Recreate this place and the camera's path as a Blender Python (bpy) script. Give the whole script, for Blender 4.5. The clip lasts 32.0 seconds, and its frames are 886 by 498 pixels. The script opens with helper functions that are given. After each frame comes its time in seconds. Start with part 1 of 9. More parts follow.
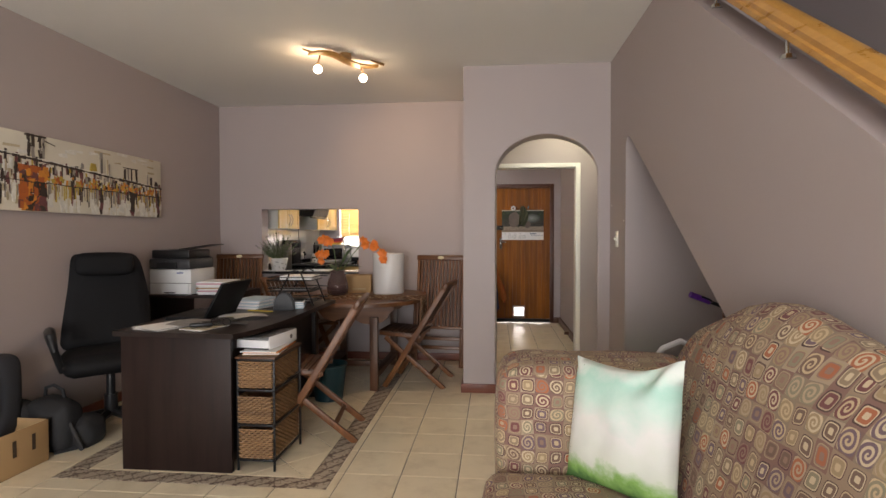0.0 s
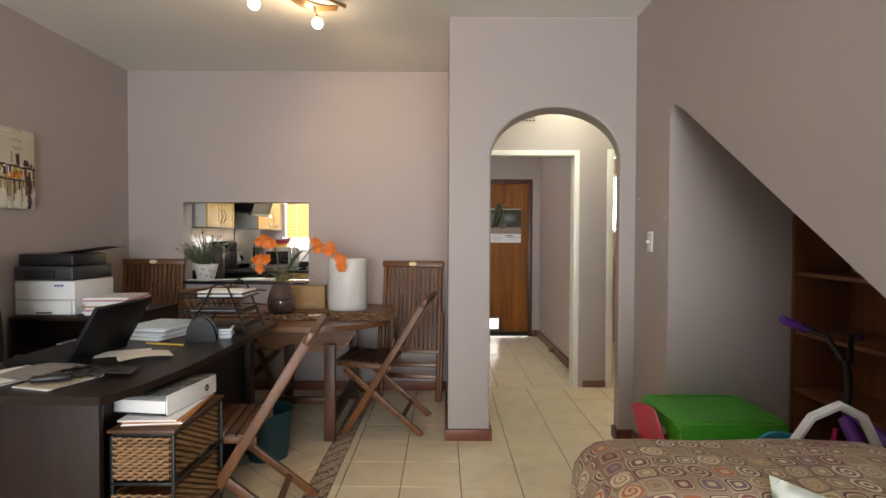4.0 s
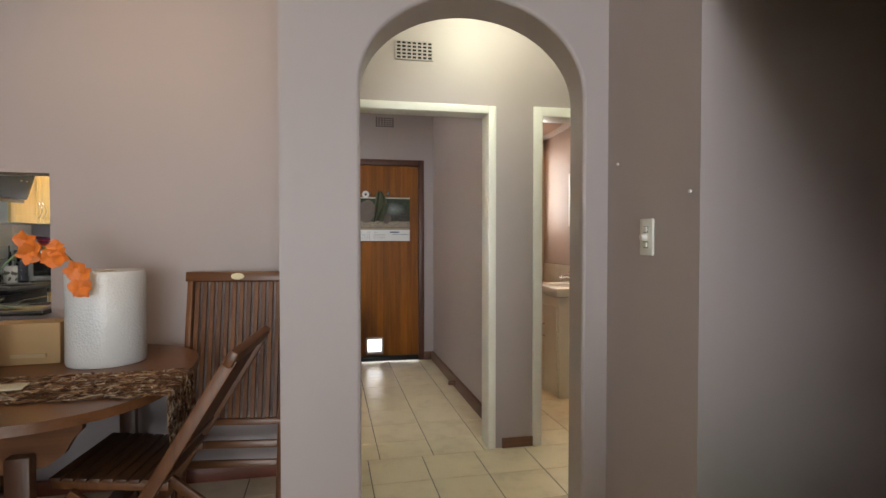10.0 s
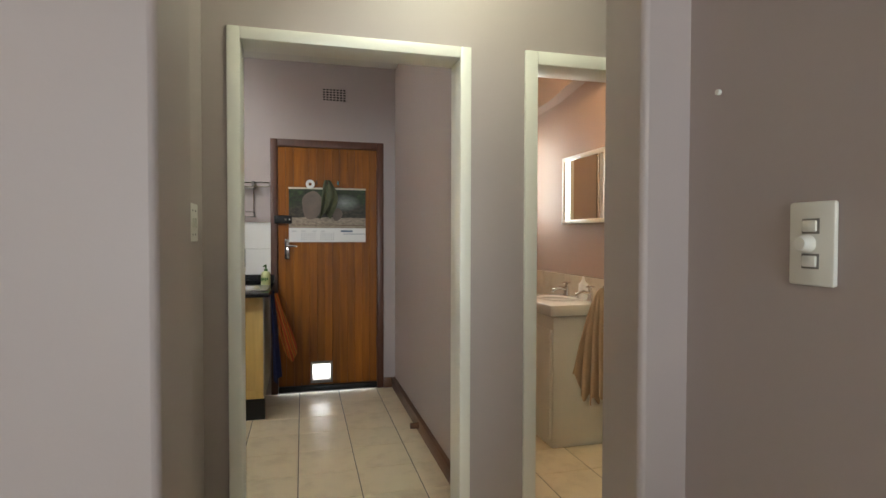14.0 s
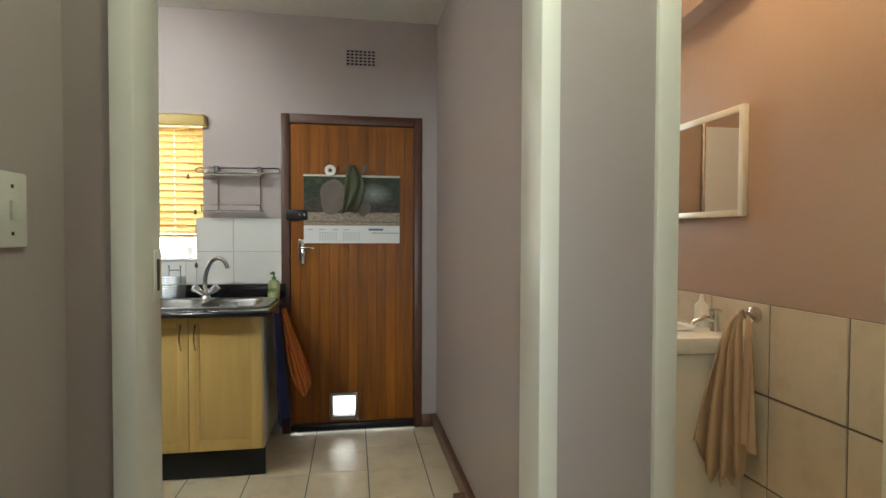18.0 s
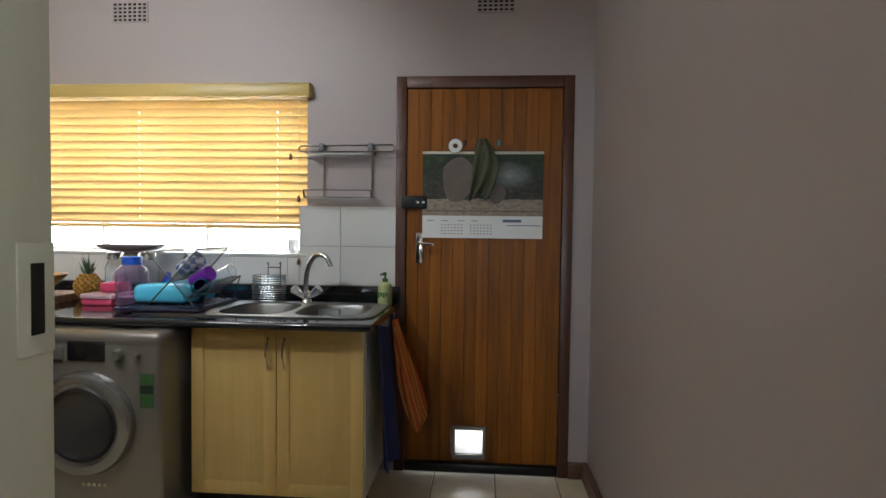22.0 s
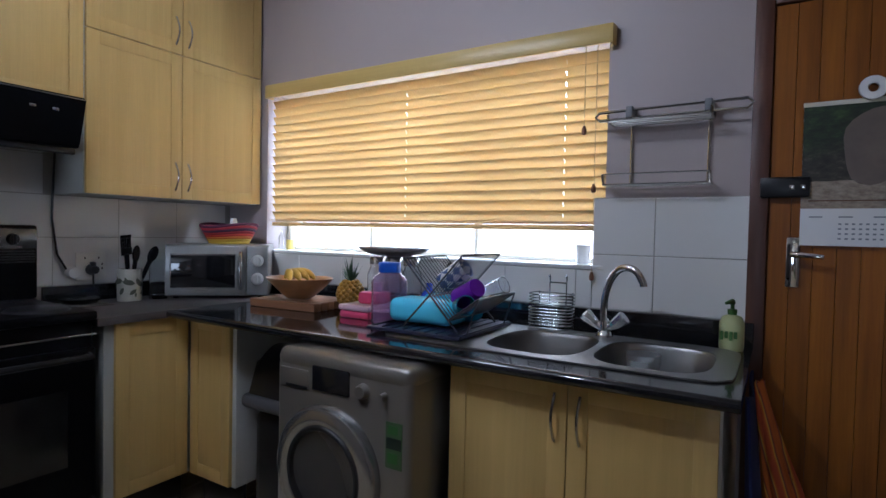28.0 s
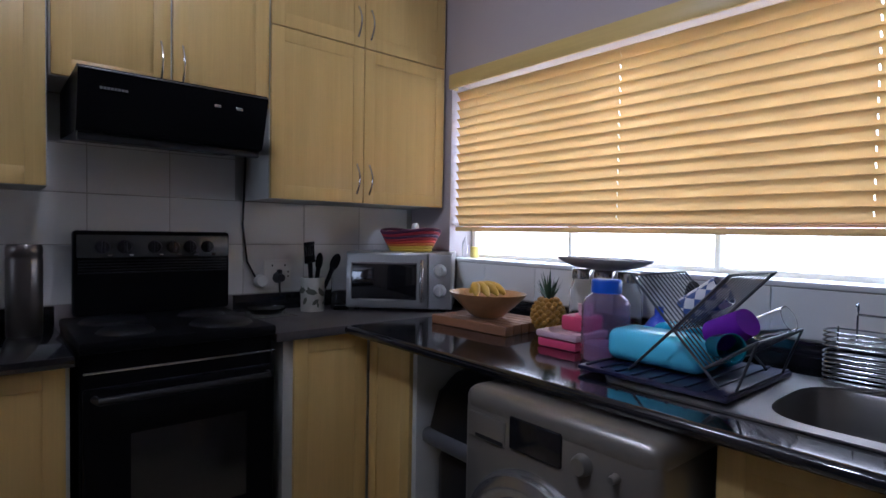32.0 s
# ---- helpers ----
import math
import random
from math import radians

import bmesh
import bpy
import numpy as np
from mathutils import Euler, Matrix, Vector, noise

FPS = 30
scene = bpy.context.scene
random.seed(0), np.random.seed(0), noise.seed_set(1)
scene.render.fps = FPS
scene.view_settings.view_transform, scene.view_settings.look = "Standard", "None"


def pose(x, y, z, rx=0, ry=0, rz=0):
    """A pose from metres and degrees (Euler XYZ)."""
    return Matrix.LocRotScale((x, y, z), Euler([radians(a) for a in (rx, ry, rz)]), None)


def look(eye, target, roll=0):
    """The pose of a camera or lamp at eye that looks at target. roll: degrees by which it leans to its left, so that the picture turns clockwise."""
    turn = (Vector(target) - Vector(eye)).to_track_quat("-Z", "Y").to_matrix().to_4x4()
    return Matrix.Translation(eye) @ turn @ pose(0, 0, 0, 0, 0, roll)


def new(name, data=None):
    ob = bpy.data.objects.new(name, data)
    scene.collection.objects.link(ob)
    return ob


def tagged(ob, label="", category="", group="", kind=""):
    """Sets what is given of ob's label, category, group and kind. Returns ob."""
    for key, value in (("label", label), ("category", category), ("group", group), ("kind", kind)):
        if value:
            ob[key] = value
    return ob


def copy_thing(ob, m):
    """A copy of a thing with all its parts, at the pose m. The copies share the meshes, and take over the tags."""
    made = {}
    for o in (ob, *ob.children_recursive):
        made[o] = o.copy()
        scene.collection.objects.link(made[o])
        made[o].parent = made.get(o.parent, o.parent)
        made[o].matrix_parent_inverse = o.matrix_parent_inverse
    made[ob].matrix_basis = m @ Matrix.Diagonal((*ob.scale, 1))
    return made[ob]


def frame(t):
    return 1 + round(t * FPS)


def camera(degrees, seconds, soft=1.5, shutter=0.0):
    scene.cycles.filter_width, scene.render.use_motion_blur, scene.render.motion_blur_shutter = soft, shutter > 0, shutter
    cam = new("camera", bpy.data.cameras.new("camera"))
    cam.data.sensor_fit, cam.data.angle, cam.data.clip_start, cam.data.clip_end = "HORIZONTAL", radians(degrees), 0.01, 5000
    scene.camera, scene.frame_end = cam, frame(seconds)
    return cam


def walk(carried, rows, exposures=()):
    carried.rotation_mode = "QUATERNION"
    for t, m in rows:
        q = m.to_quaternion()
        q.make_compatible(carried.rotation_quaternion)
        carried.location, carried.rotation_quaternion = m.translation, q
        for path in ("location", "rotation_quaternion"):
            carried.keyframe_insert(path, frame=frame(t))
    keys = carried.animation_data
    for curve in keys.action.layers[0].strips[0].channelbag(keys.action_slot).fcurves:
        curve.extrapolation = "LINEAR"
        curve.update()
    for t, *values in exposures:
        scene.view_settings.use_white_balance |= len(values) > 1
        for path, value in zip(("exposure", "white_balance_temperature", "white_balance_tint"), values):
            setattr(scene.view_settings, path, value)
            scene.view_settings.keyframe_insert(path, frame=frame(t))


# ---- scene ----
cam = camera(78.5, 32.0)
PATH = [
    (0, (-0.061, 0.405, 1.308), (-0.249, 2.395, 1.257), -0.1),
    (0.5, (-0.113, 0.535, 1.316), (-0.292, 2.527, 1.267), -0.0),
    (1, (-0.169, 0.663, 1.313), (-0.336, 2.655, 1.265), -0.0),
    (1.5, (-0.239, 0.786, 1.317), (-0.39, 2.78, 1.271), -0.1),
    (2, (-0.29, 0.892, 1.321), (-0.414, 2.887, 1.275), -0.0),
    (2.5, (-0.312, 1.003, 1.314), (-0.406, 3.0, 1.268), -0.0),
    (4.5, (-0.354, 1.583, 1.295), (-0.317, 3.583, 1.254), 0.2),
    (5, (-0.347, 1.719, 1.292), (-0.27, 3.717, 1.249), 0.1),
    (5.5, (-0.321, 1.867, 1.269), (-0.212, 3.863, 1.231), 0.2),
    (6, (-0.291, 2.01, 1.277), (-0.155, 4.005, 1.239), 0.2),
    (6.5, (-0.257, 2.129, 1.276), (-0.101, 4.122, 1.237), 0.2),
    (7, (-0.247, 2.26, 1.285), (-0.062, 4.251, 1.246), 0.1),
    (7.5, (-0.245, 2.386, 1.289), (-0.024, 4.373, 1.249), 0.0),
    (8, (-0.249, 2.492, 1.285), (0.021, 4.473, 1.244), 0.1),
    (8.5, (-0.236, 2.626, 1.278), (0.079, 4.6, 1.237), -0.0),
    (9, (-0.21, 2.773, 1.278), (0.142, 4.741, 1.236), -0.0),
    (9.5, (-0.184, 2.89, 1.276), (0.199, 4.853, 1.235), -0.0),
    (10, (-0.16, 3.024, 1.278), (0.257, 4.979, 1.233), -0.0),
    (10.5, (-0.119, 3.173, 1.28), (0.327, 5.122, 1.236), -0.1),
    (11, (-0.102, 3.272, 1.282), (0.367, 5.216, 1.236), 0.1),
    (11.5, (-0.061, 3.38, 1.28), (0.425, 5.32, 1.235), 0.0),
    (12, (-0.011, 3.505, 1.289), (0.482, 5.443, 1.244), 0.0),
    (12.5, (0.037, 3.621, 1.284), (0.533, 5.558, 1.238), 0.1),
    (13, (0.072, 3.752, 1.286), (0.573, 5.688, 1.238), -0.1),
    (13.5, (0.113, 3.883, 1.287), (0.619, 5.818, 1.24), 0.1),
    (15.5, (0.263, 4.372, 1.285), (0.724, 6.317, 1.231), 0.1),
    (16, (0.277, 4.513, 1.288), (0.718, 6.463, 1.233), 0.1),
    (16.5, (0.292, 4.637, 1.292), (0.718, 6.591, 1.237), 0.1),
    (17, (0.307, 4.752, 1.294), (0.713, 6.71, 1.237), 0.1),
    (17.5, (0.344, 4.862, 1.291), (0.717, 6.826, 1.241), 0.1),
    (18, (0.367, 4.961, 1.29), (0.693, 6.934, 1.239), 0.2),
    (18.5, (0.353, 5.078, 1.279), (0.645, 7.056, 1.227), 0.3),
    (19, (0.342, 5.208, 1.279), (0.599, 7.191, 1.227), 0.3),
    (19.5, (0.349, 5.330, 1.273), (0.558, 7.318, 1.223), 0.3),
    (20, (0.354, 5.413, 1.266), (0.508, 7.406, 1.217), 0.3),
    (20.5, (0.363, 5.506, 1.276), (0.457, 7.503, 1.220), 0.5),
    (21, (0.374, 5.614, 1.283), (0.403, 7.613, 1.222), 0.7),
    (21.5, (0.378, 5.677, 1.280), (0.318, 7.675, 1.215), 0.7),
    (22, (0.373, 5.754, 1.271), (0.222, 7.747, 1.204), 0.7),
    (22.5, (0.358, 5.823, 1.262), (0.124, 7.808, 1.195), 0.8),
    (23, (0.344, 5.894, 1.262), (0.025, 7.868, 1.192), 0.8),
    (23.5, (0.314, 5.959, 1.273), (-0.083, 7.917, 1.195), 1.0),
    (24, (0.295, 6.035, 1.259), (-0.181, 7.977, 1.187), 1.0),
    (24.5, (0.236, 6.128, 1.257), (-0.293, 8.055, 1.187), 1.0),
    (26.5, (0.09, 6.384, 1.231), (-0.74, 8.203, 1.182), 1.1),
    (27, (0.053, 6.428, 1.235), (-0.848, 8.213, 1.182), 1.2),
    (27.5, (0.022, 6.471, 1.241), (-0.955, 8.216, 1.182), 1.2),
    (28, (-0.008, 6.504, 1.25), (-1.055, 8.207, 1.191), 1.2),
    (28.5, (-0.053, 6.538, 1.251), (-1.165, 8.199, 1.19), 1.2),
    (29, (-0.111, 6.588, 1.251), (-1.295, 8.198, 1.19), 1.3),
    (29.5, (-0.141, 6.628, 1.259), (-1.396, 8.183, 1.191), 1.2),
    (30, (-0.17, 6.665, 1.261), (-1.494, 8.162, 1.191), 1.1),
    (30.5, (-0.2, 6.687, 1.265), (-1.583, 8.13, 1.191), 1.1),
    (31, (-0.245, 6.708, 1.266), (-1.68, 8.099, 1.194), 1.1),
    (31.5, (-0.306, 6.751, 1.259), (-1.792, 8.088, 1.195), 1.0),
    (32, (-0.37, 6.785, 1.261), (-1.898, 8.074, 1.201), 1.0),
]
walk(cam, [(t, look(eye, target, roll)) for t, eye, target, roll in PATH],
     exposures=[(0, 0.27, 7100, 14), (4, 0.60, 6800, 8), (13, 0.33, 6550, 5), (16, 0.53, 6550, -1), (18, 0.43, 6500, -3), (20, 0.08, 6450, 0), (23, -0.30, 5880, 2), (27, -0.65, 5230, 8), (32, -1.02, 5150, 17)])

# ---- world and lights ----
world = bpy.data.worlds.new("world")
scene.world = world
world.use_nodes = True
wn = world.node_tree
sky = wn.nodes.new("ShaderNodeTexSky")
sky.sky_type, sky.sun_disc = "NISHITA", False
sky.sun_elevation, sky.sun_rotation = radians(70), radians(20)
wn.links.new(sky.outputs[0], wn.nodes["Background"].inputs[0])
wn.nodes["Background"].inputs[1].default_value = 0.12


def lamp(name, kind, m, power, colour, **values):
    data = bpy.data.lights.new(name, kind)
    data.energy, data.color = power, colour
    for key, value in values.items():
        if key == "size":
            data.shape, data.size, data.size_y = "RECTANGLE", value[0], value[1]
        elif key == "radius":
            data.shadow_soft_size = value
        elif key == "spot":
            data.spot_size, data.spot_blend = radians(value), 0.6
        elif key == "angle":
            data.angle = radians(value)
    ob = new(name, data)
    ob.matrix_basis = m
    return ob


lamp("sun", "SUN", look((0, 0, 9), (-0.60, -1.64, 4.2)), 5.0, (1.0, 0.95, 0.88), angle=0.6)
FRONT = -3.0
# daylight through the glazed front, behind the first step of the walk, and through the kitchen window
lamp("front_daylight", "AREA", look((-0.6, FRONT + 0.08, 1.30), (-0.6, 3.0, 1.25)), 200, (0.88, 0.93, 1.0), size=(2.8, 2.0))
lamp("kitchen_daylight", "AREA", look((-1.50, 9.2, 2.12), (-1.50, 8.5, 1.45)), 320, (0.87, 0.94, 1.0), size=(2.2, 0.6))
# warm ceiling lamps
for sx, sy, aim, power in ((-1.37, 4.37, (-1.55, 3.3, 0.6), 11.0), (-1.09, 4.63, (-0.62, 6.05, 1.75), 14.0)):
    lamp("ceiling_spot_bulb", "SPOT", look((sx, sy + 0.02, 2.49), aim), power, (1.0, 0.68, 0.40), radius=0.03, spot=105)
    lamp("ceiling_spot_glow", "POINT", pose(sx - 0.05, sy + 0.05, 2.565), 2.0, (1.0, 0.72, 0.44), radius=0.03)
lamp("lobby_bulb", "POINT", pose(0.74, 5.62, 2.56), 13.8, (0.97, 1.0, 0.79), radius=0.08)
# neutral fill spot, added to brighten cabinets and back door
lamp("kitchen_spot", "SPOT", look((-1.05, 6.62, 2.56), (-1.20, 8.5, 1.42)), 58, (0.98, 0.97, 1.0), radius=0.06, spot=90)
# assumed kitchen lamp, never in view, lifts the room's overall light
lamp("kitchen_bulb", "POINT", pose(-1.50, 7.05, 2.46), 26, (0.97, 0.96, 1.0), radius=0.12)
lamp("bathroom_bulb", "POINT", pose(1.55, 6.70, 2.76), 19, (1.0, 0.72, 0.42), radius=0.07)


# ---- materials ----
def shader(name):
    m = bpy.data.materials.new(name)
    m.use_nodes = True
    t = m.node_tree
    return m, t, t.nodes["Principled BSDF"]


def node(t, kind, **inputs):
    n = t.nodes.new(kind)
    for key, value in inputs.items():
        if key in n.inputs.keys():
            n.inputs[key].default_value = value
    return n


def rgba(c):
    return (c[0], c[1], c[2], 1.0)


def coords(t, scale=(1, 1, 1), rotation=(0, 0, 0), source="Object"):
    tc = t.nodes.new("ShaderNodeTexCoord")
    mp = t.nodes.new("ShaderNodeMapping")
    mp.inputs["Scale"].default_value = scale
    mp.inputs["Rotation"].default_value = rotation
    t.links.new(tc.outputs[source], mp.inputs[0])
    return mp.outputs[0]


def noise_of(t, vec, scale, detail=4.0, rough=0.55):
    n = node(t, "ShaderNodeTexNoise", Scale=scale, Detail=detail, Roughness=rough)
    t.links.new(vec, n.inputs["Vector"])
    return n.outputs["Fac"]


def ramp(t, fac, stops):
    r = t.nodes.new("ShaderNodeValToRGB")
    e = r.color_ramp.elements
    while len(e) < len(stops):
        e.new(0.5)
    for k, (p, c) in zip(e, stops):
        k.position, k.color = p, rgba(c)
    t.links.new(fac, r.inputs[0])
    return r.outputs[0]


def mixed(t, fac, a, b, blend="MIX"):
    m = t.nodes.new("ShaderNodeMix")
    m.data_type, m.blend_type = "RGBA", blend
    for sock, v in ((m.inputs[0], fac), (m.inputs[6], a), (m.inputs[7], b)):
        if isinstance(v, (int, float)):
            sock.default_value = v
        elif isinstance(v, tuple):
            sock.default_value = rgba(v)
        else:
            t.links.new(v, sock)
    return m.outputs[2]


def maths(t, op, a, b=None, c=None):
    m = t.nodes.new("ShaderNodeMath")
    m.operation = op
    for k, v in enumerate((a, b, c)):
        if v is None:
            continue
        if isinstance(v, (int, float)):
            m.inputs[k].default_value = v
        else:
            t.links.new(v, m.inputs[k])
    return m.outputs[0]


def bumped(t, bsdf, height, strength, distance=0.002):
    b = node(t, "ShaderNodeBump", Strength=strength, Distance=distance)
    t.links.new(height, b.inputs["Height"])
    t.links.new(b.outputs[0], bsdf.inputs["Normal"])


def lighter(c, k):
    return tuple(min(1.0, v * k) for v in c)


def plain(name, colour, rough=0.5, metal=0.0, vary=0.12, grain=60.0, stain=3.0, bump=0.05, coat=0.0, random_tone=0.0):
    """Painted, plastic or metal surface with grain and soft larger stains."""
    m, t, b = shader(name)
    v = coords(t)
    big, small = noise_of(t, v, stain, 5), noise_of(t, v, grain, 3)
    c = mixed(t, big, lighter(colour, 1 - vary), lighter(colour, 1 + vary))
    c = mixed(t, maths(t, "MULTIPLY", small, 0.25), c, lighter(colour, 1 - 1.6 * vary))
    if random_tone:
        info = t.nodes.new("ShaderNodeObjectInfo")
        hsv = node(t, "ShaderNodeHueSaturation")
        val = maths(t, "MULTIPLY_ADD", info.outputs["Random"], random_tone, 1 - random_tone / 2)
        t.links.new(val, hsv.inputs["Value"])
        t.links.new(c, hsv.inputs["Color"])
        c = hsv.outputs[0]
    t.links.new(c, b.inputs["Base Color"])
    r = maths(t, "MULTIPLY_ADD", big, 0.25 * rough, 0.87 * rough)
    t.links.new(r, b.inputs["Roughness"])
    b.inputs["Metallic"].default_value = metal
    b.inputs["Coat Weight"].default_value = coat
    if bump:
        bumped(t, b, small, bump)
    return m


def wood(name, dark, light, axis="z", rough=0.42, scale=1.0, random_tone=0.25, coat=0.0):
    """Wood grain that runs along one axis."""
    m, t, b = shader(name)
    stretch = {"x": (0.8, 14, 14), "y": (14, 0.8, 14), "z": (14, 14, 0.8)}[axis]
    v = coords(t, tuple(s * scale for s in stretch))
    fine = {"x": (4, 160, 160), "y": (160, 4, 160), "z": (160, 160, 4)}[axis]
    grain = noise_of(t, v, 1.6, 6, 0.62)
    hair = noise_of(t, coords(t, tuple(s * scale for s in fine)), 1.0, 3)
    c = ramp(t, grain, [(0.25, dark), (0.5, lighter(tuple((a + b2) / 2 for a, b2 in zip(dark, light)), 1.0)), (0.75, light)])
    c = mixed(t, maths(t, "MULTIPLY", hair, 0.45), c, lighter(dark, 0.75))
    info = t.nodes.new("ShaderNodeObjectInfo")
    hsv = node(t, "ShaderNodeHueSaturation")
    t.links.new(maths(t, "MULTIPLY_ADD", info.outputs["Random"], random_tone, 1 - random_tone / 2), hsv.inputs["Value"])
    t.links.new(c, hsv.inputs["Color"])
    t.links.new(hsv.outputs[0], b.inputs["Base Color"])
    t.links.new(maths(t, "MULTIPLY_ADD", grain, 0.2, rough - 0.1), b.inputs["Roughness"])
    b.inputs["Coat Weight"].default_value = coat
    bumped(t, b, hair, 0.12, 0.001)
    return m


def glass_of(name, colour=(1, 1, 1), rough=0.02, ior=1.45):
    m, t, b = shader(name)
    b.inputs["Base Color"].default_value = rgba(colour)
    b.inputs["Roughness"].default_value = rough
    b.inputs["IOR"].default_value = ior
    b.inputs["Transmission Weight"].default_value = 1.0
    return m


def glow(name, colour, strength):
    m, t, b = shader(name)
    b.inputs["Base Color"].default_value = rgba(colour)
    b.inputs["Emission Color"].default_value = rgba(colour)
    b.inputs["Emission Strength"].default_value = strength
    return m


def tile_stone(name, tone, vein, rough):
    """Glazed ceramic floor tile with cloudy mottling; each tile has its own tone."""
    m, t, b = shader(name)
    info = t.nodes.new("ShaderNodeObjectInfo")
    geo = t.nodes.new("ShaderNodeNewGeometry")
    rnd = maths(t, "ADD", info.outputs["Random"], geo.outputs["Random Per Island"])
    v = coords(t)
    shift = t.nodes.new("ShaderNodeVectorMath")
    shift.operation = "ADD"
    t.links.new(v, shift.inputs[0])
    comb = t.nodes.new("ShaderNodeCombineXYZ")
    t.links.new(maths(t, "MULTIPLY", rnd, 37.0), comb.inputs[2])
    t.links.new(comb.outputs[0], shift.inputs[1])
    cloud, speck = noise_of(t, shift.outputs[0], 7.0, 6, 0.6), noise_of(t, shift.outputs[0], 60.0, 3)
    c = ramp(t, cloud, [(0.22, vein), (0.5, tone), (0.82, lighter(tone, 1.06))])
    c = mixed(t, maths(t, "MULTIPLY", speck, 0.05), c, vein)
    hsv = node(t, "ShaderNodeHueSaturation")
    t.links.new(maths(t, "MULTIPLY_ADD", rnd, 0.06, 0.94), hsv.inputs["Value"])
    t.links.new(c, hsv.inputs["Color"])
    t.links.new(hsv.outputs[0], b.inputs["Base Color"])
    t.links.new(maths(t, "MULTIPLY_ADD", speck, 0.06, rough - 0.03), b.inputs["Roughness"])
    bumped(t, b, speck, 0.012, 0.001)
    return m


WALL = plain("mauve_wall_paint", (0.40, 0.345, 0.335), 0.52, vary=0.05, grain=140, stain=1.3, bump=0.10)
NICHE = WALL
BATH = plain("brown_wall_paint", (0.42, 0.305, 0.245), 0.6, vary=0.06, grain=140, stain=1.5, bump=0.1)
CEIL = plain("ceiling_paint", (0.80, 0.79, 0.76), 0.8, vary=0.03, grain=110, stain=1.0, bump=0.08)
WHITE = plain("white_gloss_paint", (0.80, 0.79, 0.73), 0.32, vary=0.05, grain=70, bump=0.05)
GROUT = plain("grout", (0.16, 0.14, 0.11), 0.9, vary=0.2, grain=200)
TILE = tile_stone("floor_tile", (0.80, 0.695, 0.51), (0.64, 0.535, 0.37), 0.30)
WTILE = plain("white_wall_tile", (0.74, 0.74, 0.72), 0.16, vary=0.03, bump=0.02, random_tone=0.05)
BTILE = tile_stone("bathroom_tile", (0.66, 0.58, 0.46), (0.55, 0.47, 0.36), 0.25)
SKIRT = wood("skirting_wood", (0.10, 0.045, 0.025), (0.22, 0.10, 0.05), "x", 0.4)
SKIRT_Y = wood("skirting_wood_side", (0.10, 0.045, 0.025), (0.22, 0.10, 0.05), "y", 0.4)
DARKOAK = wood("espresso_veneer", (0.011, 0.006, 0.0055), (0.034, 0.018, 0.014), "z", 0.45, random_tone=0.1)
DARKOAK_Y = wood("espresso_veneer_top", (0.010, 0.006, 0.005), (0.024, 0.014, 0.011), "y", 0.36, random_tone=0.1)
TEAK = wood("teak", (0.072, 0.024, 0.008), (0.26, 0.100, 0.029), "z", 0.45)
TEAK_X = wood("teak_lengthwise", (0.09, 0.034, 0.013), (0.22, 0.092, 0.035), "x", 0.36)
TEAKD = wood("dark_teak", (0.055, 0.021, 0.010), (0.14, 0.06, 0.025), "z", 0.45)
PINE = wood("varnished_pine", (0.145, 0.043, 0.005), (0.40, 0.142, 0.010), "z", 0.42, random_tone=0.38)
RAILW = wood("varnished_rail", (0.50, 0.24, 0.05), (0.72, 0.38, 0.10), "y", 0.3, coat=0.3)
MAHOG = wood("mahogany_frame", (0.06, 0.022, 0.012), (0.14, 0.05, 0.028), "z", 0.4)
SHELFW = wood("shelf_veneer", (0.13, 0.045, 0.02), (0.25, 0.10, 0.04), "z", 0.4)
MAPLE = wood("maple_foil", (0.60, 0.41, 0.135), (0.71, 0.505, 0.185), "z", 0.36, random_tone=0.05)
CABGREY = plain("cabinet_carcass", (0.50, 0.50, 0.46), 0.5, vary=0.05)
BLINDV = wood("blind_valance_wood", (0.58, 0.42, 0.13), (0.68, 0.50, 0.18), "x", 0.35, random_tone=0.0)
BLINDW = wood("blind_slat_wood", (0.54, 0.365, 0.125), (0.65, 0.455, 0.17), "x", 0.35, random_tone=0.08)
for slat_wood in (BLINDW,):
    nt_, out_ = slat_wood.node_tree, slat_wood.node_tree.nodes["Material Output"]
    tl, mx = nt_.nodes.new("ShaderNodeBsdfTranslucent"), nt_.nodes.new("ShaderNodeMixShader")
    tl.inputs["Color"].default_value = (0.92, 0.76, 0.50, 1)
    mx.inputs[0].default_value = 0.32
    nt_.links.new(nt_.nodes["Principled BSDF"].outputs[0], mx.inputs[1])
    nt_.links.new(tl.outputs[0], mx.inputs[2])
    nt_.links.new(mx.outputs[0], out_.inputs["Surface"])
GRANITE = plain("black_granite", (0.012, 0.012, 0.014), 0.10, vary=0.5, grain=220, stain=60, bump=0.0, coat=0.3)
BLACK = plain("black_plastic", (0.012, 0.012, 0.013), 0.35, vary=0.2)
BLACKE = plain("black_enamel", (0.005, 0.005, 0.006), 0.34, vary=0.2, bump=0.0)
LEATHER = plain("black_leather", (0.005, 0.005, 0.006), 0.72, vary=0.3, grain=180, bump=0.25)
STEEL = plain("stainless_steel", (0.62, 0.62, 0.60), 0.22, 1.0, vary=0.06, grain=120)
CHROME = plain("chrome", (0.75, 0.75, 0.75), 0.08, 1.0, vary=0.03, bump=0.0)
SILVER = plain("silver_appliance_paint", (0.24, 0.225, 0.20), 0.30, 0.6, vary=0.05)
PAPER = plain("white_paper", (0.80, 0.80, 0.80), 0.8, vary=0.03)
PRINTW = plain("printer_white", (0.74, 0.75, 0.76), 0.45, vary=0.03)
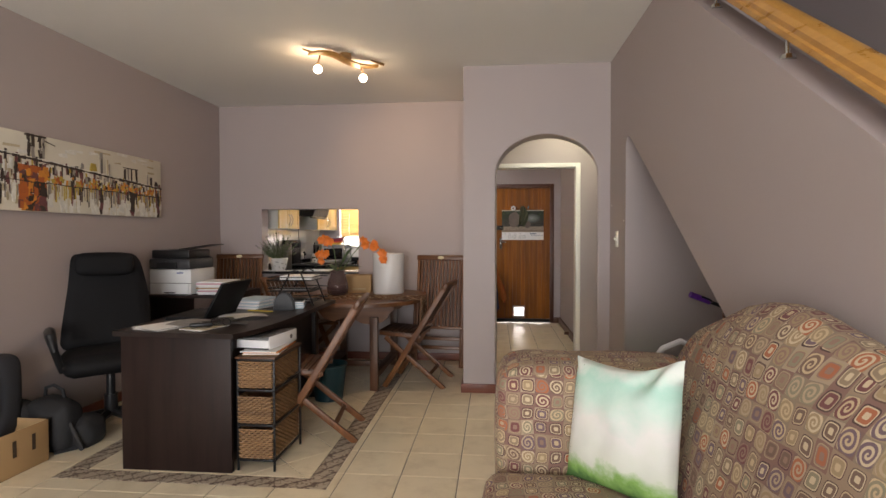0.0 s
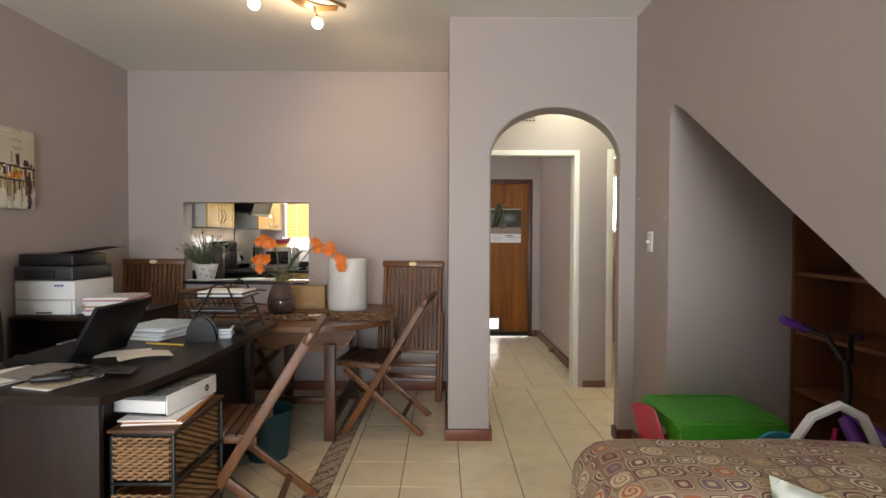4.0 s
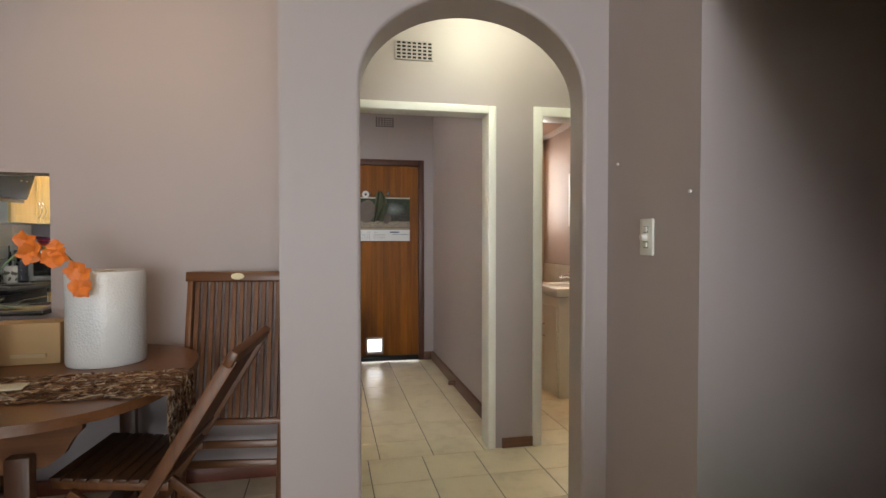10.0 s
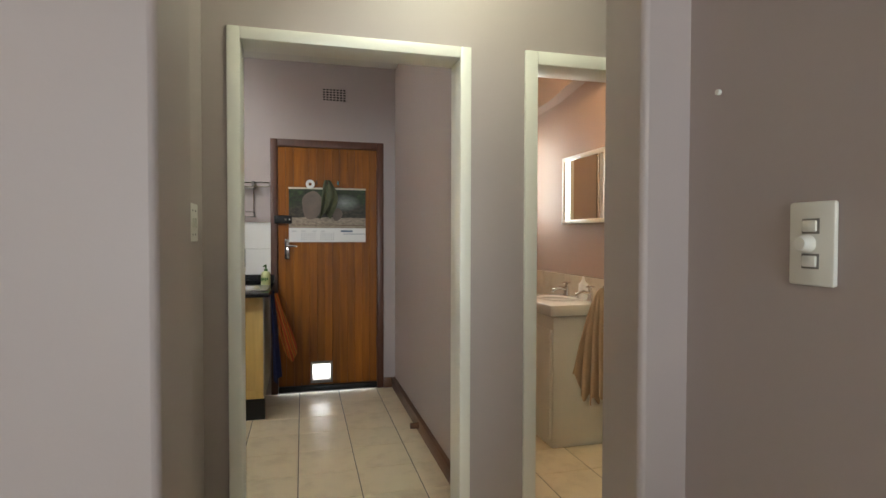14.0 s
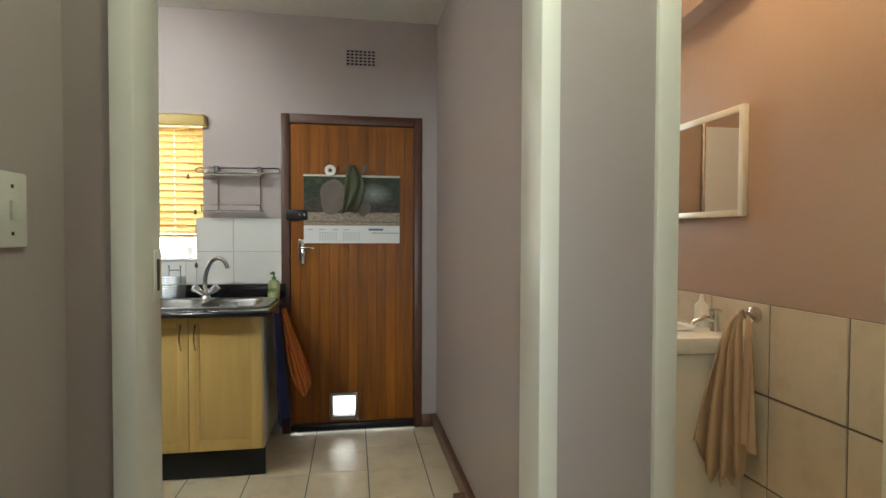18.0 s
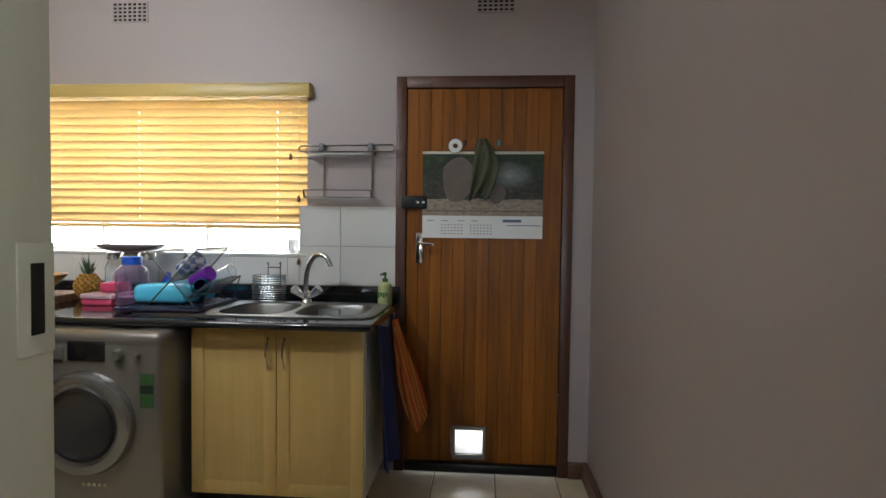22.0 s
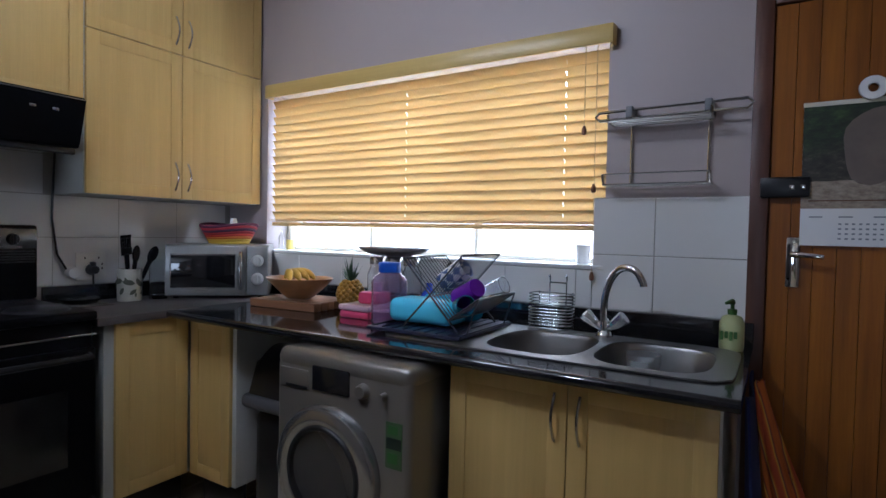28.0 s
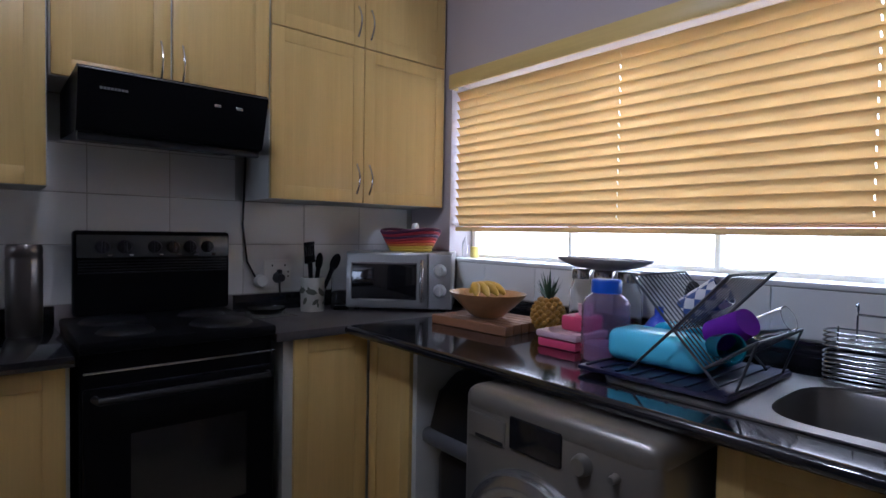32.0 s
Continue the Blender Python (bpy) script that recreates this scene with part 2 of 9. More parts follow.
CARD = plain("brown_cardboard", (0.42, 0.27, 0.13), 0.8, vary=0.1, grain=40)
GREENP = plain("green_plastic", (0.075, 0.40, 0.03), 0.38, vary=0.08)
PINKP = plain("pink_plastic", (0.62, 0.03, 0.10), 0.38, vary=0.08)
BLUEP = plain("sky_blue_plastic", (0.05, 0.42, 0.60), 0.3, vary=0.08)
NAVY = plain("navy_cloth", (0.012, 0.016, 0.045), 0.85, vary=0.25, grain=200, bump=0.3)

for dull, level in ((PINE, 0.22), (DARKOAK, 0.25), (DARKOAK_Y, 0.35), (BLACKE, 0.05), (LEATHER, 0.22), (BLACK, 0.35), (NAVY, 0.2)):
    dull.node_tree.nodes["Principled BSDF"].inputs["Specular IOR Level"].default_value = level
STEELD = plain("brushed_sink_steel", (0.27, 0.265, 0.255), 0.36, 1.0, vary=0.08, grain=160)


# ---- mesh tools ----
def bx(bm, x0, x1, y0, y1, z0, z1, bevel=0.0, m=None, segments=2):
    """A box, with rounded edges if bevel is given, laid by the matrix m."""
    r = bmesh.ops.create_cube(bm, size=1.0)
    vs = r["verts"]
    for v in vs:
        v.co = Vector(((x0 + x1) / 2 + v.co.x * (x1 - x0), (y0 + y1) / 2 + v.co.y * (y1 - y0), (z0 + z1) / 2 + v.co.z * (z1 - z0)))
    if bevel:
        edges = list({e for v in vs for e in v.link_edges})
        out = bmesh.ops.bevel(bm, geom=edges, offset=bevel, segments=segments, profile=0.5, affect="EDGES")
        vs = list(set(out["verts"]) | {v for f in out["faces"] for v in f.verts} | {v for v in vs if v.is_valid})
    if m is not None:
        bmesh.ops.transform(bm, matrix=m, verts=vs)
    return vs


def cy(bm, a, b, r, r2=None, n=16):
    """A cylinder or cone from a to b."""
    a, b = Vector(a), Vector(b)
    d = b - a
    m = Matrix.Translation((a + b) / 2) @ d.to_track_quat("Z", "Y").to_matrix().to_4x4()
    return bmesh.ops.create_cone(bm, cap_ends=True, segments=n, radius1=r, radius2=r if r2 is None else r2, depth=d.length, matrix=m)["verts"]


def lathe(bm, profile, n=24, m=None):
    """A turned body from (radius, height) pairs."""
    rings = []
    for r, z in profile:
        if r < 1e-5:
            rings.append([bm.verts.new((0, 0, z))])
        else:
            rings.append([bm.verts.new((r * math.cos(2 * math.pi * k / n), r * math.sin(2 * math.pi * k / n), z)) for k in range(n)])
    for a, b in zip(rings, rings[1:]):
        for k in range(n):
            q = [a[k % len(a)], a[(k + 1) % len(a)], b[(k + 1) % len(b)], b[k % len(b)]]
            q = [v for i, v in enumerate(q) if v not in q[:i]]
            if len(q) > 2:
                bm.faces.new(q)
    vs = [v for ring in rings for v in ring]
    if m is not None:
        bmesh.ops.transform(bm, matrix=m, verts=vs)
    return vs


def tube(bm, pts, r, n=8, closed=False):
    """A round bar bent through the points; r may be a list."""
    pts = [Vector(p) for p in pts]
    rs = r if isinstance(r, (list, tuple)) else [r] * len(pts)
    rings, up = [], Vector((0.13, 0.27, 0.95))
    for k, p in enumerate(pts):
        a, b = pts[max(k - 1, 0)], pts[min(k + 1, len(pts) - 1)]
        if closed:
            a, b = pts[k - 1], pts[(k + 1) % len(pts)]
        d = (b - a).normalized()
        side = d.cross(up)
        if side.length < 1e-3:
            side = d.cross(Vector((1, 0, 0)))
        side.normalize()
        up = side.cross(d).normalized()
        rings.append([bm.verts.new(p + rs[k] * (math.cos(2 * math.pi * i / n) * side + math.sin(2 * math.pi * i / n) * up)) for i in range(n)])
    pairs = list(zip(rings, rings[1:])) + ([(rings[-1], rings[0])] if closed else [])
    for a, b in pairs:
        for i in range(n):
            bm.faces.new([a[i], a[(i + 1) % n], b[(i + 1) % n], b[i]])
    if not closed:
        bm.faces.new(rings[0][::-1])
        bm.faces.new(rings[-1])


def prism(bm, poly, axis, a, b):
    """A flat outline pushed from a to b along an axis; outline pairs are the two other axes in order."""
    def at(p, v):
        return {"x": (v, p[0], p[1]), "y": (p[0], v, p[1]), "z": (p[0], p[1], v)}[axis]
    lo, hi = [bm.verts.new(at(p, a)) for p in poly], [bm.verts.new(at(p, b)) for p in poly]
    bm.faces.new(lo)
    bm.faces.new(hi[::-1])
    n = len(poly)
    for k in range(n):
        bm.faces.new([lo[k], hi[k], hi[(k + 1) % n], lo[(k + 1) % n]])


def sheet(bm, nu, nv, f, thick=0.0):
    """A bent sheet from f(u, v), given a thickness."""
    g = [[bm.verts.new(f(i / nu, j / nv)) for j in range(nv + 1)] for i in range(nu + 1)]
    fs = [bm.faces.new([g[i][j], g[i + 1][j], g[i + 1][j + 1], g[i][j + 1]]) for i in range(nu) for j in range(nv)]
    if thick:
        bmesh.ops.recalc_face_normals(bm, faces=fs)
        bmesh.ops.solidify(bm, geom=fs, thickness=thick)


def loose(name, bm, material, smooth=40, label="", category="", group="", kind=""):
    """One mesh object out of a bmesh."""
    bmesh.ops.recalc_face_normals(bm, faces=bm.faces)
    me = bpy.data.meshes.new(name)
    bm.to_mesh(me)
    bm.free()
    if smooth:
        me.shade_smooth()
        me.set_sharp_from_angle(angle=radians(smooth))
    me.materials.append(material)
    return tagged(new(name, me), label, category, group, kind)


def part(name, bm, material, parent, label="", smooth=40, kind=""):
    ob = loose(name, bm, material, smooth, label, kind=kind)
    ob.parent = parent
    if parent.parent is None:
        ob.matrix_parent_inverse = parent.matrix_basis.inverted()
    return ob


def thing(name, label, category, at=(0, 0, 0), group="", kind=""):
    """An Empty that holds a thing's parts."""
    ob = new(name)
    ob.empty_display_size = 0.1
    ob.location = at
    ob.matrix_basis = Matrix.Translation(at)
    return tagged(ob, label, category, group, kind)


def B():
    return bmesh.new()


def box_part(name, parent, material, x0, x1, y0, y1, z0, z1, bevel=0.0, m=None, label=""):
    bm = B()
    bx(bm, x0, x1, y0, y1, z0, z1, bevel, m)
    return part(name, bm, material, parent, label)


def share(name, mesh, parent, m):
    """Another piece on the same mesh."""
    ob = new(name, mesh)
    ob.parent = parent
    if parent.parent is None:
        ob.matrix_parent_inverse = parent.matrix_basis.inverted()
    ob.matrix_basis = m
    return ob


# ---- structure ----
CH = 2.69            # ceiling
LX, RX = -3.013, 0.868   # living room side walls
HY, AY, AB = 6.03, 4.885, 5.082     # hatch wall, arch wall front and back
KY, BY = 6.137, 8.565    # lobby end wall, kitchen back wall
KLX, KRX = -2.75, 0.92   # kitchen side walls
FY = FRONT               # front of the house


def structure(name, boxes, material, label, polys=()):
    bm = B()
    for b in boxes:
        bx(bm, *b)
    for poly, axis, a, b in polys:
        prism(bm, poly, axis, a, b)
    return loose(name, bm, material, 30, label, name.split("_")[0], kind="structure")


structure("wall_west", [(LX - 0.22, LX, FY - 0.2, HY + 0.16, 0, CH)], WALL, "mauve painted plaster wall with a long canvas on it")
structure("wall_south", [(LX, -2.75, FY - 0.2, FY, 0, CH), (0.95, 2.2, FY - 0.2, FY, 0, 5.2), (-2.75, 0.95, FY - 0.2, FY, 2.45, CH)], WALL, "mauve painted front wall round a wide glazed opening")
# wall with the serving hatch
structure("wall_hatch", [], WALL, "mauve painted plaster wall with a serving hatch through it",
          [([(LX, 0), (LX, CH), (-2.0, CH), (-2.0, 1.59), (-2.55, 1.59), (-2.55, 0.90), (-1.49, 0.90), (-1.49, 1.59), (-2.0, 1.59), (-2.0, CH), (-0.315, CH), (-0.315, 0)], "y", HY, HY + 0.16)])
# arch wall
cxa, hw, spring, rise = 0.3595, 0.4085, 1.80, 0.325
arch = [(cxa - hw, 0.0)] + [(cxa - hw * math.cos(a), spring + rise * math.sin(a)) for a in np.linspace(0, math.pi, 33)] + [(cxa + hw, 0.0)]
aw = structure("wall_arch", [], WALL, "mauve painted plaster wall with an arched opening", [([(-0.315, 0.0), *arch, (RX + 0.12, 0.0), (RX + 0.12, CH), (-0.315, CH)], "y", AY, AB)])
bm = bmesh.new()
bm.from_mesh(aw.data)
for v in bm.verts:      # the opening widens a little towards the lobby
    if abs(v.co.y - AB) < 1e-4 and abs(v.co.x - cxa) < hw + 0.002:
        v.co.x = 0.384 + (v.co.x - cxa) * 0.424 / hw
soft_edges = [e for e in bm.edges if all(abs(v.co.y - AY) < 1e-4 and abs(v.co.x - cxa) < hw + 0.002 and v.co.z < 2.4 for v in e.verts) and e.calc_length() > 1e-4 and not all(v.co.z < 1e-4 for v in e.verts)]
bmesh.ops.bevel(bm, geom=soft_edges, offset=0.012, segments=3, profile=0.5, affect="EDGES")
bm.to_mesh(aw.data)
bm.free()
structure("wall_lobby_west", [(-0.315, -0.195, AB, HY, 0, CH), (-0.315, -0.195, HY, KY, 0, CH)], WALL, "mauve painted return wall between dining corner and lobby")
# stair wall with the under-stair opening
SL = 0.64


def slope(y):
    return 2.02 + (y - 4.31) * SL


niche = [(4.37, 0.0), (4.37, 1.93), (4.362, 1.965), (4.34, 1.995), (4.31, 2.005), (4.27, slope(4.27) - 0.008), (4.20, slope(4.20)), (1.35, slope(1.35)), (1.35, 0.0)]
bal = 2.34 - 2.98 * 0.695
structure("wall_stair", [], WALL, "mauve painted stair wall with a sloping top and an open niche below the flight",
          [([(AY, 0.0), *niche, (FY, 0.0), (FY, bal + 0.695 * 0.2), (0.2, bal + 0.695 * 0.2), (3.484, CH), (AY, CH)], "x", RX, RX + 0.12)])
structure("wall_stair_east", [(1.85, 2.0, FY, 5.08, 0, 5.2)], WALL, "mauve painted far wall of the stairwell")
structure("wall_niche_end", [(RX + 0.12, 1.85, 4.37, 4.47, 0, CH)], NICHE, "mauve painted end wall of the under-stair niche")
structure("stair_soffit", [], WALL, "sloping plastered underside of the stair flight", [([(0.9, slope(0.9)), (4.37, slope(4.37)), (4.37, slope(4.37) + 0.14), (0.9, slope(0.9) + 0.14)], "x", RX + 0.12, 1.85)])
structure("wall_upper", [(RX + 0.12, 1.85, 4.47, 4.6, CH, 5.2), (RX, RX + 0.12, FY, 4.6, CH + 0.16, 5.2)], WALL, "mauve painted upper stairwell walls")
structure("ceiling_stairwell", [(RX, 2.0, FY - 0.2, 4.6, 5.2, 5.3)], CEIL, "white plaster ceiling over the stairwell")
# lobby
structure("wall_lobby_south", [(RX + 0.12, 2.05, AY, AB, 0, CH)], WALL, "mauve painted lobby wall behind the stairs")
structure("wall_lobby_east", [(2.0, 2.12, AB, KY, 0, CH)], WALL, "mauve painted lobby side wall with hooks")
D0, D1, E0, E1, DH = -0.074, 0.792, 1.108, 1.90, 2.02
structure("wall_lobby_north", [], WALL, "mauve painted lobby wall with two white door frames",
          [([(-0.315, 0), (D0, 0), (D0, DH), (D1, DH), (D1, 0), (E0, 0), (E0, DH), (E1, DH), (E1, 0), (2.12, 0), (2.12, CH), (-0.315, CH)], "y", KY, KY + 0.13)])
# kitchen
structure("wall_kitchen_west", [(KLX - 0.15, KLX, HY + 0.16, BY + 0.2, 0, CH)], WALL, "painted and tiled kitchen side wall")
structure("wall_kitchen_east", [(KRX, KRX + 0.12, KY + 0.13, BY + 0.2, 0, CH)], WALL, "mauve painted wall between kitchen and bathroom")
WX0, WX1, WZ0, WZ1 = -2.43, -0.562, 1.135, 2.0
KDX0, KDX1, KDZ = -0.09, 0.82, 2.065
structure("wall_kitchen_north", [], WALL, "mauve painted kitchen outer wall with window and back door",
          [([(KLX, 0), (KLX, CH), (-1.5, CH), (-1.5, WZ1), (WX0, WZ1), (WX0, WZ0), (WX1, WZ0), (WX1, WZ1), (-1.5, WZ1), (-1.5, CH), (KRX + 0.12, CH), (KRX + 0.12, 0), (KDX1, 0), (KDX1, KDZ), (KDX0, KDZ), (KDX0, 0)], "y", BY, BY + 0.22)])
# bathroom
structure("wall_bath_east", [(2.0, 2.12, KY, BY, 0, 2.95)], BATH, "brown painted bathroom wall above cream tiles")
structure("wall_bath_south", [(KRX + 0.12, 2.12, KY, KY + 0.13, CH, 3.05)], BATH, "brown painted bathroom wall above the door")
structure("wall_bath_north", [(KRX + 0.12, 2.0, 8.2, 8.3, 0, 2.95)], BATH, "brown painted bathroom end wall")
structure("wall_bath_west", [(KRX + 0.12, KRX + 0.132, KY + 0.13, 8.2, 0, 2.95)], BATH, "brown painted bathroom side wall")
structure("ceiling", [(LX - 0.2, RX, FY - 0.2, AY, CH, CH + 0.16), (LX - 0.2, 2.12, AY, HY + 0.16, CH, CH + 0.16), (KLX - 0.15, KRX + 0.12, HY + 0.16, BY + 0.2, CH, CH + 0.16), (KRX + 0.12, 2.12, HY + 0.16, BY, 2.95, 3.05)], CEIL, "white painted plaster ceiling")
structure("ceiling_beam_bath", [], BATH, "sloping brown roof beam across the bathroom corner", [([(6.93, 2.47), (6.93, 2.36), (7.40, 2.31), (7.66, 2.27), (8.2, 2.25), (8.2, 2.50), (7.36, 2.44)], "x", 1.90, 2.0)])
ground = B()
bx(ground, -60, 60, -60, 60, -0.2, -0.06)
# self-lit sheet added to whiten the view under the blind
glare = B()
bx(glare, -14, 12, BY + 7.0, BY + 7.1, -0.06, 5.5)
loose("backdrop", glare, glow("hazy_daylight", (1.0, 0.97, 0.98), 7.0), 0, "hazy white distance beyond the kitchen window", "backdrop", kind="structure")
structure("roof_eave", [(KLX - 0.15, 2.12, BY + 0.22, BY + 0.78, 2.46, 2.56)], CEIL, "white boarded eave over the kitchen window")
loose("ground", ground, plain("outdoor_paving", (0.62, 0.61, 0.58), 0.9, vary=0.2, grain=20), 0, "pale concrete paving outside the house", "ground", kind="structure")

# ---- doors, frames, window ----
def door_frame(name, label, x0, x1, h, y, depth, material, face, rebate=0.04):
    """A frame of two jambs and a head that lines an opening in a wall along x."""
    f = thing(name, label, "door frame", (x0, y, 0), kind="structure")
    for a, b, nm in ((x0 - face + 0.0, x0 + 0.012, "jamb"), (x1 - 0.012, x1 + face, "jamb")):
        box_part(nm, f, material, a, b, y - 0.012, y + depth, 0.0, h + face, 0.004)
    box_part("head", f, material, x0 + 0.012, x1 - 0.012, y - 0.012, y + depth, h - 0.012, h + face, 0.004)
    return f


kf = door_frame("door_frame_1", "white painted steel door frame to the kitchen", D0, D1, DH, KY, 0.135, WHITE, 0.034)
pl1 = box_part("strike_plate", kf, WHITE, D0 + 0.008, D0 + 0.0140, KY + 0.090, KY + 0.134, 1.145, 1.255, 0.002, label="white painted lock keep with a dark slot")
box_part("slot", pl1, BLACK, D0 + 0.0136, D0 + 0.0150, KY + 0.104, KY + 0.120, 1.165, 1.235, 0.001)
bf = door_frame("door_frame_2", "white painted steel door frame to the bathroom", E0, E1, DH, KY, 0.16, WHITE, 0.045)
sp = B()
bx(sp, E1 - 0.017, E1 - 0.011, KY + 0.10, KY + 0.16, 1.10, 1.24, 0.002)
plate = part("strike_plate", sp, plain("dull_steel_paint", (0.46, 0.43, 0.37), 0.45), bf, "brushed steel strike plate")
box_part("slot", plate, BLACK, E1 - 0.0185, E1 - 0.0165, KY + 0.12, KY + 0.145, 1.13, 1.21, 0.001)

# back door: dark frame, vertical pine boards
bd = thing("door_1", "varnished pine back door of vertical boards in a dark frame", "door", (0.37, BY, 0), kind="structure")
for a, b in ((KDX0, KDX0 + 0.055), (KDX1 - 0.055, KDX1)):
    box_part("frame_jamb", bd, MAHOG, a, b, BY - 0.012, BY + 0.10, 0.0, KDZ, 0.005, label="dark stained jamb")
box_part("frame_head", bd, MAHOG, KDX0 + 0.055, KDX1 - 0.055, BY - 0.012, BY + 0.10, KDZ - 0.06, KDZ, 0.005)
n = 13
bw = (KDX1 - KDX0 - 0.114) / n
random.seed(4)
flap_x0, flap_x1, flap_z0, flap_z1 = 0.223, 0.391, 0.088, 0.240
for k in range(n):
    x = KDX0 + 0.057 + k * bw
    bm = B()
    zs = [(0.05, KDZ - 0.063)]
    if x + bw > flap_x0 + 0.01 and x < flap_x1 - 0.01:
        zs = [(0.05, flap_z0 + 0.01), (flap_z1 - 0.01, KDZ - 0.063)]
    for z0, z1 in zs:
        bx(bm, x + 0.0003, x + bw - 0.0003, BY + 0.002, BY + 0.042, z0, z1, 0.0010, segments=1)
    part("board", bm, PINE, bd)
bm = B()
for b in ((KDX0 + 0.03, flap_x0 + 0.006, 0.05, KDZ - 0.03), (flap_x1 - 0.006, KDX1 - 0.03, 0.05, KDZ - 0.03), (flap_x0 + 0.006, flap_x1 - 0.006, 0.05, flap_z0 + 0.008), (flap_x0 + 0.006, flap_x1 - 0.006, flap_z1 - 0.008, KDZ - 0.03)):
    bx(bm, b[0], b[1], BY + 0.101, BY + 0.118, b[2], b[3])
part("backing_panel", bm, PINE, bd)
box_part("weather_bar", bd, BLACK, KDX0 + 0.057, KDX1 - 0.057, BY - 0.03, BY + 0.04, 0.012, 0.06, 0.008, label="black draught bar")
for z in (0.35, 1.75):
    box_part("hinge", bd, MAHOG, KDX1 - 0.062, KDX1 - 0.05, BY - 0.018, BY - 0.008, z, z + 0.09, 0.003)
lk = box_part("lock_plate", bd, CHROME, 0.018, 0.056, BY - 0.008, BY + 0.004, 1.10, 1.26, 0.004, label="chrome lock plate")
bm = B()
tube(bm, [(0.037, BY - 0.006, 1.205), (0.037, BY - 0.05, 1.205), (0.05, BY - 0.056, 1.205), (0.115, BY - 0.056, 1.20)], [0.011, 0.009, 0.009, 0.007], 10)
part("lever_handle", bm, CHROME, lk)
bolt = box_part("latch", bd, BLACK, -0.06, 0.075, BY - 0.03, BY - 0.012, 1.385, 1.45, 0.006, label="black padlock latch")
for x in (0.02, 0.05):
    box_part("stud", bolt, CHROME, x, x + 0.014, BY - 0.034, BY - 0.029, 1.41, 1.424, 0.002)
fl = B()
for a in ((flap_x0 - 0.004, flap_x0 + 0.012, flap_z0 - 0.012, flap_z1 + 0.012), (flap_x1 - 0.012, flap_x1 + 0.004, flap_z0 - 0.012, flap_z1 + 0.012)):
    bx(fl, a[0], a[1], BY - 0.014, BY + 0.05, a[2], a[3], 0.005)
for a in ((flap_z0 - 0.012, flap_z0 + 0.014), (flap_z1 - 0.008, flap_z1 + 0.012)):
    bx(fl, flap_x0 + 0.012, flap_x1 - 0.012, BY - 0.014, BY + 0.05, a[0], a[1], 0.004)
catflap = part("pet_flap_frame", fl, plain("grey_flap_plastic", (0.30, 0.28, 0.26), 0.35), bd, "grey plastic pet flap frame")
pane = box_part("pane", catflap, glass_of("flap_pane", (0.97, 0.97, 0.98), 0.55), flap_x0 + 0.012, flap_x1 - 0.012, BY + 0.012, BY + 0.016, flap_z0 + 0.014, flap_z1 - 0.008)
pane.visible_shadow = False

# kitchen window with glazing bars
ww = thing("window_1", "white framed kitchen window behind a wooden blind", "window", (WX0, BY, WZ0), kind="structure")
FR = WHITE
for a, b in ((WX0, WX0 + 0.03), (-1.82, -1.80), (-1.20, -1.18), (WX1 - 0.03, WX1)):
    box_part("window_frame", ww, FR, a, b, BY + 0.15, BY + 0.20, WZ0, WZ1, 0.004)
for a, b in ((WZ0, WZ0 + 0.022), (WZ1 - 0.045, WZ1)):
    box_part("window_frame", ww, FR, WX0 + 0.03, WX1 - 0.03, BY + 0.152, BY + 0.198, a, b, 0.004)
PANE = glass_of("window_glass")
for a, b in ((WX0 + 0.03, -1.82), (-1.80, -1.20), (-1.18, WX1 - 0.03)):
    g = box_part("pane", ww, PANE, a, b, BY + 0.172, BY + 0.178, WZ0 + 0.022, WZ1 - 0.045)
    g.visible_shadow = False
bm = B()
bx(bm, WX0, WX1, BY - 0.012, BY + 0.15, WZ0 - 0.012, WZ0 + 0.004, 0.003)
part("window_sill", bm, WTILE, ww, "white tiled window sill")

# wooden venetian blind
bl = thing("window_blind", "honey-coloured wooden venetian blind, lowered almost to the sill", "blind", (-1.51, BY, 2.05))
bm = B()
bx(bm, -2.395, -0.536, BY - 0.055, BY - 0.035, 1.958, 2.028, 0.006)
bx(bm, -0.548, -0.536, BY - 0.035, BY + 0.0, 1.958, 2.028, 0.003)
bx(bm, -2.395, -2.383, BY - 0.035, BY + 0.0, 1.958, 2.028, 0.003)
part("valance", bm, BLINDV, bl)
slat = None
LADDERS = (-2.285, -1.512, -0.738)      # where the slats are pierced for the cords
ns, zt, zb = 15, 1.936, 1.330
rows = [(zt - (zt - zb) * k / (ns - 1), -57 + 1.2 * math.sin(k * 2.3)) for k in range(ns)] + [(1.3045, -6), (1.298, -3)]
for z, tilt in rows:
    m = Matrix.Translation((-1.490, BY + 0.034, z)) @ Matrix.Rotation(radians(tilt), 4, "X")
    if slat is None:
        bm = B()
        us = [-0.924] + [x + 1.490 + d for x in LADDERS for d in (-0.0017, 0.0017)] + [0.924]
        net = [[bm.verts.new((u, -0.0255 + 0.051 * j / 6, 0.003 * math.sin(math.pi * j / 6))) for j in range(7)] for u in us]
        faces = [bm.faces.new([net[i][j], net[i + 1][j], net[i + 1][j + 1], net[i][j + 1]]) for i in range(len(us) - 1) for j in range(6) if not (i % 2 and j in (2, 3))]
        bmesh.ops.recalc_face_normals(bm, faces=faces)
        bmesh.ops.solidify(bm, geom=faces, thickness=0.0026)
        slat = loose("slat", bm, BLINDW, 60)
        slat.parent = bl
        slat.matrix_parent_inverse = bl.matrix_basis.inverted()
        slat.matrix_basis = m
    else:
        share("slat", slat.data, bl, m)
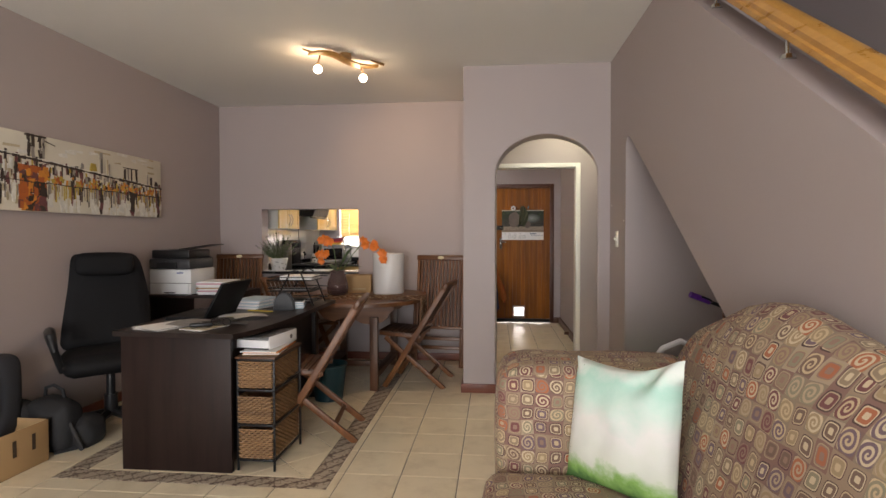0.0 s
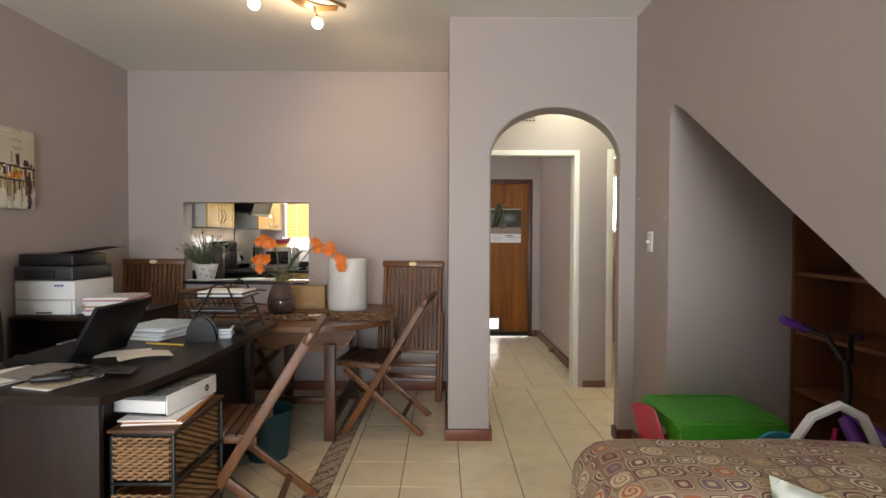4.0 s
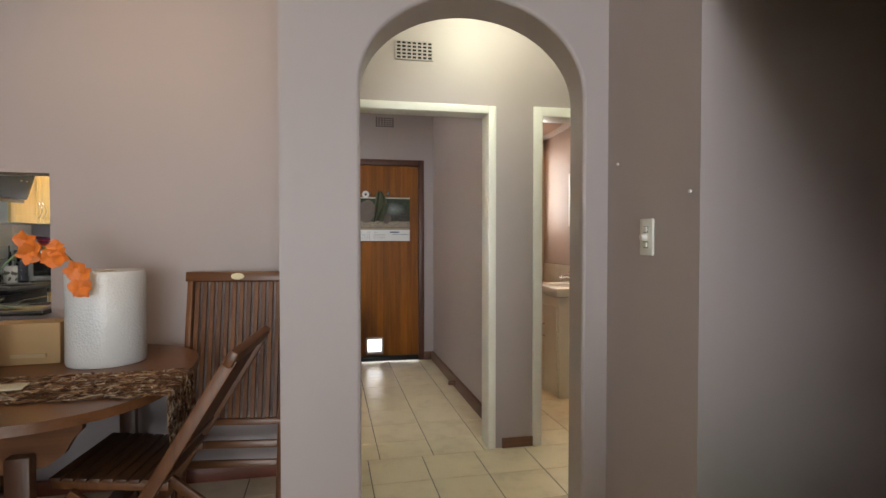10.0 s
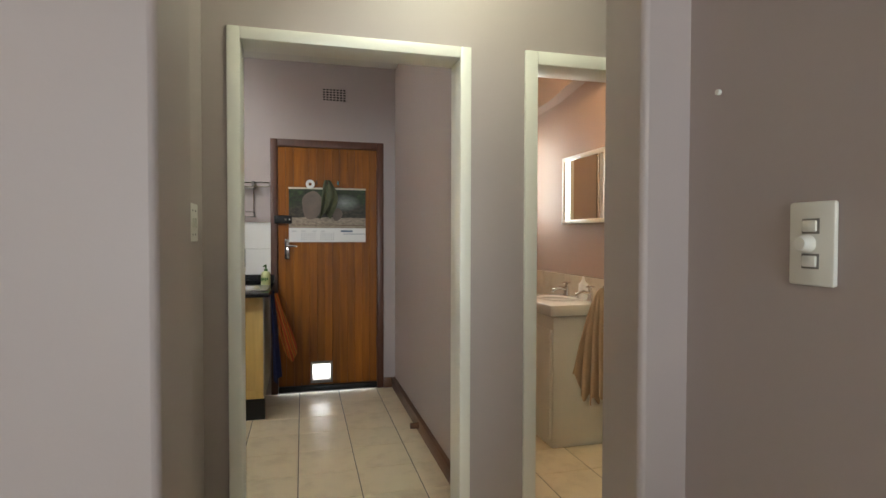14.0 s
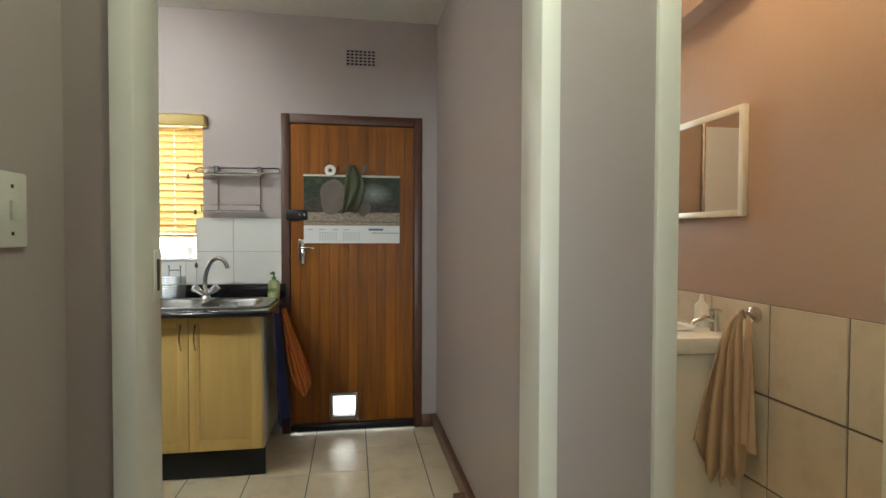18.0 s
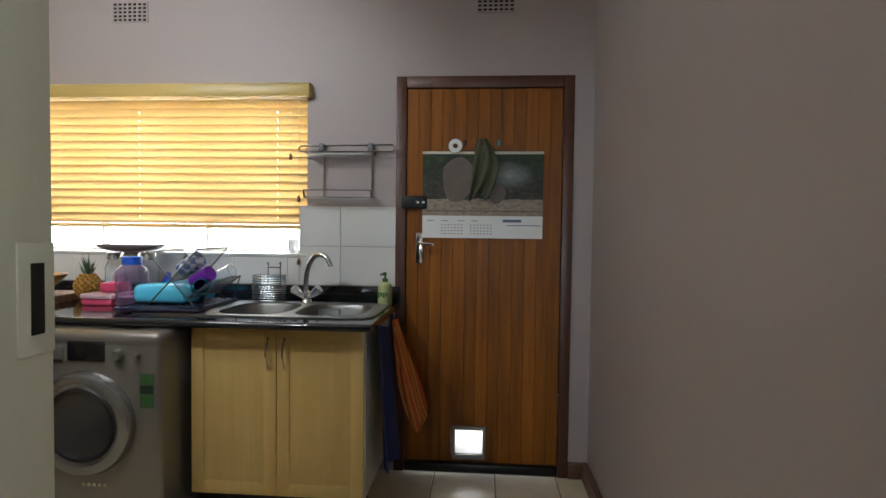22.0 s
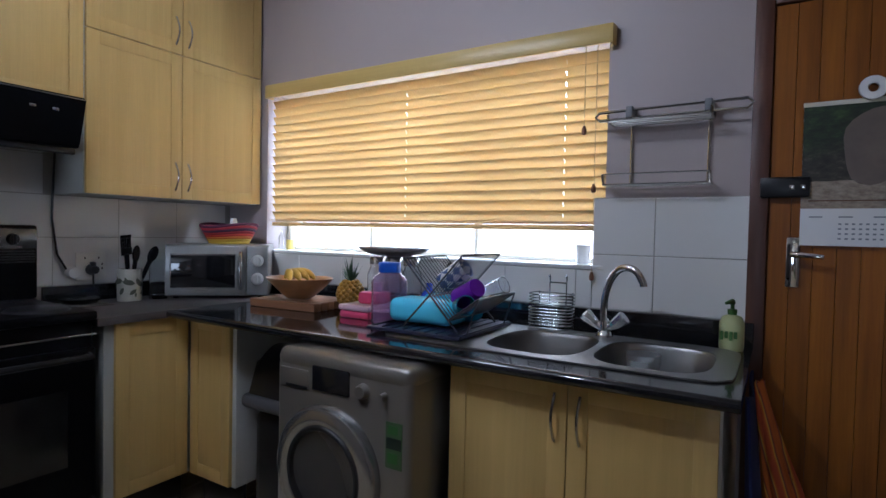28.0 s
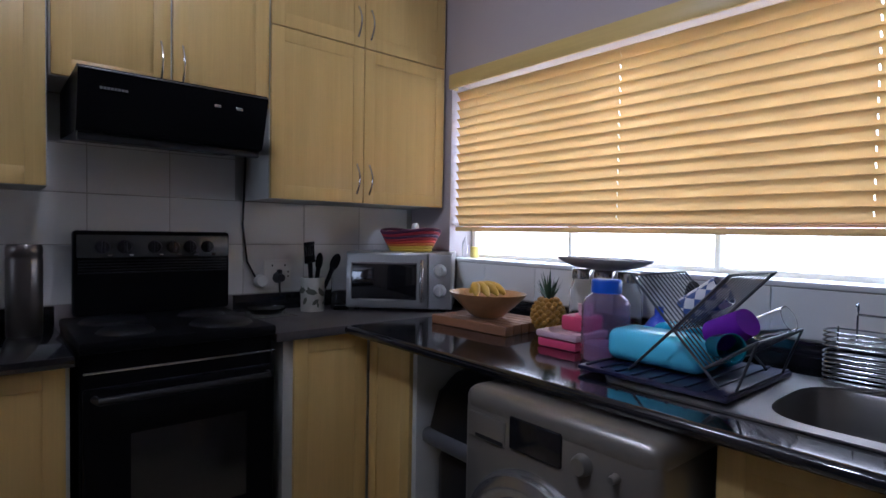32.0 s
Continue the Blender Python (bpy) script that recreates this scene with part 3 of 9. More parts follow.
box_part("bottom_rail", bl, BLINDW, -2.40, -0.575, BY + 0.008, BY + 0.06, 1.270, 1.292, 0.005)
CORD = plain("blind_cord", (0.55, 0.45, 0.28), 0.8)
for x in LADDERS:
    for dy in (0.056,):
        bm = B()
        cy(bm, (x, BY + dy, 1.28), (x, BY + dy, 1.975), 0.0016, n=6)
        part("ladder_cord", bm, CORD, bl)
for dx, z in ((-0.642, 1.65), (-0.598, 1.10)):
    bm = B()
    cy(bm, (dx, BY - 0.03, z), (dx, BY - 0.03, 1.975), 0.0015, n=6)
    part("pull_cord", bm, CORD, bl)
for dx, z in ((-0.642, 1.65), (-0.600, 1.43), (-0.598, 1.10)):
    bm = B()
    lathe(bm, [(0.0, 0.0), (0.008, 0.004), (0.010, 0.018), (0.005, 0.034), (0.0, 0.036)], 12, Matrix.Translation((dx, BY - 0.03, z - 0.02)))
    part("cord_tassel", bm, SKIRT, bl)

# glazed front opening
fw = thing("window_2", "wide glazed front door and side lights", "window", (-0.9, FY, 0), kind="structure")
for x in (-2.75, -1.85, -0.92, 0.0, 0.90):
    box_part("window_frame", fw, WHITE, x, x + 0.05, FY - 0.12, FY - 0.06, 0, 2.45, 0.004)
for z in (0.0, 2.40):
    box_part("window_frame", fw, WHITE, -2.70, 0.90, FY - 0.118, FY - 0.062, z, z + 0.05, 0.004)
for x in (-2.70, -1.80, -0.87, 0.05):
    g = box_part("pane", fw, PANE, x, x + 0.85, FY - 0.092, FY - 0.087, 0.05, 2.40)
    g.visible_shadow = False

# ---- skirting ----
def skirting(name, boxes, material=SKIRT):
    bm = B()
    for b in boxes:
        bx(bm, *b, 0.004)
    return loose(name, bm, material, 30, "dark reddish wooden skirting board", "skirting", kind="structure")


sk = 0.075
REDSK = plain("red_brown_skirting", (0.19, 0.06, 0.035), 0.45, vary=0.15)
skirting("baseboard_arch", [(-0.335, cxa - hw, AY - 0.018, AY, 0, sk), (-0.333, -0.315, AY, HY, 0, sk), (cxa + hw, RX, AY - 0.018, AY, 0, sk), (cxa - hw, cxa - hw + 0.014, AY - 0.018, AB, 0, sk)], REDSK)
skirting("baseboard_hatch", [(LX, -0.333, HY - 0.018, HY, 0, sk)], REDSK)
skirting("baseboard_west", [(LX, LX + 0.018, FY, HY - 0.018, 0, sk)], REDSK)
skirting("baseboard_stair", [(RX - 0.016, RX, 4.37, AY - 0.018, 0, sk), (cxa + hw - 0.012, cxa + hw + 0.02, AY - 0.018, AY + 0.09, 0, sk)], SKIRT_Y)
skirting("baseboard_lobby", [(D1 + 0.075, E0 - 0.045, KY - 0.016, KY, 0, 0.06), (-0.195, -0.18, AB, KY, 0, 0.06), (-0.195, D0 - 0.075, KY - 0.016, KY, 0, 0.06)])
skirting("baseboard_kitchen", [(KRX - 0.03, KRX, KY + 0.16, BY, 0, 0.085)], SKIRT_Y)
skirting("baseboard_kitchen_end", [(KDX1, KRX - 0.03, BY - 0.02, BY, 0, 0.085)])
ds = B()
cy(ds, (KRX - 0.03, 7.46, 0.045), (KRX - 0.085, 7.46, 0.045), 0.022, 0.018, 12)
loose("door_stop", ds, SKIRT, 40, "small brown wooden door stop on the skirting", "door stop")

# ---- floor ----
P, GAP, TH = 0.314, 0.005, 0.008


def clip(poly, x0, x1, y0, y1):
    """A polygon cut to a rectangle."""
    for axis, lim, sign in ((0, x0, 1), (0, x1, -1), (1, y0, 1), (1, y1, -1)):
        out = []
        for a, b in zip(poly, poly[1:] + poly[:1]):
            da, db = sign * (a[axis] - lim), sign * (b[axis] - lim)
            if da >= 0:
                out.append(a)
            if da * db < 0:
                s = da / (da - db)
                out.append((a[0] + s * (b[0] - a[0]), a[1] + s * (b[1] - a[1])))
        poly = out
        if len(poly) < 3:
            return []
    return poly


bm = B()
for b in ((LX, 2.12, FY - 0.2, KY + 0.2), (KLX, 2.12, KY + 0.2, BY + 0.2)):
    bx(bm, *b, -0.12, -0.004)
floor = loose("floor", bm, GROUT, 0, "cream ceramic tiled floor with dark grout", "floor", kind="structure")


def floor_piece(poly, name="tile", material=None):
    cx, cy_ = sum(p[0] for p in poly) / len(poly), sum(p[1] for p in poly) / len(poly)
    area = abs(sum(a[0] * b[1] - b[0] * a[1] for a, b in zip(poly, poly[1:] + poly[:1]))) / 2
    if area < 0.0012:
        return None
    bm = B()
    base = [bm.verts.new((p[0], p[1], -TH)) for p in poly]
    k = 0.0025
    shrink = [(p[0] + k * (1 if p[0] < cx else -1), p[1] + k * (1 if p[1] < cy_ else -1)) for p in poly]
    mid = [bm.verts.new((p[0], p[1], -0.002)) for p in poly]
    up = [bm.verts.new((p[0], p[1], 0.0)) for p in shrink]
    for lo, hi in ((base, mid), (mid, up)):
        for i in range(len(poly)):
            j = (i + 1) % len(poly)
            bm.faces.new([lo[i], lo[j], hi[j], hi[i]])
    bm.faces.new(up)
    return part(name, bm, material or TILE, floor, smooth=0)


IX0, IX1, IY0, IY1 = -2.45, -0.93, 3.10, 5.95   # inlay rectangle, outside of its border
BWD = 0.115
# ---- border tile material ----
def border_tile(name, axis):
    m, t, b = shader(name)
    v = coords(t)
    sep = t.nodes.new("ShaderNodeSeparateXYZ")
    t.links.new(v, sep.inputs[0])
    along, across = (0, 1) if axis == "x" else (1, 0)
    wob = noise_of(t, v, 16, 2)
    s = maths(t, "SINE", maths(t, "MULTIPLY_ADD", sep.outputs[along], 52.0, maths(t, "MULTIPLY", wob, 14.0)))
    c = maths(t, "SINE", maths(t, "MULTIPLY_ADD", sep.outputs[across], 70.0, maths(t, "MULTIPLY", wob, 16.0)))
    scroll = maths(t, "ABSOLUTE", maths(t, "ADD", s, c))
    line = ramp(t, scroll, [(0.0, (0.11, 0.06, 0.045)), (0.30, (0.14, 0.085, 0.06)), (0.42, (0.40, 0.33, 0.25)), (1.0, (0.50, 0.42, 0.32))])
    t.links.new(line, b.inputs["Base Color"])
    b.inputs["Roughness"].default_value = 0.35
    bumped(t, b, scroll, 0.1, 0.001)
    return m


BORDER_X, BORDER_Y = border_tile("scroll_border_tile", "x"), border_tile("scroll_border_tile_side", "y")

# ---- kitchen ----
CT = 0.90


def pull(parent, x, y, z, length, axis):
    """A bowed bar handle; it stands off along -y or +x."""
    bm = B()
    pts = []
    for k in range(9):
        s = k / 8
        off = 0.028 * math.sin(math.pi * s)
        zz = z + length * s
        pts.append((x, y - off, zz) if axis == "y" else (x + off, y, zz))
    tube(bm, pts, [0.005, 0.0045, 0.004, 0.004, 0.004, 0.004, 0.004, 0.0045, 0.005], 8)
    return part("handle", bm, STEEL, parent, "bowed brushed steel handle")


def shaker(parent, a0, a1, z0, z1, at, axis, handle=None, low=True):
    """A framed cabinet door; axis is the way it faces."""
    t = 0.018
    w = 0.055

    def put(bm, u0, u1, v0, v1, d0, d1, bev):
        if axis == "y":
            bx(bm, u0, u1, at - d1, at - d0, v0, v1, bev)
        else:
            bx(bm, at + d0, at + d1, u0, u1, v0, v1, bev)
    bm = B()
    put(bm, a0 + 0.0015, a1 - 0.0015, z0, z1, 0.001, t - 0.004, 0.001)
    door = part("door", bm, MAPLE, parent)
    for nm, u0, u1, v0, v1 in (("stile", a0 + 0.0015, a0 + w, z0, z1), ("stile", a1 - w, a1 - 0.0015, z0, z1), ("rail", a0 + w, a1 - w, z0, z0 + w), ("rail", a0 + w, a1 - w, z1 - w, z1)):
        bm = B()
        put(bm, u0, u1, v0, v1, t - 0.0045, t, 0.0016)
        part(nm, bm, MAPLE, door)
    if handle is not None:
        hz = z0 + 0.04 if low else z1 - 0.17
        if axis == "y":
            pull(door, handle, at - t, hz, 0.13, "y")
        else:
            pull(door, at + t, handle, hz, 0.13, "x")
    return door


def cabinet(name, label, x0, x1, y0, y1, z0, z1, front, doors, kick=None):
    """doors: (start, end, bottom, top, handle place or None, handle low)"""
    c = thing(name, label, "cabinet", ((x0 + x1) / 2, (y0 + y1) / 2, z0))
    if name == "sink_cabinet":      # open above, where the bowls hang
        for a, b in ((x0, x0 + 0.016), (x1 - 0.016, x1)):
            box_part("side_panel", c, CABGREY, a, b, y0, y1, z0, z1, 0.002)
        box_part("bottom_panel", c, CABGREY, x0 + 0.016, x1 - 0.016, y0, y1, z0, z0 + 0.016, 0.002)
        box_part("back_panel", c, CABGREY, x0 + 0.016, x1 - 0.016, y1 - 0.012, y1, z0 + 0.016, z1, 0.002)
        box_part("front_rail", c, CABGREY, x0 + 0.016, x1 - 0.016, y0, y0 + 0.016, z1 - 0.06, z1, 0.002)
    else:
        box_part("body", c, CABGREY, x0, x1, y0, y1, z0, z1, 0.002)
    for a0, a1, b0, b1, h, low in doors:
        shaker(c, a0, a1, b0, b1, y0 if front == "y" else x1, front, h, low)
    if kick:
        box_part("kickboard", c, BLACK, *kick, 0.003, label="black kickboard")
    return c


SY = 7.905      # fronts of the window run
SX = -2.20      # fronts of the stove run
cabinet("sink_cabinet", "maple-faced sink cabinet with two framed doors", -0.84, -0.10, SY + 0.018, BY - 0.004, 0.16, 0.868, "y",
        [(-0.835, -0.47, 0.165, 0.865, -0.505, False), (-0.47, -0.105, 0.165, 0.865, -0.435, False)], (-0.84, -0.10, SY + 0.06, SY + 0.075, 0.0, 0.16))
cabinet("corner_cabinet", "narrow maple-faced base cabinet in the corner beside the bin", -2.18, -1.905, 7.95 + 0.018, BY - 0.004, 0.16, 0.868, "y",
        [(-2.195, -1.925, 0.165, 0.865, None, False)], (-2.18, -1.905, 8.01, 8.025, 0.0, 0.16))
cabinet("base_cabinet", "maple-faced base cabinet beside the stove", KLX + 0.006, SX - 0.018, 7.60, BY - 0.004, 0.16, 0.868, "x",
        [(7.635, 7.945, 0.165, 0.865, None, False)], (-2.27, -2.255, 7.60, 7.95, 0.0, 0.16))
cabinet("base_cabinet", "maple-faced base cabinet on the doorway side of the stove", KLX + 0.006, SX - 0.018, 6.30, 6.965, 0.16, 0.868, "x",
        [(6.31, 6.63, 0.165, 0.865, 6.59, False), (6.635, 6.955, 0.165, 0.865, 6.67, False)], (-2.27, -2.255, 6.30, 6.965, 0.0, 0.16))
UX = -2.465
cabinet("wall_cabinet", "tall maple-faced wall cabinet of two door tiers beside the window", KLX + 0.006, UX - 0.018, 7.648, BY - 0.004, 1.385, 2.55, "x",
        [(7.651, 8.078, 1.387, 2.072, 8.045, True), (8.08, 8.545, 1.387, 2.072, 8.11, True), (7.651, 8.078, 2.077, 2.548, 8.045, True), (8.08, 8.545, 2.077, 2.548, 8.11, True)])
cabinet("wall_cabinet", "maple-faced wall cabinet over the cooker hood", KLX + 0.006, UX - 0.018, 6.938, 7.645, 1.735, 2.55, "x",
        [(6.941, 7.287, 1.737, 2.548, 7.255, True), (7.292, 7.643, 1.737, 2.548, 7.325, True)])
cabinet("wall_cabinet", "maple-faced wall cabinet on the doorway side of the hood", KLX + 0.006, UX - 0.018, 6.30, 6.934, 1.385, 2.55, "x",
        [(6.305, 6.61, 1.387, 2.548, 6.58, True), (6.615, 6.931, 1.387, 2.548, 6.65, True)])
# black worktop, in two runs, with upstands
wt = thing("worktop", "polished black stone worktop with a rounded front edge", "worktop", (-1.5, 8.2, CT))
bm = B()
# leaves the two sink bowls open
SX0, SX1, SYA, SYB = -0.80, -0.14, 7.98, 8.36
loops = []
for x0, x1, y0, y1 in ((-2.18, -0.062, 7.845, BY - 0.002), (SX0, SX1, SYA, SYB)):
    ring = [bm.verts.new(p) for p in ((x0, y0, CT), (x1, y0, CT), (x1, y1, CT), (x0, y1, CT))]
    loops += [bm.edges.new((ring[k], ring[(k + 1) % 4])) for k in range(4)]
bmesh.ops.triangle_fill(bm, edges=loops, use_beauty=True)
for v in bmesh.ops.extrude_face_region(bm, geom=bm.faces[:])["geom"]:
    if isinstance(v, bmesh.types.BMVert):
        v.co.z -= 0.032
bmesh.ops.recalc_face_normals(bm, faces=bm.faces[:])
part("top", bm, GRANITE, wt)
bm = B()
cy(bm, (-2.18, 7.845, CT - 0.016), (-0.062, 7.845, CT - 0.016), 0.016, n=14)
part("front_edge", bm, GRANITE, wt)
bm = B()
bx(bm, KLX + 0.004, -2.18, 7.56, BY - 0.002, CT - 0.032, CT, 0.003)
part("return_top", bm, plain("grey_brown_laminate", (0.065, 0.056, 0.052), 0.38, vary=0.3, grain=200, stain=30), wt, "duller grey-brown corner piece")
bm = B()
bx(bm, -2.44, -0.062, BY - 0.022, BY - 0.002, CT, CT + 0.075, 0.003)
bx(bm, KLX + 0.004, KLX + 0.022, 7.60, BY - 0.022, CT, CT + 0.075, 0.003)
part("upstand", bm, GRANITE, wt)
wt2 = thing("worktop", "polished black stone worktop on the doorway side of the stove", "worktop", (-2.5, 6.63, CT))
box_part("top", wt2, GRANITE, KLX + 0.004, -2.17, 6.30, 6.975, CT - 0.032, CT, 0.006)
box_part("upstand", wt2, GRANITE, KLX + 0.004, KLX + 0.022, 6.30, 6.97, CT, CT + 0.075, 0.003)

# sink
snk = thing("sink", "stainless steel double-bowl sink set in the worktop", "sink", (-0.47, 8.17, CT))
bm = B()


def plate_loop(cx, cyy, hx, hy, power):
    ring = []
    for k in range(48):
        ca, sa = math.cos(2 * math.pi * k / 48), math.sin(2 * math.pi * k / 48)
        p = (abs(ca) ** power + abs(sa) ** power) ** (-1 / power)
        ring.append(bm.verts.new((cx + hx * p * ca, cyy + hy * p * sa, CT + 0.006)))
    return [bm.edges.new((ring[k], ring[(k + 1) % 48])) for k in range(48)]


rims = plate_loop((-1.16 - 0.085) / 2, (SYA + SYB) / 2 + 0.01, (1.16 - 0.085) / 2, (SYB - SYA) / 2 + 0.05, 9.0)
for a, b in ((SX0, -0.482), (-0.458, SX1)):
    rims += plate_loop((a + b) / 2, (SYA + SYB) / 2, (b - a) / 2 * 0.985, (SYB - SYA) / 2 * 0.985, 3.4)
bmesh.ops.triangle_fill(bm, edges=rims, use_beauty=True)
lower = bmesh.ops.extrude_face_region(bm, geom=bm.faces[:])["geom"]
for v in lower:
    if isinstance(v, bmesh.types.BMVert):
        v.co.z -= 0.005
bmesh.ops.recalc_face_normals(bm, faces=bm.faces[:])
part("rim", bm, plain("sink_rim_steel", (0.36, 0.355, 0.345), 0.33, 1.0, vary=0.08, grain=160), snk)


def bowl(x0, x1, y0, y1, depth):
    bm = B()
    cx, cyy, hx, hy = (x0 + x1) / 2, (y0 + y1) / 2, (x1 - x0) / 2, (y1 - y0) / 2
    prof = [(1.0, 0.004), (0.96, -0.01), (0.93, -depth * 0.6), (0.86, -depth * 0.86), (0.74, -depth * 0.97), (0.55, -depth), (0.15, -depth - 0.004), (0.0, -depth - 0.004)]
    rings = []
    n = 40
    for s, z in prof:
        if s == 0:
            rings.append([bm.verts.new((cx, cyy, CT + z))])
            continue
        ring = []
        for k in range(n):
            a = 2 * math.pi * k / n
            ca, sa = math.cos(a), math.sin(a)
            p = (abs(ca) ** 3.4 + abs(sa) ** 3.4) ** (-1 / 3.4)
            ring.append(bm.verts.new((cx + hx * s * p * ca, cyy + hy * s * p * sa, CT + z)))
        rings.append(ring)
    for a, b in zip(rings, rings[1:]):
        for k in range(n):
            q = [a[k], a[(k + 1) % n], b[(k + 1) % len(b)], b[k % len(b)]]
            q = [v for i, v in enumerate(q) if v not in q[:i]]
            bm.faces.new(q)
    return bm


for a, b in ((SX0, -0.482), (-0.458, SX1)):
    bb = part("bowl", bowl(a, b, SYA, SYB, 0.15), STEELD, snk, smooth=60)
    w = B()
    cy(w, ((a + b) / 2, 8.17, CT - 0.152), ((a + b) / 2, 8.17, CT - 0.146), 0.032, n=18)
    part("drain", w, CHROME, bb)
tap = thing("mixer_tap", "chrome swan-neck sink mixer with two clear handles", "tap", (-0.505, 8.39, CT))
bm = B()
lathe(bm, [(0.0, 0.0), (0.03, 0.0), (0.026, 0.012), (0.018, 0.02), (0.018, 0.05), (0.012, 0.06), (0.0, 0.06)], 20, Matrix.Translation((-0.505, 8.39, CT + 0.006)))
part("body", bm, CHROME, tap)
bm = B()
pts = []
keys = [(-0.508, 8.386, 0.945), (-0.506, 8.382, 1.02), (-0.494, 8.374, 1.078), (-0.466, 8.360, 1.128), (-0.430, 8.346, 1.148), (-0.394, 8.336, 1.138), (-0.372, 8.330, 1.105), (-0.368, 8.329, 1.09)]
for k in range(len(keys) - 1):
    p0, p1, p2, p3 = (Vector(keys[max(0, min(len(keys) - 1, k + o))]) for o in (-1, 0, 1, 2))
    for i in range(4):
        u = i / 4
        pts.append(0.5 * ((2 * p1) + (p2 - p0) * u + (2 * p0 - 5 * p1 + 4 * p2 - p3) * u * u + (3 * p1 - p0 - 3 * p2 + p3) * u ** 3))
pts.append(Vector(keys[-1]))
tube(bm, pts, 0.0125, 12)
part("spout", bm, CHROME, tap)
CLEAR = glass_of("clear_acrylic", (0.95, 0.97, 1.0), 0.05)
FROST = plain("cut_acrylic", (0.60, 0.62, 0.63), 0.12, 0.8, vary=0.2, bump=0.0)
for s in (-1, 1):
    bm = B()
    tube(bm, [(-0.505, 8.39, CT + 0.028), (-0.505 + s * 0.026, 8.384, CT + 0.044)], 0.013, 10)
    arm = part("arm", bm, CHROME, tap)
    bm = B()
    m = Matrix.Translation((-0.505 + s * 0.024, 8.384, CT + 0.042)) @ Matrix.Rotation(radians(52 * s), 4, "Y")
    lathe(bm, [(0.0, 0.0), (0.013, 0.0), (0.017, 0.012), (0.025, 0.052), (0.022, 0.058), (0.0, 0.059)], 8, m)
    part("handle", bm, FROST, arm, "clear faceted handle", smooth=0)

# stove
st = thing("stove", "black freestanding electric cooker with a raised control panel", "stove", (-2.42, 7.27, 0))
SY0, SY1, SXF = 6.985, 7.545, -2.155
box_part("body", st, BLACKE, KLX + 0.03, SXF - 0.03, SY0, SY1, 0.03, 0.90, 0.006)
box_part("cooktop", st, BLACKE, KLX + 0.05, SXF, SY0 - 0.005, SY1 + 0.005, 0.90, 0.935, 0.01)
bm = B()
bx(bm, KLX + 0.02, KLX + 0.07, SY0 + 0.035, SY1 + 0.02, 0.935, 1.247, 0.012)
bp = part("backguard", bm, BLACKE, st, "black control panel with knobs")
bm = B()
bx(bm, KLX + 0.068, KLX + 0.074, SY0 + 0.045, SY1 + 0.012, 1.148, 1.232, 0.003)
part("fascia", bm, plain("black_fascia", (0.075, 0.08, 0.078), 0.24, vary=0.2, coat=0.3), bp)
for k, y in enumerate((7.11, 7.18, 7.282, 7.347, 7.41, 7.475)):
    bm = B()
    m = Matrix.Translation((KLX + 0.074, y, 1.188)) @ Matrix.Rotation(radians(90), 4, "Y")
    lathe(bm, [(0.0, 0.016), (0.019, 0.015), (0.023, 0.006), (0.025, 0.0), (0.0, 0.0)], 20, m)
    bx(bm, -0.022, 0.022, -0.005, 0.005, 0.014, 0.028, 0.003, m)
    box_part("knob_mark", bp, STEEL, KLX + 0.0738, KLX + 0.0748, y + 0.016, y + 0.030, 1.155, 1.160, 0.0)
    part("knob", bm, BLACK, bp)
for k in range(5):
    box_part("trim_line", bp, BLACK, KLX + 0.068, KLX + 0.073, SY0 + 0.05, SY1 + 0.01, 1.090 + k * 0.011, 1.095 + k * 0.011, 0.001)
od = box_part("oven_door", st, BLACKE, SXF - 0.03, SXF + 0.005, SY0 + 0.004, SY1 - 0.004, 0.24, 0.80, 0.008, label="black glass oven door")
box_part("oven_window", od, plain("smoked_glass", (0.010, 0.010, 0.011), 0.22, vary=0.1, bump=0.0), SXF + 0.004, SXF + 0.007, SY0 + 0.12, SY1 - 0.10, 0.38, 0.66, 0.001)
bm = B()
tube(bm, [(SXF + 0.005, SY0 + 0.03, 0.775), (SXF + 0.04, SY0 + 0.035, 0.775), (SXF + 0.04, SY1 - 0.035, 0.775), (SXF + 0.005, SY1 - 0.03, 0.775)], 0.011, 10)
part("handle", bm, BLACK, od)
box_part("chrome_strip", st, STEEL, SXF - 0.002, SXF + 0.003, SY0 + 0.004, SY1 - 0.004, 0.845, 0.852, 0.001)
box_part("drawer", st, BLACKE, SXF - 0.03, SXF + 0.003, SY0 + 0.004, SY1 - 0.004, 0.05, 0.225, 0.006)
for x, y, r in ((-2.30, 7.12, 0.075), (-2.30, 7.41, 0.095), (-2.53, 7.12, 0.095), (-2.53, 7.41, 0.075)):
    bm = B()
    lathe(bm, [(0.0, 0.012), (r * 0.9, 0.012), (r, 0.008), (r + 0.008, 0.0), (0.0, 0.0)], 28, Matrix.Translation((x, y, 0.935)))
    part("hot_plate", bm, BLACK, st)
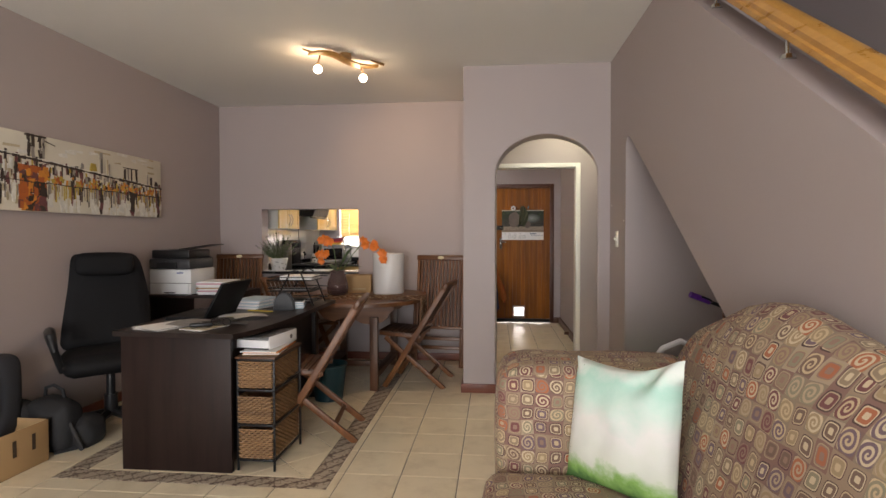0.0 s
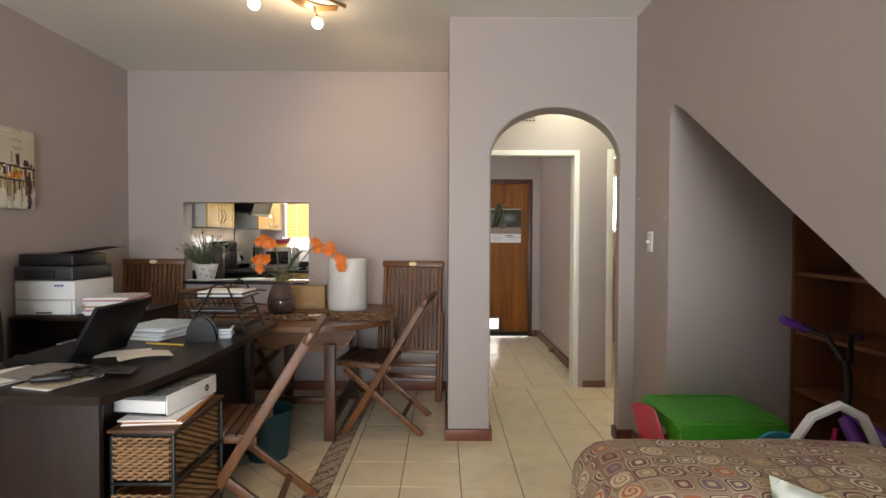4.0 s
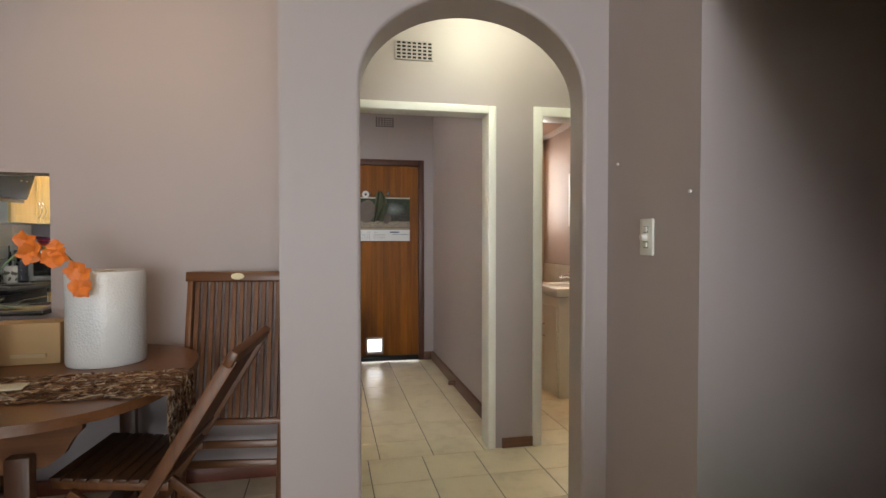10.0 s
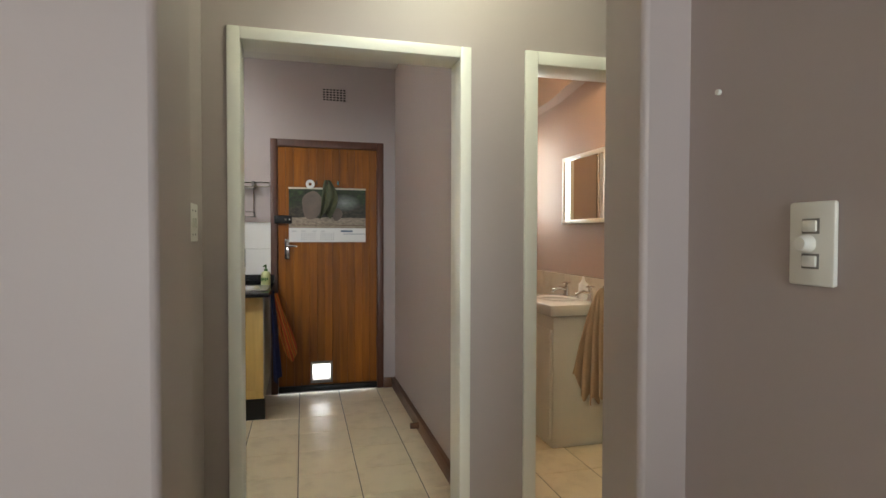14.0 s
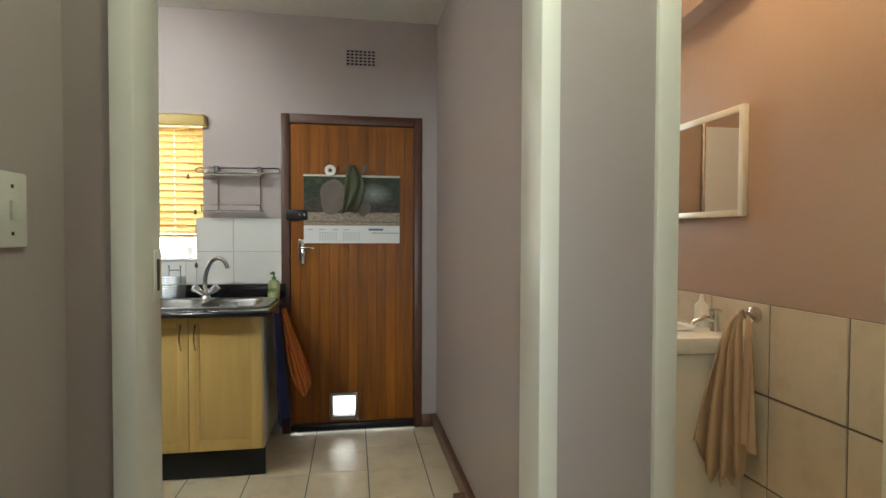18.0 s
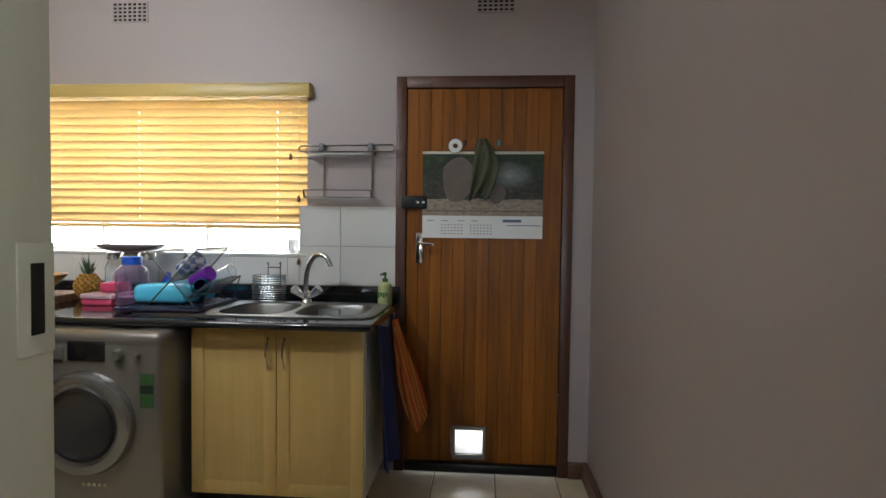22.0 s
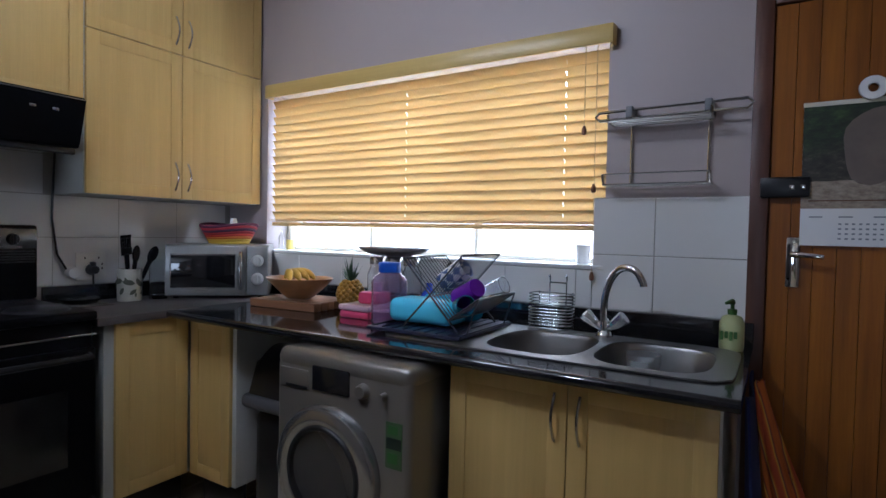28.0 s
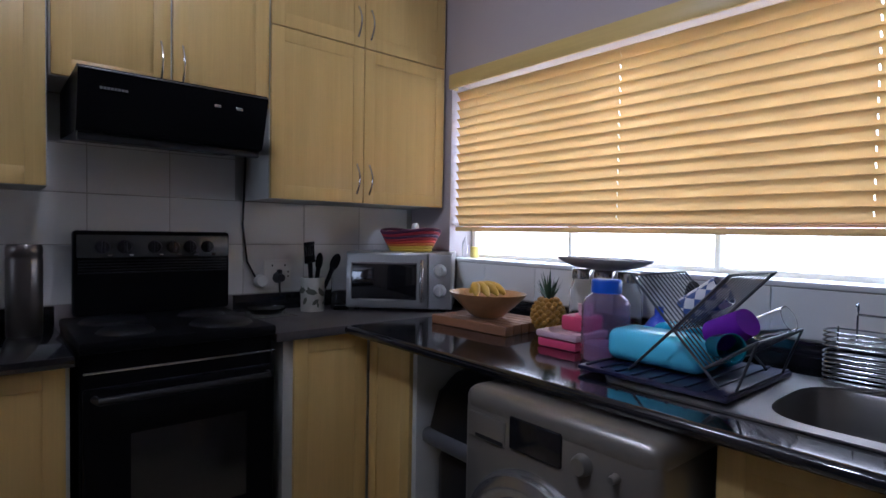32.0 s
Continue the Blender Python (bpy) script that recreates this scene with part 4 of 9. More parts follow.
# hood
hd = thing("cooker_hood", "slim black cooker hood under the wall cabinet", "hood", (-2.5, 7.27, 1.52))
bm = B()
prism(bm, [(KLX + 0.004, 1.735), (KLX + 0.004, 1.57), (-2.36, 1.545), (-2.316, 1.548), (-2.304, 1.566), (-2.264, 1.695), (-2.258, 1.722), (-2.272, 1.734)], "y", 6.99, 7.555)
part("canopy", bm, BLACKE, hd)
box_part("front_lip", hd, BLACK, -2.352, -2.325, 6.995, 7.55, 1.522, 1.548, 0.005)
box_part("top_trim", hd, STEELD, -2.262, -2.2545, 6.992, 7.553, 1.7225, 1.7255, 0.001)
for y in (7.372, 7.444):
    box_part("switch", hd, STEEL, -2.276, -2.262, y, y + 0.022, 1.668, 1.678, 0.002)
for k in range(8):
    box_part("brand_mark", hd, plain("grey_mark", (0.10, 0.10, 0.10), 0.5) if k == 0 else bpy.data.materials["grey_mark"], -2.275, -2.2668, 7.046 + k * 0.0095, 7.053 + k * 0.0095, 1.671, 1.678, 0.0)
# washing machine
wm = thing("washing_machine", "silver front-loading washing machine with a round glass door", "washing machine", (-1.17, 8.0, 0))
WX, WXE, WYF = -1.422, -0.872, 7.755
bm = B()
bx(bm, WX, WXE, WYF, 8.34, 0.02, 0.83, 0.022, segments=3)
part("body", bm, SILVER, wm)
bm = B()
bx(bm, WX - 0.002, WXE + 0.002, WYF - 0.002, 8.34, 0.79, 0.862, 0.032, segments=4)
part("top", bm, SILVER, wm)
box_part("control_panel", wm, plain("panel_black", (0.012, 0.012, 0.013), 0.15, vary=0.1, bump=0.0), -1.255, -1.100, WYF - 0.006, WYF + 0.01, 0.742, 0.822, 0.005, label="black display panel")
box_part("drawer", wm, SILVER, WX + 0.02, -1.27, WYF - 0.005, WYF + 0.01, 0.735, 0.80, 0.006)
box_part("drawer_grip", wm, BLACK, WX + 0.05, -1.275, WYF - 0.0065, WYF + 0.0, 0.738, 0.748, 0.002)
for x, r in ((-1.045, 0.022), (-0.965, 0.009)):
    bm = B()
    lathe(bm, [(0.0, 0.022), (r * 0.8, 0.022), (r, 0.014), (r * 1.1, 0.0), (0.0, 0.0)], 24, Matrix.Translation((x, WYF, 0.772)) @ Matrix.Rotation(radians(90), 4, "X"))
    part("knob", bm, SILVER, wm)
dm = Matrix.Translation((-1.18, WYF, 0.50)) @ Matrix.Rotation(radians(90), 4, "X")
bm = B()
lathe(bm, [(0.142, 0.0), (0.205, 0.0), (0.207, 0.014), (0.198, 0.034), (0.172, 0.044), (0.148, 0.036), (0.142, 0.02), (0.142, 0.0)], 48, dm)
dr = part("door_ring", bm, plain("door_ring_silver", (0.36, 0.36, 0.35), 0.2, 0.8, vary=0.05), wm, "polished silver door ring")
bm = B()
lathe(bm, [(0.0, 0.012), (0.05, 0.013), (0.11, 0.022), (0.145, 0.034), (0.145, 0.02), (0.11, 0.006), (0.0, 0.0)], 40, dm)
part("door_glass", bm, plain("dark_door_glass", (0.05, 0.05, 0.05), 0.2, 0.3, vary=0.2, bump=0.0, coat=0.4), dr)
bm = B()
lathe(bm, [(0.128, 0.028), (0.134, 0.040), (0.144, 0.042), (0.149, 0.036), (0.144, 0.02), (0.128, 0.02), (0.128, 0.028)], 40, dm)
part("gasket", bm, BLACK, dr)
sticker = box_part("energy_sticker", wm, plain("green_sticker", (0.07, 0.13, 0.05), 0.4), -0.958, -0.900, WYF - 0.0025, WYF, 0.565, 0.70, 0.0)
box_part("badge", sticker, plain("dark_badge", (0.01, 0.02, 0.015), 0.4), -0.955, -0.902, WYF - 0.0035, WYF - 0.0015, 0.622, 0.655, 0.0)
for k, (z0, z1) in enumerate(((0.58, 0.61), (0.665, 0.69))):
    box_part("leaf_mark", sticker, plain("leaf_print", (0.045, 0.15, 0.03), 0.4) if k == 0 else bpy.data.materials["leaf_print"], -0.95, -0.915, WYF - 0.0035, WYF - 0.0015, z0, z1, 0.0)
for k in range(5):
    box_part("brand_mark", wm, STEEL, -1.20 + k * 0.022, -1.185 + k * 0.022, WYF - 0.0015, WYF + 0.001, 0.245, 0.258, 0.0)
# bin
bn = thing("pedal_bin", "black plastic bin with a swing lid under the worktop", "bin", (-1.69, 8.15, 0))
bm = B()
bx(bm, -1.84, -1.54, 7.99, 8.27, 0.0, 0.52, 0.06, segments=4)
part("body", bm, BLACK, bn)
bm = B()
bx(bm, -1.87, -1.51, 7.955, 8.30, 0.515, 0.575, 0.025, segments=4)
part("rim", bm, plain("grey_plastic", (0.10, 0.10, 0.105), 0.4), bn)
bm = B()
prism(bm, [(7.975 + 0.315 * k / 12, 0.57 + 0.19 * math.sin(math.pi * k / 12) ** 0.6) for k in range(13)], "x", -1.85, -1.53)
bmesh.ops.bevel(bm, geom=[e for e in bm.edges if abs(e.verts[0].co.x - e.verts[1].co.x) < 1e-5], offset=0.02, segments=3, profile=0.5, affect="EDGES")
part("lid", bm, BLACK, bn)
# microwave, set across the corner
mwv = thing("microwave_oven", "silver microwave oven with a dark glass door and two knobs", "microwave")
MW, MD, MH = 0.485, 0.36, 0.268
bm = B()
bx(bm, -MW / 2, MW / 2, 0.0, MD, 0.012, MH, 0.006)
part("body", bm, SILVER, mwv)
box_part("door", mwv, plain("microwave_face", (0.24, 0.24, 0.235), 0.34, 0.4, vary=0.05), -MW / 2 + 0.004, 0.135, -0.016, 0.0, 0.018, MH - 0.006, 0.006)
bowed = B()
prism(bowed, [(-MW / 2 + 0.028, 0.062)] + [(-MW / 2 + 0.028 + 0.30 * k / 12, 0.062 - 0.016 * math.sin(math.pi * k / 12)) for k in range(1, 12)] + [(0.0855, 0.062), (0.0855, MH - 0.045), (-MW / 2 + 0.028, MH - 0.045)], "y", -0.0178, -0.0155)
part("window_rim", bowed, STEEL, mwv)
box_part("window", mwv, plain("microwave_glass", (0.006, 0.006, 0.007), 0.06, vary=0.1, bump=0.0, coat=0.5), -MW / 2 + 0.03, 0.085, -0.0185, -0.015, 0.055, MH - 0.05, 0.004)
bm = B()
tube(bm, [(0.11, -0.016, 0.05), (0.11, -0.04, 0.065), (0.11, -0.045, 0.14), (0.11, -0.04, 0.215), (0.11, -0.016, 0.23)], 0.010, 10)
part("handle", bm, STEEL, mwv)
cp = box_part("control_panel", mwv, plain("microwave_panel", (0.26, 0.26, 0.26), 0.36, 0.4), 0.14, MW / 2 - 0.003, -0.016, 0.0, 0.018, MH - 0.006, 0.004)
for z in (0.10, 0.19):
    bm = B()
    lathe(bm, [(0.0, 0.026), (0.020, 0.026), (0.025, 0.014), (0.030, 0.004), (0.030, 0.0), (0.0, 0.0)], 24, Matrix.Translation((0.19, -0.016, z)) @ Matrix.Rotation(radians(90), 4, "X"))
    bx(bm, -0.005 + 0.19, 0.005 + 0.19, -0.052, -0.04, z - 0.022, z + 0.022, 0.003)
    part("knob", bm, plain("knob_silver", (0.55, 0.55, 0.54), 0.3, 0.5) if z < 0.15 else bpy.data.materials["knob_silver"], cp)
for x in (-0.2, 0.2):
    for y in (0.04, 0.30):
        bm = B()
        cy(bm, (x, y, 0.0), (x, y, 0.014), 0.014, n=10)
        part("foot", bm, BLACK, mwv)
mwv.matrix_basis = Matrix.Translation((-2.375, 8.215, CT)) @ Matrix.Rotation(radians(45), 4, "Z")

# ---- sofa fabric ----
def unwrap(ob, size=1.0):
    """Box-projected texture coordinates in metres."""
    me = ob.data
    uv = me.uv_layers.new(name="UVMap")
    for poly in me.polygons:
        nx, ny, nz = (abs(c) for c in poly.normal)
        for li in poly.loop_indices:
            c = me.vertices[me.loops[li].vertex_index].co
            p = (c.y, c.z) if nx >= ny and nx >= nz else (c.x, c.z) if ny >= nz else (c.x, c.y)
            uv.data[li].uv = (p[0] / size, p[1] / size)
    return ob


def swirl_fabric():
    """Woven upholstery: a grid of rounded squares, some with spirals, in browns, creams and plums."""
    m, t, b = shader("patterned_upholstery")
    tc = t.nodes.new("ShaderNodeTexCoord")
    warp = node(t, "ShaderNodeTexNoise", Scale=9.0, Detail=1.0)
    t.links.new(tc.outputs["UV"], warp.inputs["Vector"])
    sc = t.nodes.new("ShaderNodeVectorMath")
    sc.operation = "MULTIPLY_ADD"
    t.links.new(warp.outputs["Color"], sc.inputs[0])
    sc.inputs[1].default_value = (0.030, 0.030, 0.0)
    t.links.new(tc.outputs["UV"], sc.inputs[2])
    g = t.nodes.new("ShaderNodeVectorMath")
    g.operation = "SCALE"
    g.inputs["Scale"].default_value = 1 / 0.05
    t.links.new(sc.outputs[0], g.inputs[0])
    fl = t.nodes.new("ShaderNodeVectorMath")
    fl.operation = "FLOOR"
    t.links.new(g.outputs[0], fl.inputs[0])
    fr = t.nodes.new("ShaderNodeVectorMath")
    fr.operation = "FRACTION"
    t.links.new(g.outputs[0], fr.inputs[0])
    wn_ = t.nodes.new("ShaderNodeTexWhiteNoise")
    wn_.noise_dimensions = "2D"
    t.links.new(fl.outputs[0], wn_.inputs["Vector"])
    sep = t.nodes.new("ShaderNodeSeparateXYZ")
    t.links.new(fr.outputs[0], sep.inputs[0])
    u, v = maths(t, "SUBTRACT", sep.outputs[0], 0.5), maths(t, "SUBTRACT", sep.outputs[1], 0.5)
    au, av = maths(t, "ABSOLUTE", u), maths(t, "ABSOLUTE", v)
    d = maths(t, "POWER", maths(t, "ADD", maths(t, "POWER", au, 4.0), maths(t, "POWER", av, 4.0)), 0.25)
    ang = maths(t, "ARCTAN2", v, u)
    rad = maths(t, "SQRT", maths(t, "ADD", maths(t, "MULTIPLY", u, u), maths(t, "MULTIPLY", v, v)))
    spiral = maths(t, "SINE", maths(t, "MULTIPLY_ADD", rad, 27.0, ang))
    rings = maths(t, "SINE", maths(t, "MULTIPLY", d, 21.0))
    sepc = t.nodes.new("ShaderNodeSeparateColor")
    t.links.new(wn_.outputs["Color"], sepc.inputs[0])
    pick = maths(t, "GREATER_THAN", sepc.outputs[0], 0.55)
    figure = maths(t, "ADD", maths(t, "MULTIPLY", spiral, pick), maths(t, "MULTIPLY", rings, maths(t, "SUBTRACT", 1.0, pick)))
    fac = maths(t, "GREATER_THAN", figure, 0.1)
    edgy = maths(t, "GREATER_THAN", d, 0.36)
    palette = [(0.0, (0.20, 0.125, 0.09)), (0.14, (0.33, 0.245, 0.16)), (0.30, (0.20, 0.07, 0.07)), (0.46, (0.30, 0.265, 0.175)), (0.60, (0.46, 0.15, 0.07)), (0.70, (0.19, 0.125, 0.15)), (0.84, (0.40, 0.29, 0.17))]
    one = ramp(t, sepc.outputs[1], palette)
    two = ramp(t, sepc.outputs[2], [(0.0, (0.68, 0.55, 0.37)), (0.3, (0.52, 0.39, 0.26)), (0.55, (0.62, 0.47, 0.29)), (0.8, (0.33, 0.20, 0.15))])
    rim = ramp(t, sepc.outputs[2], [(0.0, (0.085, 0.045, 0.04)), (0.35, (0.14, 0.08, 0.06)), (0.6, (0.11, 0.04, 0.05)), (0.82, (0.44, 0.34, 0.21))])
    ground_ = ramp(t, sepc.outputs[0], [(0.0, (0.35, 0.25, 0.17)), (0.22, (0.26, 0.145, 0.12)), (0.40, (0.44, 0.34, 0.24)), (0.58, (0.30, 0.23, 0.16)), (0.74, (0.23, 0.135, 0.115)), (0.88, (0.40, 0.29, 0.18))])
    for n in t.nodes:
        if n.bl_idname == "ShaderNodeValToRGB":
            n.color_ramp.interpolation = "CONSTANT"
    body = mixed(t, fac, one, two)
    body = mixed(t, maths(t, "MULTIPLY", edgy, maths(t, "SUBTRACT", 1.0, pick)), body, rim)
    inside = maths(t, "LESS_THAN", d, maths(t, "MULTIPLY_ADD", sepc.outputs[0], 0.08, 0.39))
    c = mixed(t, inside, ground_, body)
    weave = noise_of(t, tc.outputs["UV"], 900.0, 2)
    c = mixed(t, maths(t, "MULTIPLY", weave, 0.35), c, (0.07, 0.05, 0.035))
    t.links.new(c, b.inputs["Base Color"])
    b.inputs["Roughness"].default_value = 0.9
    b.inputs["Sheen Weight"].default_value = 0.03
    bumped(t, b, weave, 0.3, 0.001)
    return m


FABRIC = swirl_fabric()


def soft_box(x0, x1, y0, y1, z0, z1, r, puff=0.0, cuts=10, seed=1):
    """An upholstered block: rounded edges, slightly puffed, with soft dents."""
    bm = B()
    bx(bm, x0, x1, y0, y1, z0, z1)
    bmesh.ops.subdivide_edges(bm, edges=bm.edges[:], cuts=cuts, use_grid_fill=True)
    c = Vector(((x0 + x1) / 2, (y0 + y1) / 2, (z0 + z1) / 2))
    h = Vector(((x1 - x0) / 2, (y1 - y0) / 2, (z1 - z0) / 2))
    for v in bm.verts:
        p = v.co - c
        inner = Vector([max(-h[i] + r, min(h[i] - r, p[i])) for i in range(3)])
        off = p - inner
        if off.length > 1e-6:
            off = off.normalized() * r
        q = inner + off
        for i in range(3):
            j, k = (i + 1) % 3, (i + 2) % 3
            q[i] *= 1 + puff / max(h[i], 0.05) * max(0.0, 1 - (q[j] / h[j]) ** 2) * max(0.0, 1 - (q[k] / h[k]) ** 2)
        q += 0.008 * Vector(noise.noise_vector((q + Vector((seed, 0, 0))) * 4.0))
        v.co = c + q
    return bm


sofa = thing("sofa", "patterned brown and cream upholstered sofa with rounded back and arms", "sofa", (0.4, 1.65, 0))
for nm, args in (("base", (-0.06, 0.80, 0.62, 2.72, 0.06, 0.30, 0.03, 0.0, 8, 1)), ("seat_cushion", (-0.09, 0.56, 1.52, 2.36, 0.28, 0.47, 0.06, 0.025, 12, 2)), ("seat_cushion", (-0.09, 0.56, 0.90, 1.515, 0.28, 0.47, 0.06, 0.025, 12, 3)),
                 ("arm", (-0.045, 0.72, 2.37, 2.765, 0.05, 0.822, 0.085, 0.014, 14, 4)), ("arm", (-0.045, 0.66, 0.60, 0.90, 0.05, 0.76, 0.10, 0.012, 10, 5)), ("back", (0.50, 0.862, 0.62, 2.60, 0.30, 1.075, 0.155, 0.02, 18, 6))):
    sb = soft_box(*args)
    if nm == "back":
        for v in sb.verts:
            v.co.x += 0.14 * max(0.0, (0.86 - v.co.x) / 0.34) * max(0.0, (v.co.z - 0.5) / 0.55)
            crest = float(np.interp(v.co.y, (0.6, 1.0, 1.3, 1.5, 1.7, 1.88, 2.03, 2.2, 2.4, 2.6), (0.84, 0.93, 0.99, 1.03, 1.075, 1.112, 1.118, 1.085, 1.01, 0.95)))
            v.co.z = 0.30 + (v.co.z - 0.30) * (crest - 0.30) / 0.79
    unwrap(part(nm, sb, FABRIC, sofa, smooth=80))
for x in (0.02, 0.72):
    for y in (0.72, 2.6):
        bm = B()
        cy(bm, (x, y, 0.0), (x, y, 0.07), 0.022, 0.028, 12)
        part("foot", bm, DARKOAK, sofa)


# scatter cushion
def cushion_print():
    m, t, b = shader("green_printed_cushion")
    v = coords(t, source="UV")
    sep = t.nodes.new("ShaderNodeSeparateXYZ")
    t.links.new(v, sep.inputs[0])
    blot = noise_of(t, v, 3.2, 6, 0.6)
    up = maths(t, "ADD", sep.outputs[1], maths(t, "MULTIPLY_ADD", blot, 0.5, -0.25))
    c = ramp(t, up, [(0.05, (0.09, 0.22, 0.06)), (0.14, (0.26, 0.50, 0.13)), (0.25, (0.72, 0.77, 0.68)), (0.50, (0.80, 0.81, 0.78)), (0.70, (0.58, 0.77, 0.69)), (0.84, (0.43, 0.70, 0.60)), (0.97, (0.74, 0.80, 0.75))])
    spots = noise_of(t, v, 26, 4, 0.7)
    dark = maths(t, "MULTIPLY", maths(t, "GREATER_THAN", spots, 0.63), maths(t, "LESS_THAN", sep.outputs[0], 0.14))
    c = mixed(t, maths(t, "MULTIPLY", dark, 0.7), c, (0.10, 0.26, 0.15))
    t.links.new(c, b.inputs["Base Color"])
    b.inputs["Roughness"].default_value = 0.8
    bumped(t, b, noise_of(t, v, 300, 2), 0.2, 0.001)
    return m


bm = B()
bmesh.ops.create_grid(bm, x_segments=24, y_segments=24, size=0.5)
bmesh.ops.create_grid(bm, x_segments=24, y_segments=24, size=0.5)
for k, v in enumerate(bm.verts):
    s = 1 if k < 625 else -1
    x, y = v.co.x, v.co.y
    e = max(0.0, (1 - (2 * x) ** 2)) * max(0.0, (1 - (2 * y) ** 2))
    pinch = 1 - 0.10 * ((1 - (2 * x) ** 2) if abs(y) > 0.25 else 0) * abs(2 * y) ** 2 - 0.10 * ((1 - (2 * y) ** 2) if abs(x) > 0.25 else 0) * abs(2 * x) ** 2
    w = 0.014 * noise.noise(Vector((x * 5, y * 5, s * 3.0))) + 0.012 * abs(noise.noise(Vector((x * 3 + y * 4, y * 2, 7.0 + s)))) 
    along, off = (1.0 - x - y) * 0.707, (x - y) * 0.707      # a crease runs in from one corner, which stands up like an ear
    ear = math.exp(-(along / 0.16) ** 2)
    crease = 0.030 * math.exp(-(off / (0.03 + 0.25 * along)) ** 2) * math.exp(-(along / 0.34) ** 2) - 0.035 * math.exp(-((off + 0.13) / 0.07) ** 2) * math.exp(-((along - 0.2) / 0.16) ** 2)
    v.co = Vector((x * 0.44 * pinch - 0.012 * ear, y * 0.43 * pinch + 0.035 * ear, s * (0.075 * e ** 0.45 + 0.0015) + w * e + crease * min(1.0, 6 * e + 0.3)))
bmesh.ops.remove_doubles(bm, verts=bm.verts, dist=0.004)
cush = loose("cushion", bm, cushion_print(), 80, "white and mint green printed scatter cushion propped in the sofa corner", "cushion")
uvl = cush.data.uv_layers.new(name="UVMap")
for lp in cush.data.loops:
    c = cush.data.vertices[lp.vertex_index].co
    uvl.data[lp.index].uv = (c.x / 0.44 + 0.5, c.y / 0.43 + 0.5)
across = Vector((0.62, -0.76, 0.06)).normalized()
upw = Vector((0.10, 0.20, 0.97)).normalized()
nrm = across.cross(upw).normalized()
upw = nrm.cross(across).normalized()
cm = Matrix((across, upw, nrm)).transposed().to_4x4()
cush.matrix_basis = Matrix.Translation((0.355, 2.205, 0.672)) @ cm

# ---- desk ----
DX0, DX1, DY0, DY1, DZ = -2.145, -1.345, 3.18, 4.70, 0.785
PX1 = -1.495     # the top overhangs the panels on the table side
desk = thing("desk", "dark espresso veneer office desk with panel ends", "desk", (-1.83, 4.0, 0))
bm = B()      # the corner by the drawer tower is cut back in a shallow curve
prism(bm, [(DX0, DY0), (-1.440, DY0 - 0.03), (-1.415, DY0 + 0.02), (-1.385, DY0 + 0.13), (-1.362, DY0 + 0.28), (-1.348, DY0 + 0.48), (DX1, DY1), (DX0, DY1)], "z", DZ - 0.028, DZ)
part("desktop", bm, DARKOAK_Y, desk, smooth=20)
box_part("end_panel", desk, DARKOAK, DX0 + 0.012, PX1, DY0 + 0.05, DY0 + 0.078, 0.0, DZ - 0.028, 0.002)
box_part("end_panel", desk, DARKOAK, DX0 + 0.012, PX1, DY1 - 0.06, DY1 - 0.032, 0.0, DZ - 0.028, 0.002)
box_part("modesty_panel", desk, DARKOAK, -1.545, -1.525, DY0 + 0.078, DY1 - 0.06, 0.03, DZ - 0.028, 0.002)


def sheaf(name, label, x, y, z, w, d, n, rot, material=PAPER, step=0.006, seed=0, jitter=6):
    """A pile of papers, each a thin sheet a little askew."""
    r = random.Random(seed)
    s = thing(name, label, "papers", (x, y, z))
    for k in range(n):
        bm = B()
        m = Matrix.Translation((x + r.uniform(-0.008, 0.008), y + r.uniform(-0.008, 0.008), z + k * step)) @ Matrix.Rotation(radians(rot + r.uniform(-jitter, jitter)), 4, "Z")
        bx(bm, -w / 2, w / 2, -d / 2, d / 2, 0.0005, step - 0.0006, 0.0, m)
        part("sheet", bm, material if not isinstance(material, list) else material[k % len(material)], s)
    return s


FOLDER = plain("pale_blue_folder", (0.45, 0.58, 0.68), 0.7)
PINKPAP = plain("pink_folder", (0.55, 0.28, 0.33), 0.7)
YELLOWP = plain("yellow_card", (0.62, 0.45, 0.06), 0.6)
sheaf("paper_stack", "loose white papers and a yellow card on the desk", -1.93, 3.36, DZ, 0.30, 0.21, 3, 78, [PAPER, plain("grey_print", (0.30, 0.30, 0.30), 0.7), PAPER], 0.003, 3, 25)
sheaf("paper_stack", "white envelopes lying on the desk", -1.70, 3.33, DZ, 0.21, 0.16, 2, 62, [PAPER, plain("newsprint", (0.42, 0.37, 0.28), 0.8)], 0.004, 5, 20)
sheaf("brochure", "white and orange brochures on the desk", -1.74, 3.78, DZ, 0.21, 0.12, 3, 20, [PAPER, YELLOWP, PAPER], 0.003, 8, 25)
sheaf("paper_stack", "stack of papers with a blue folder on the desk", -1.80, 4.24, DZ, 0.30, 0.22, 9, 80, [PAPER, PAPER, FOLDER], 0.007, 9)
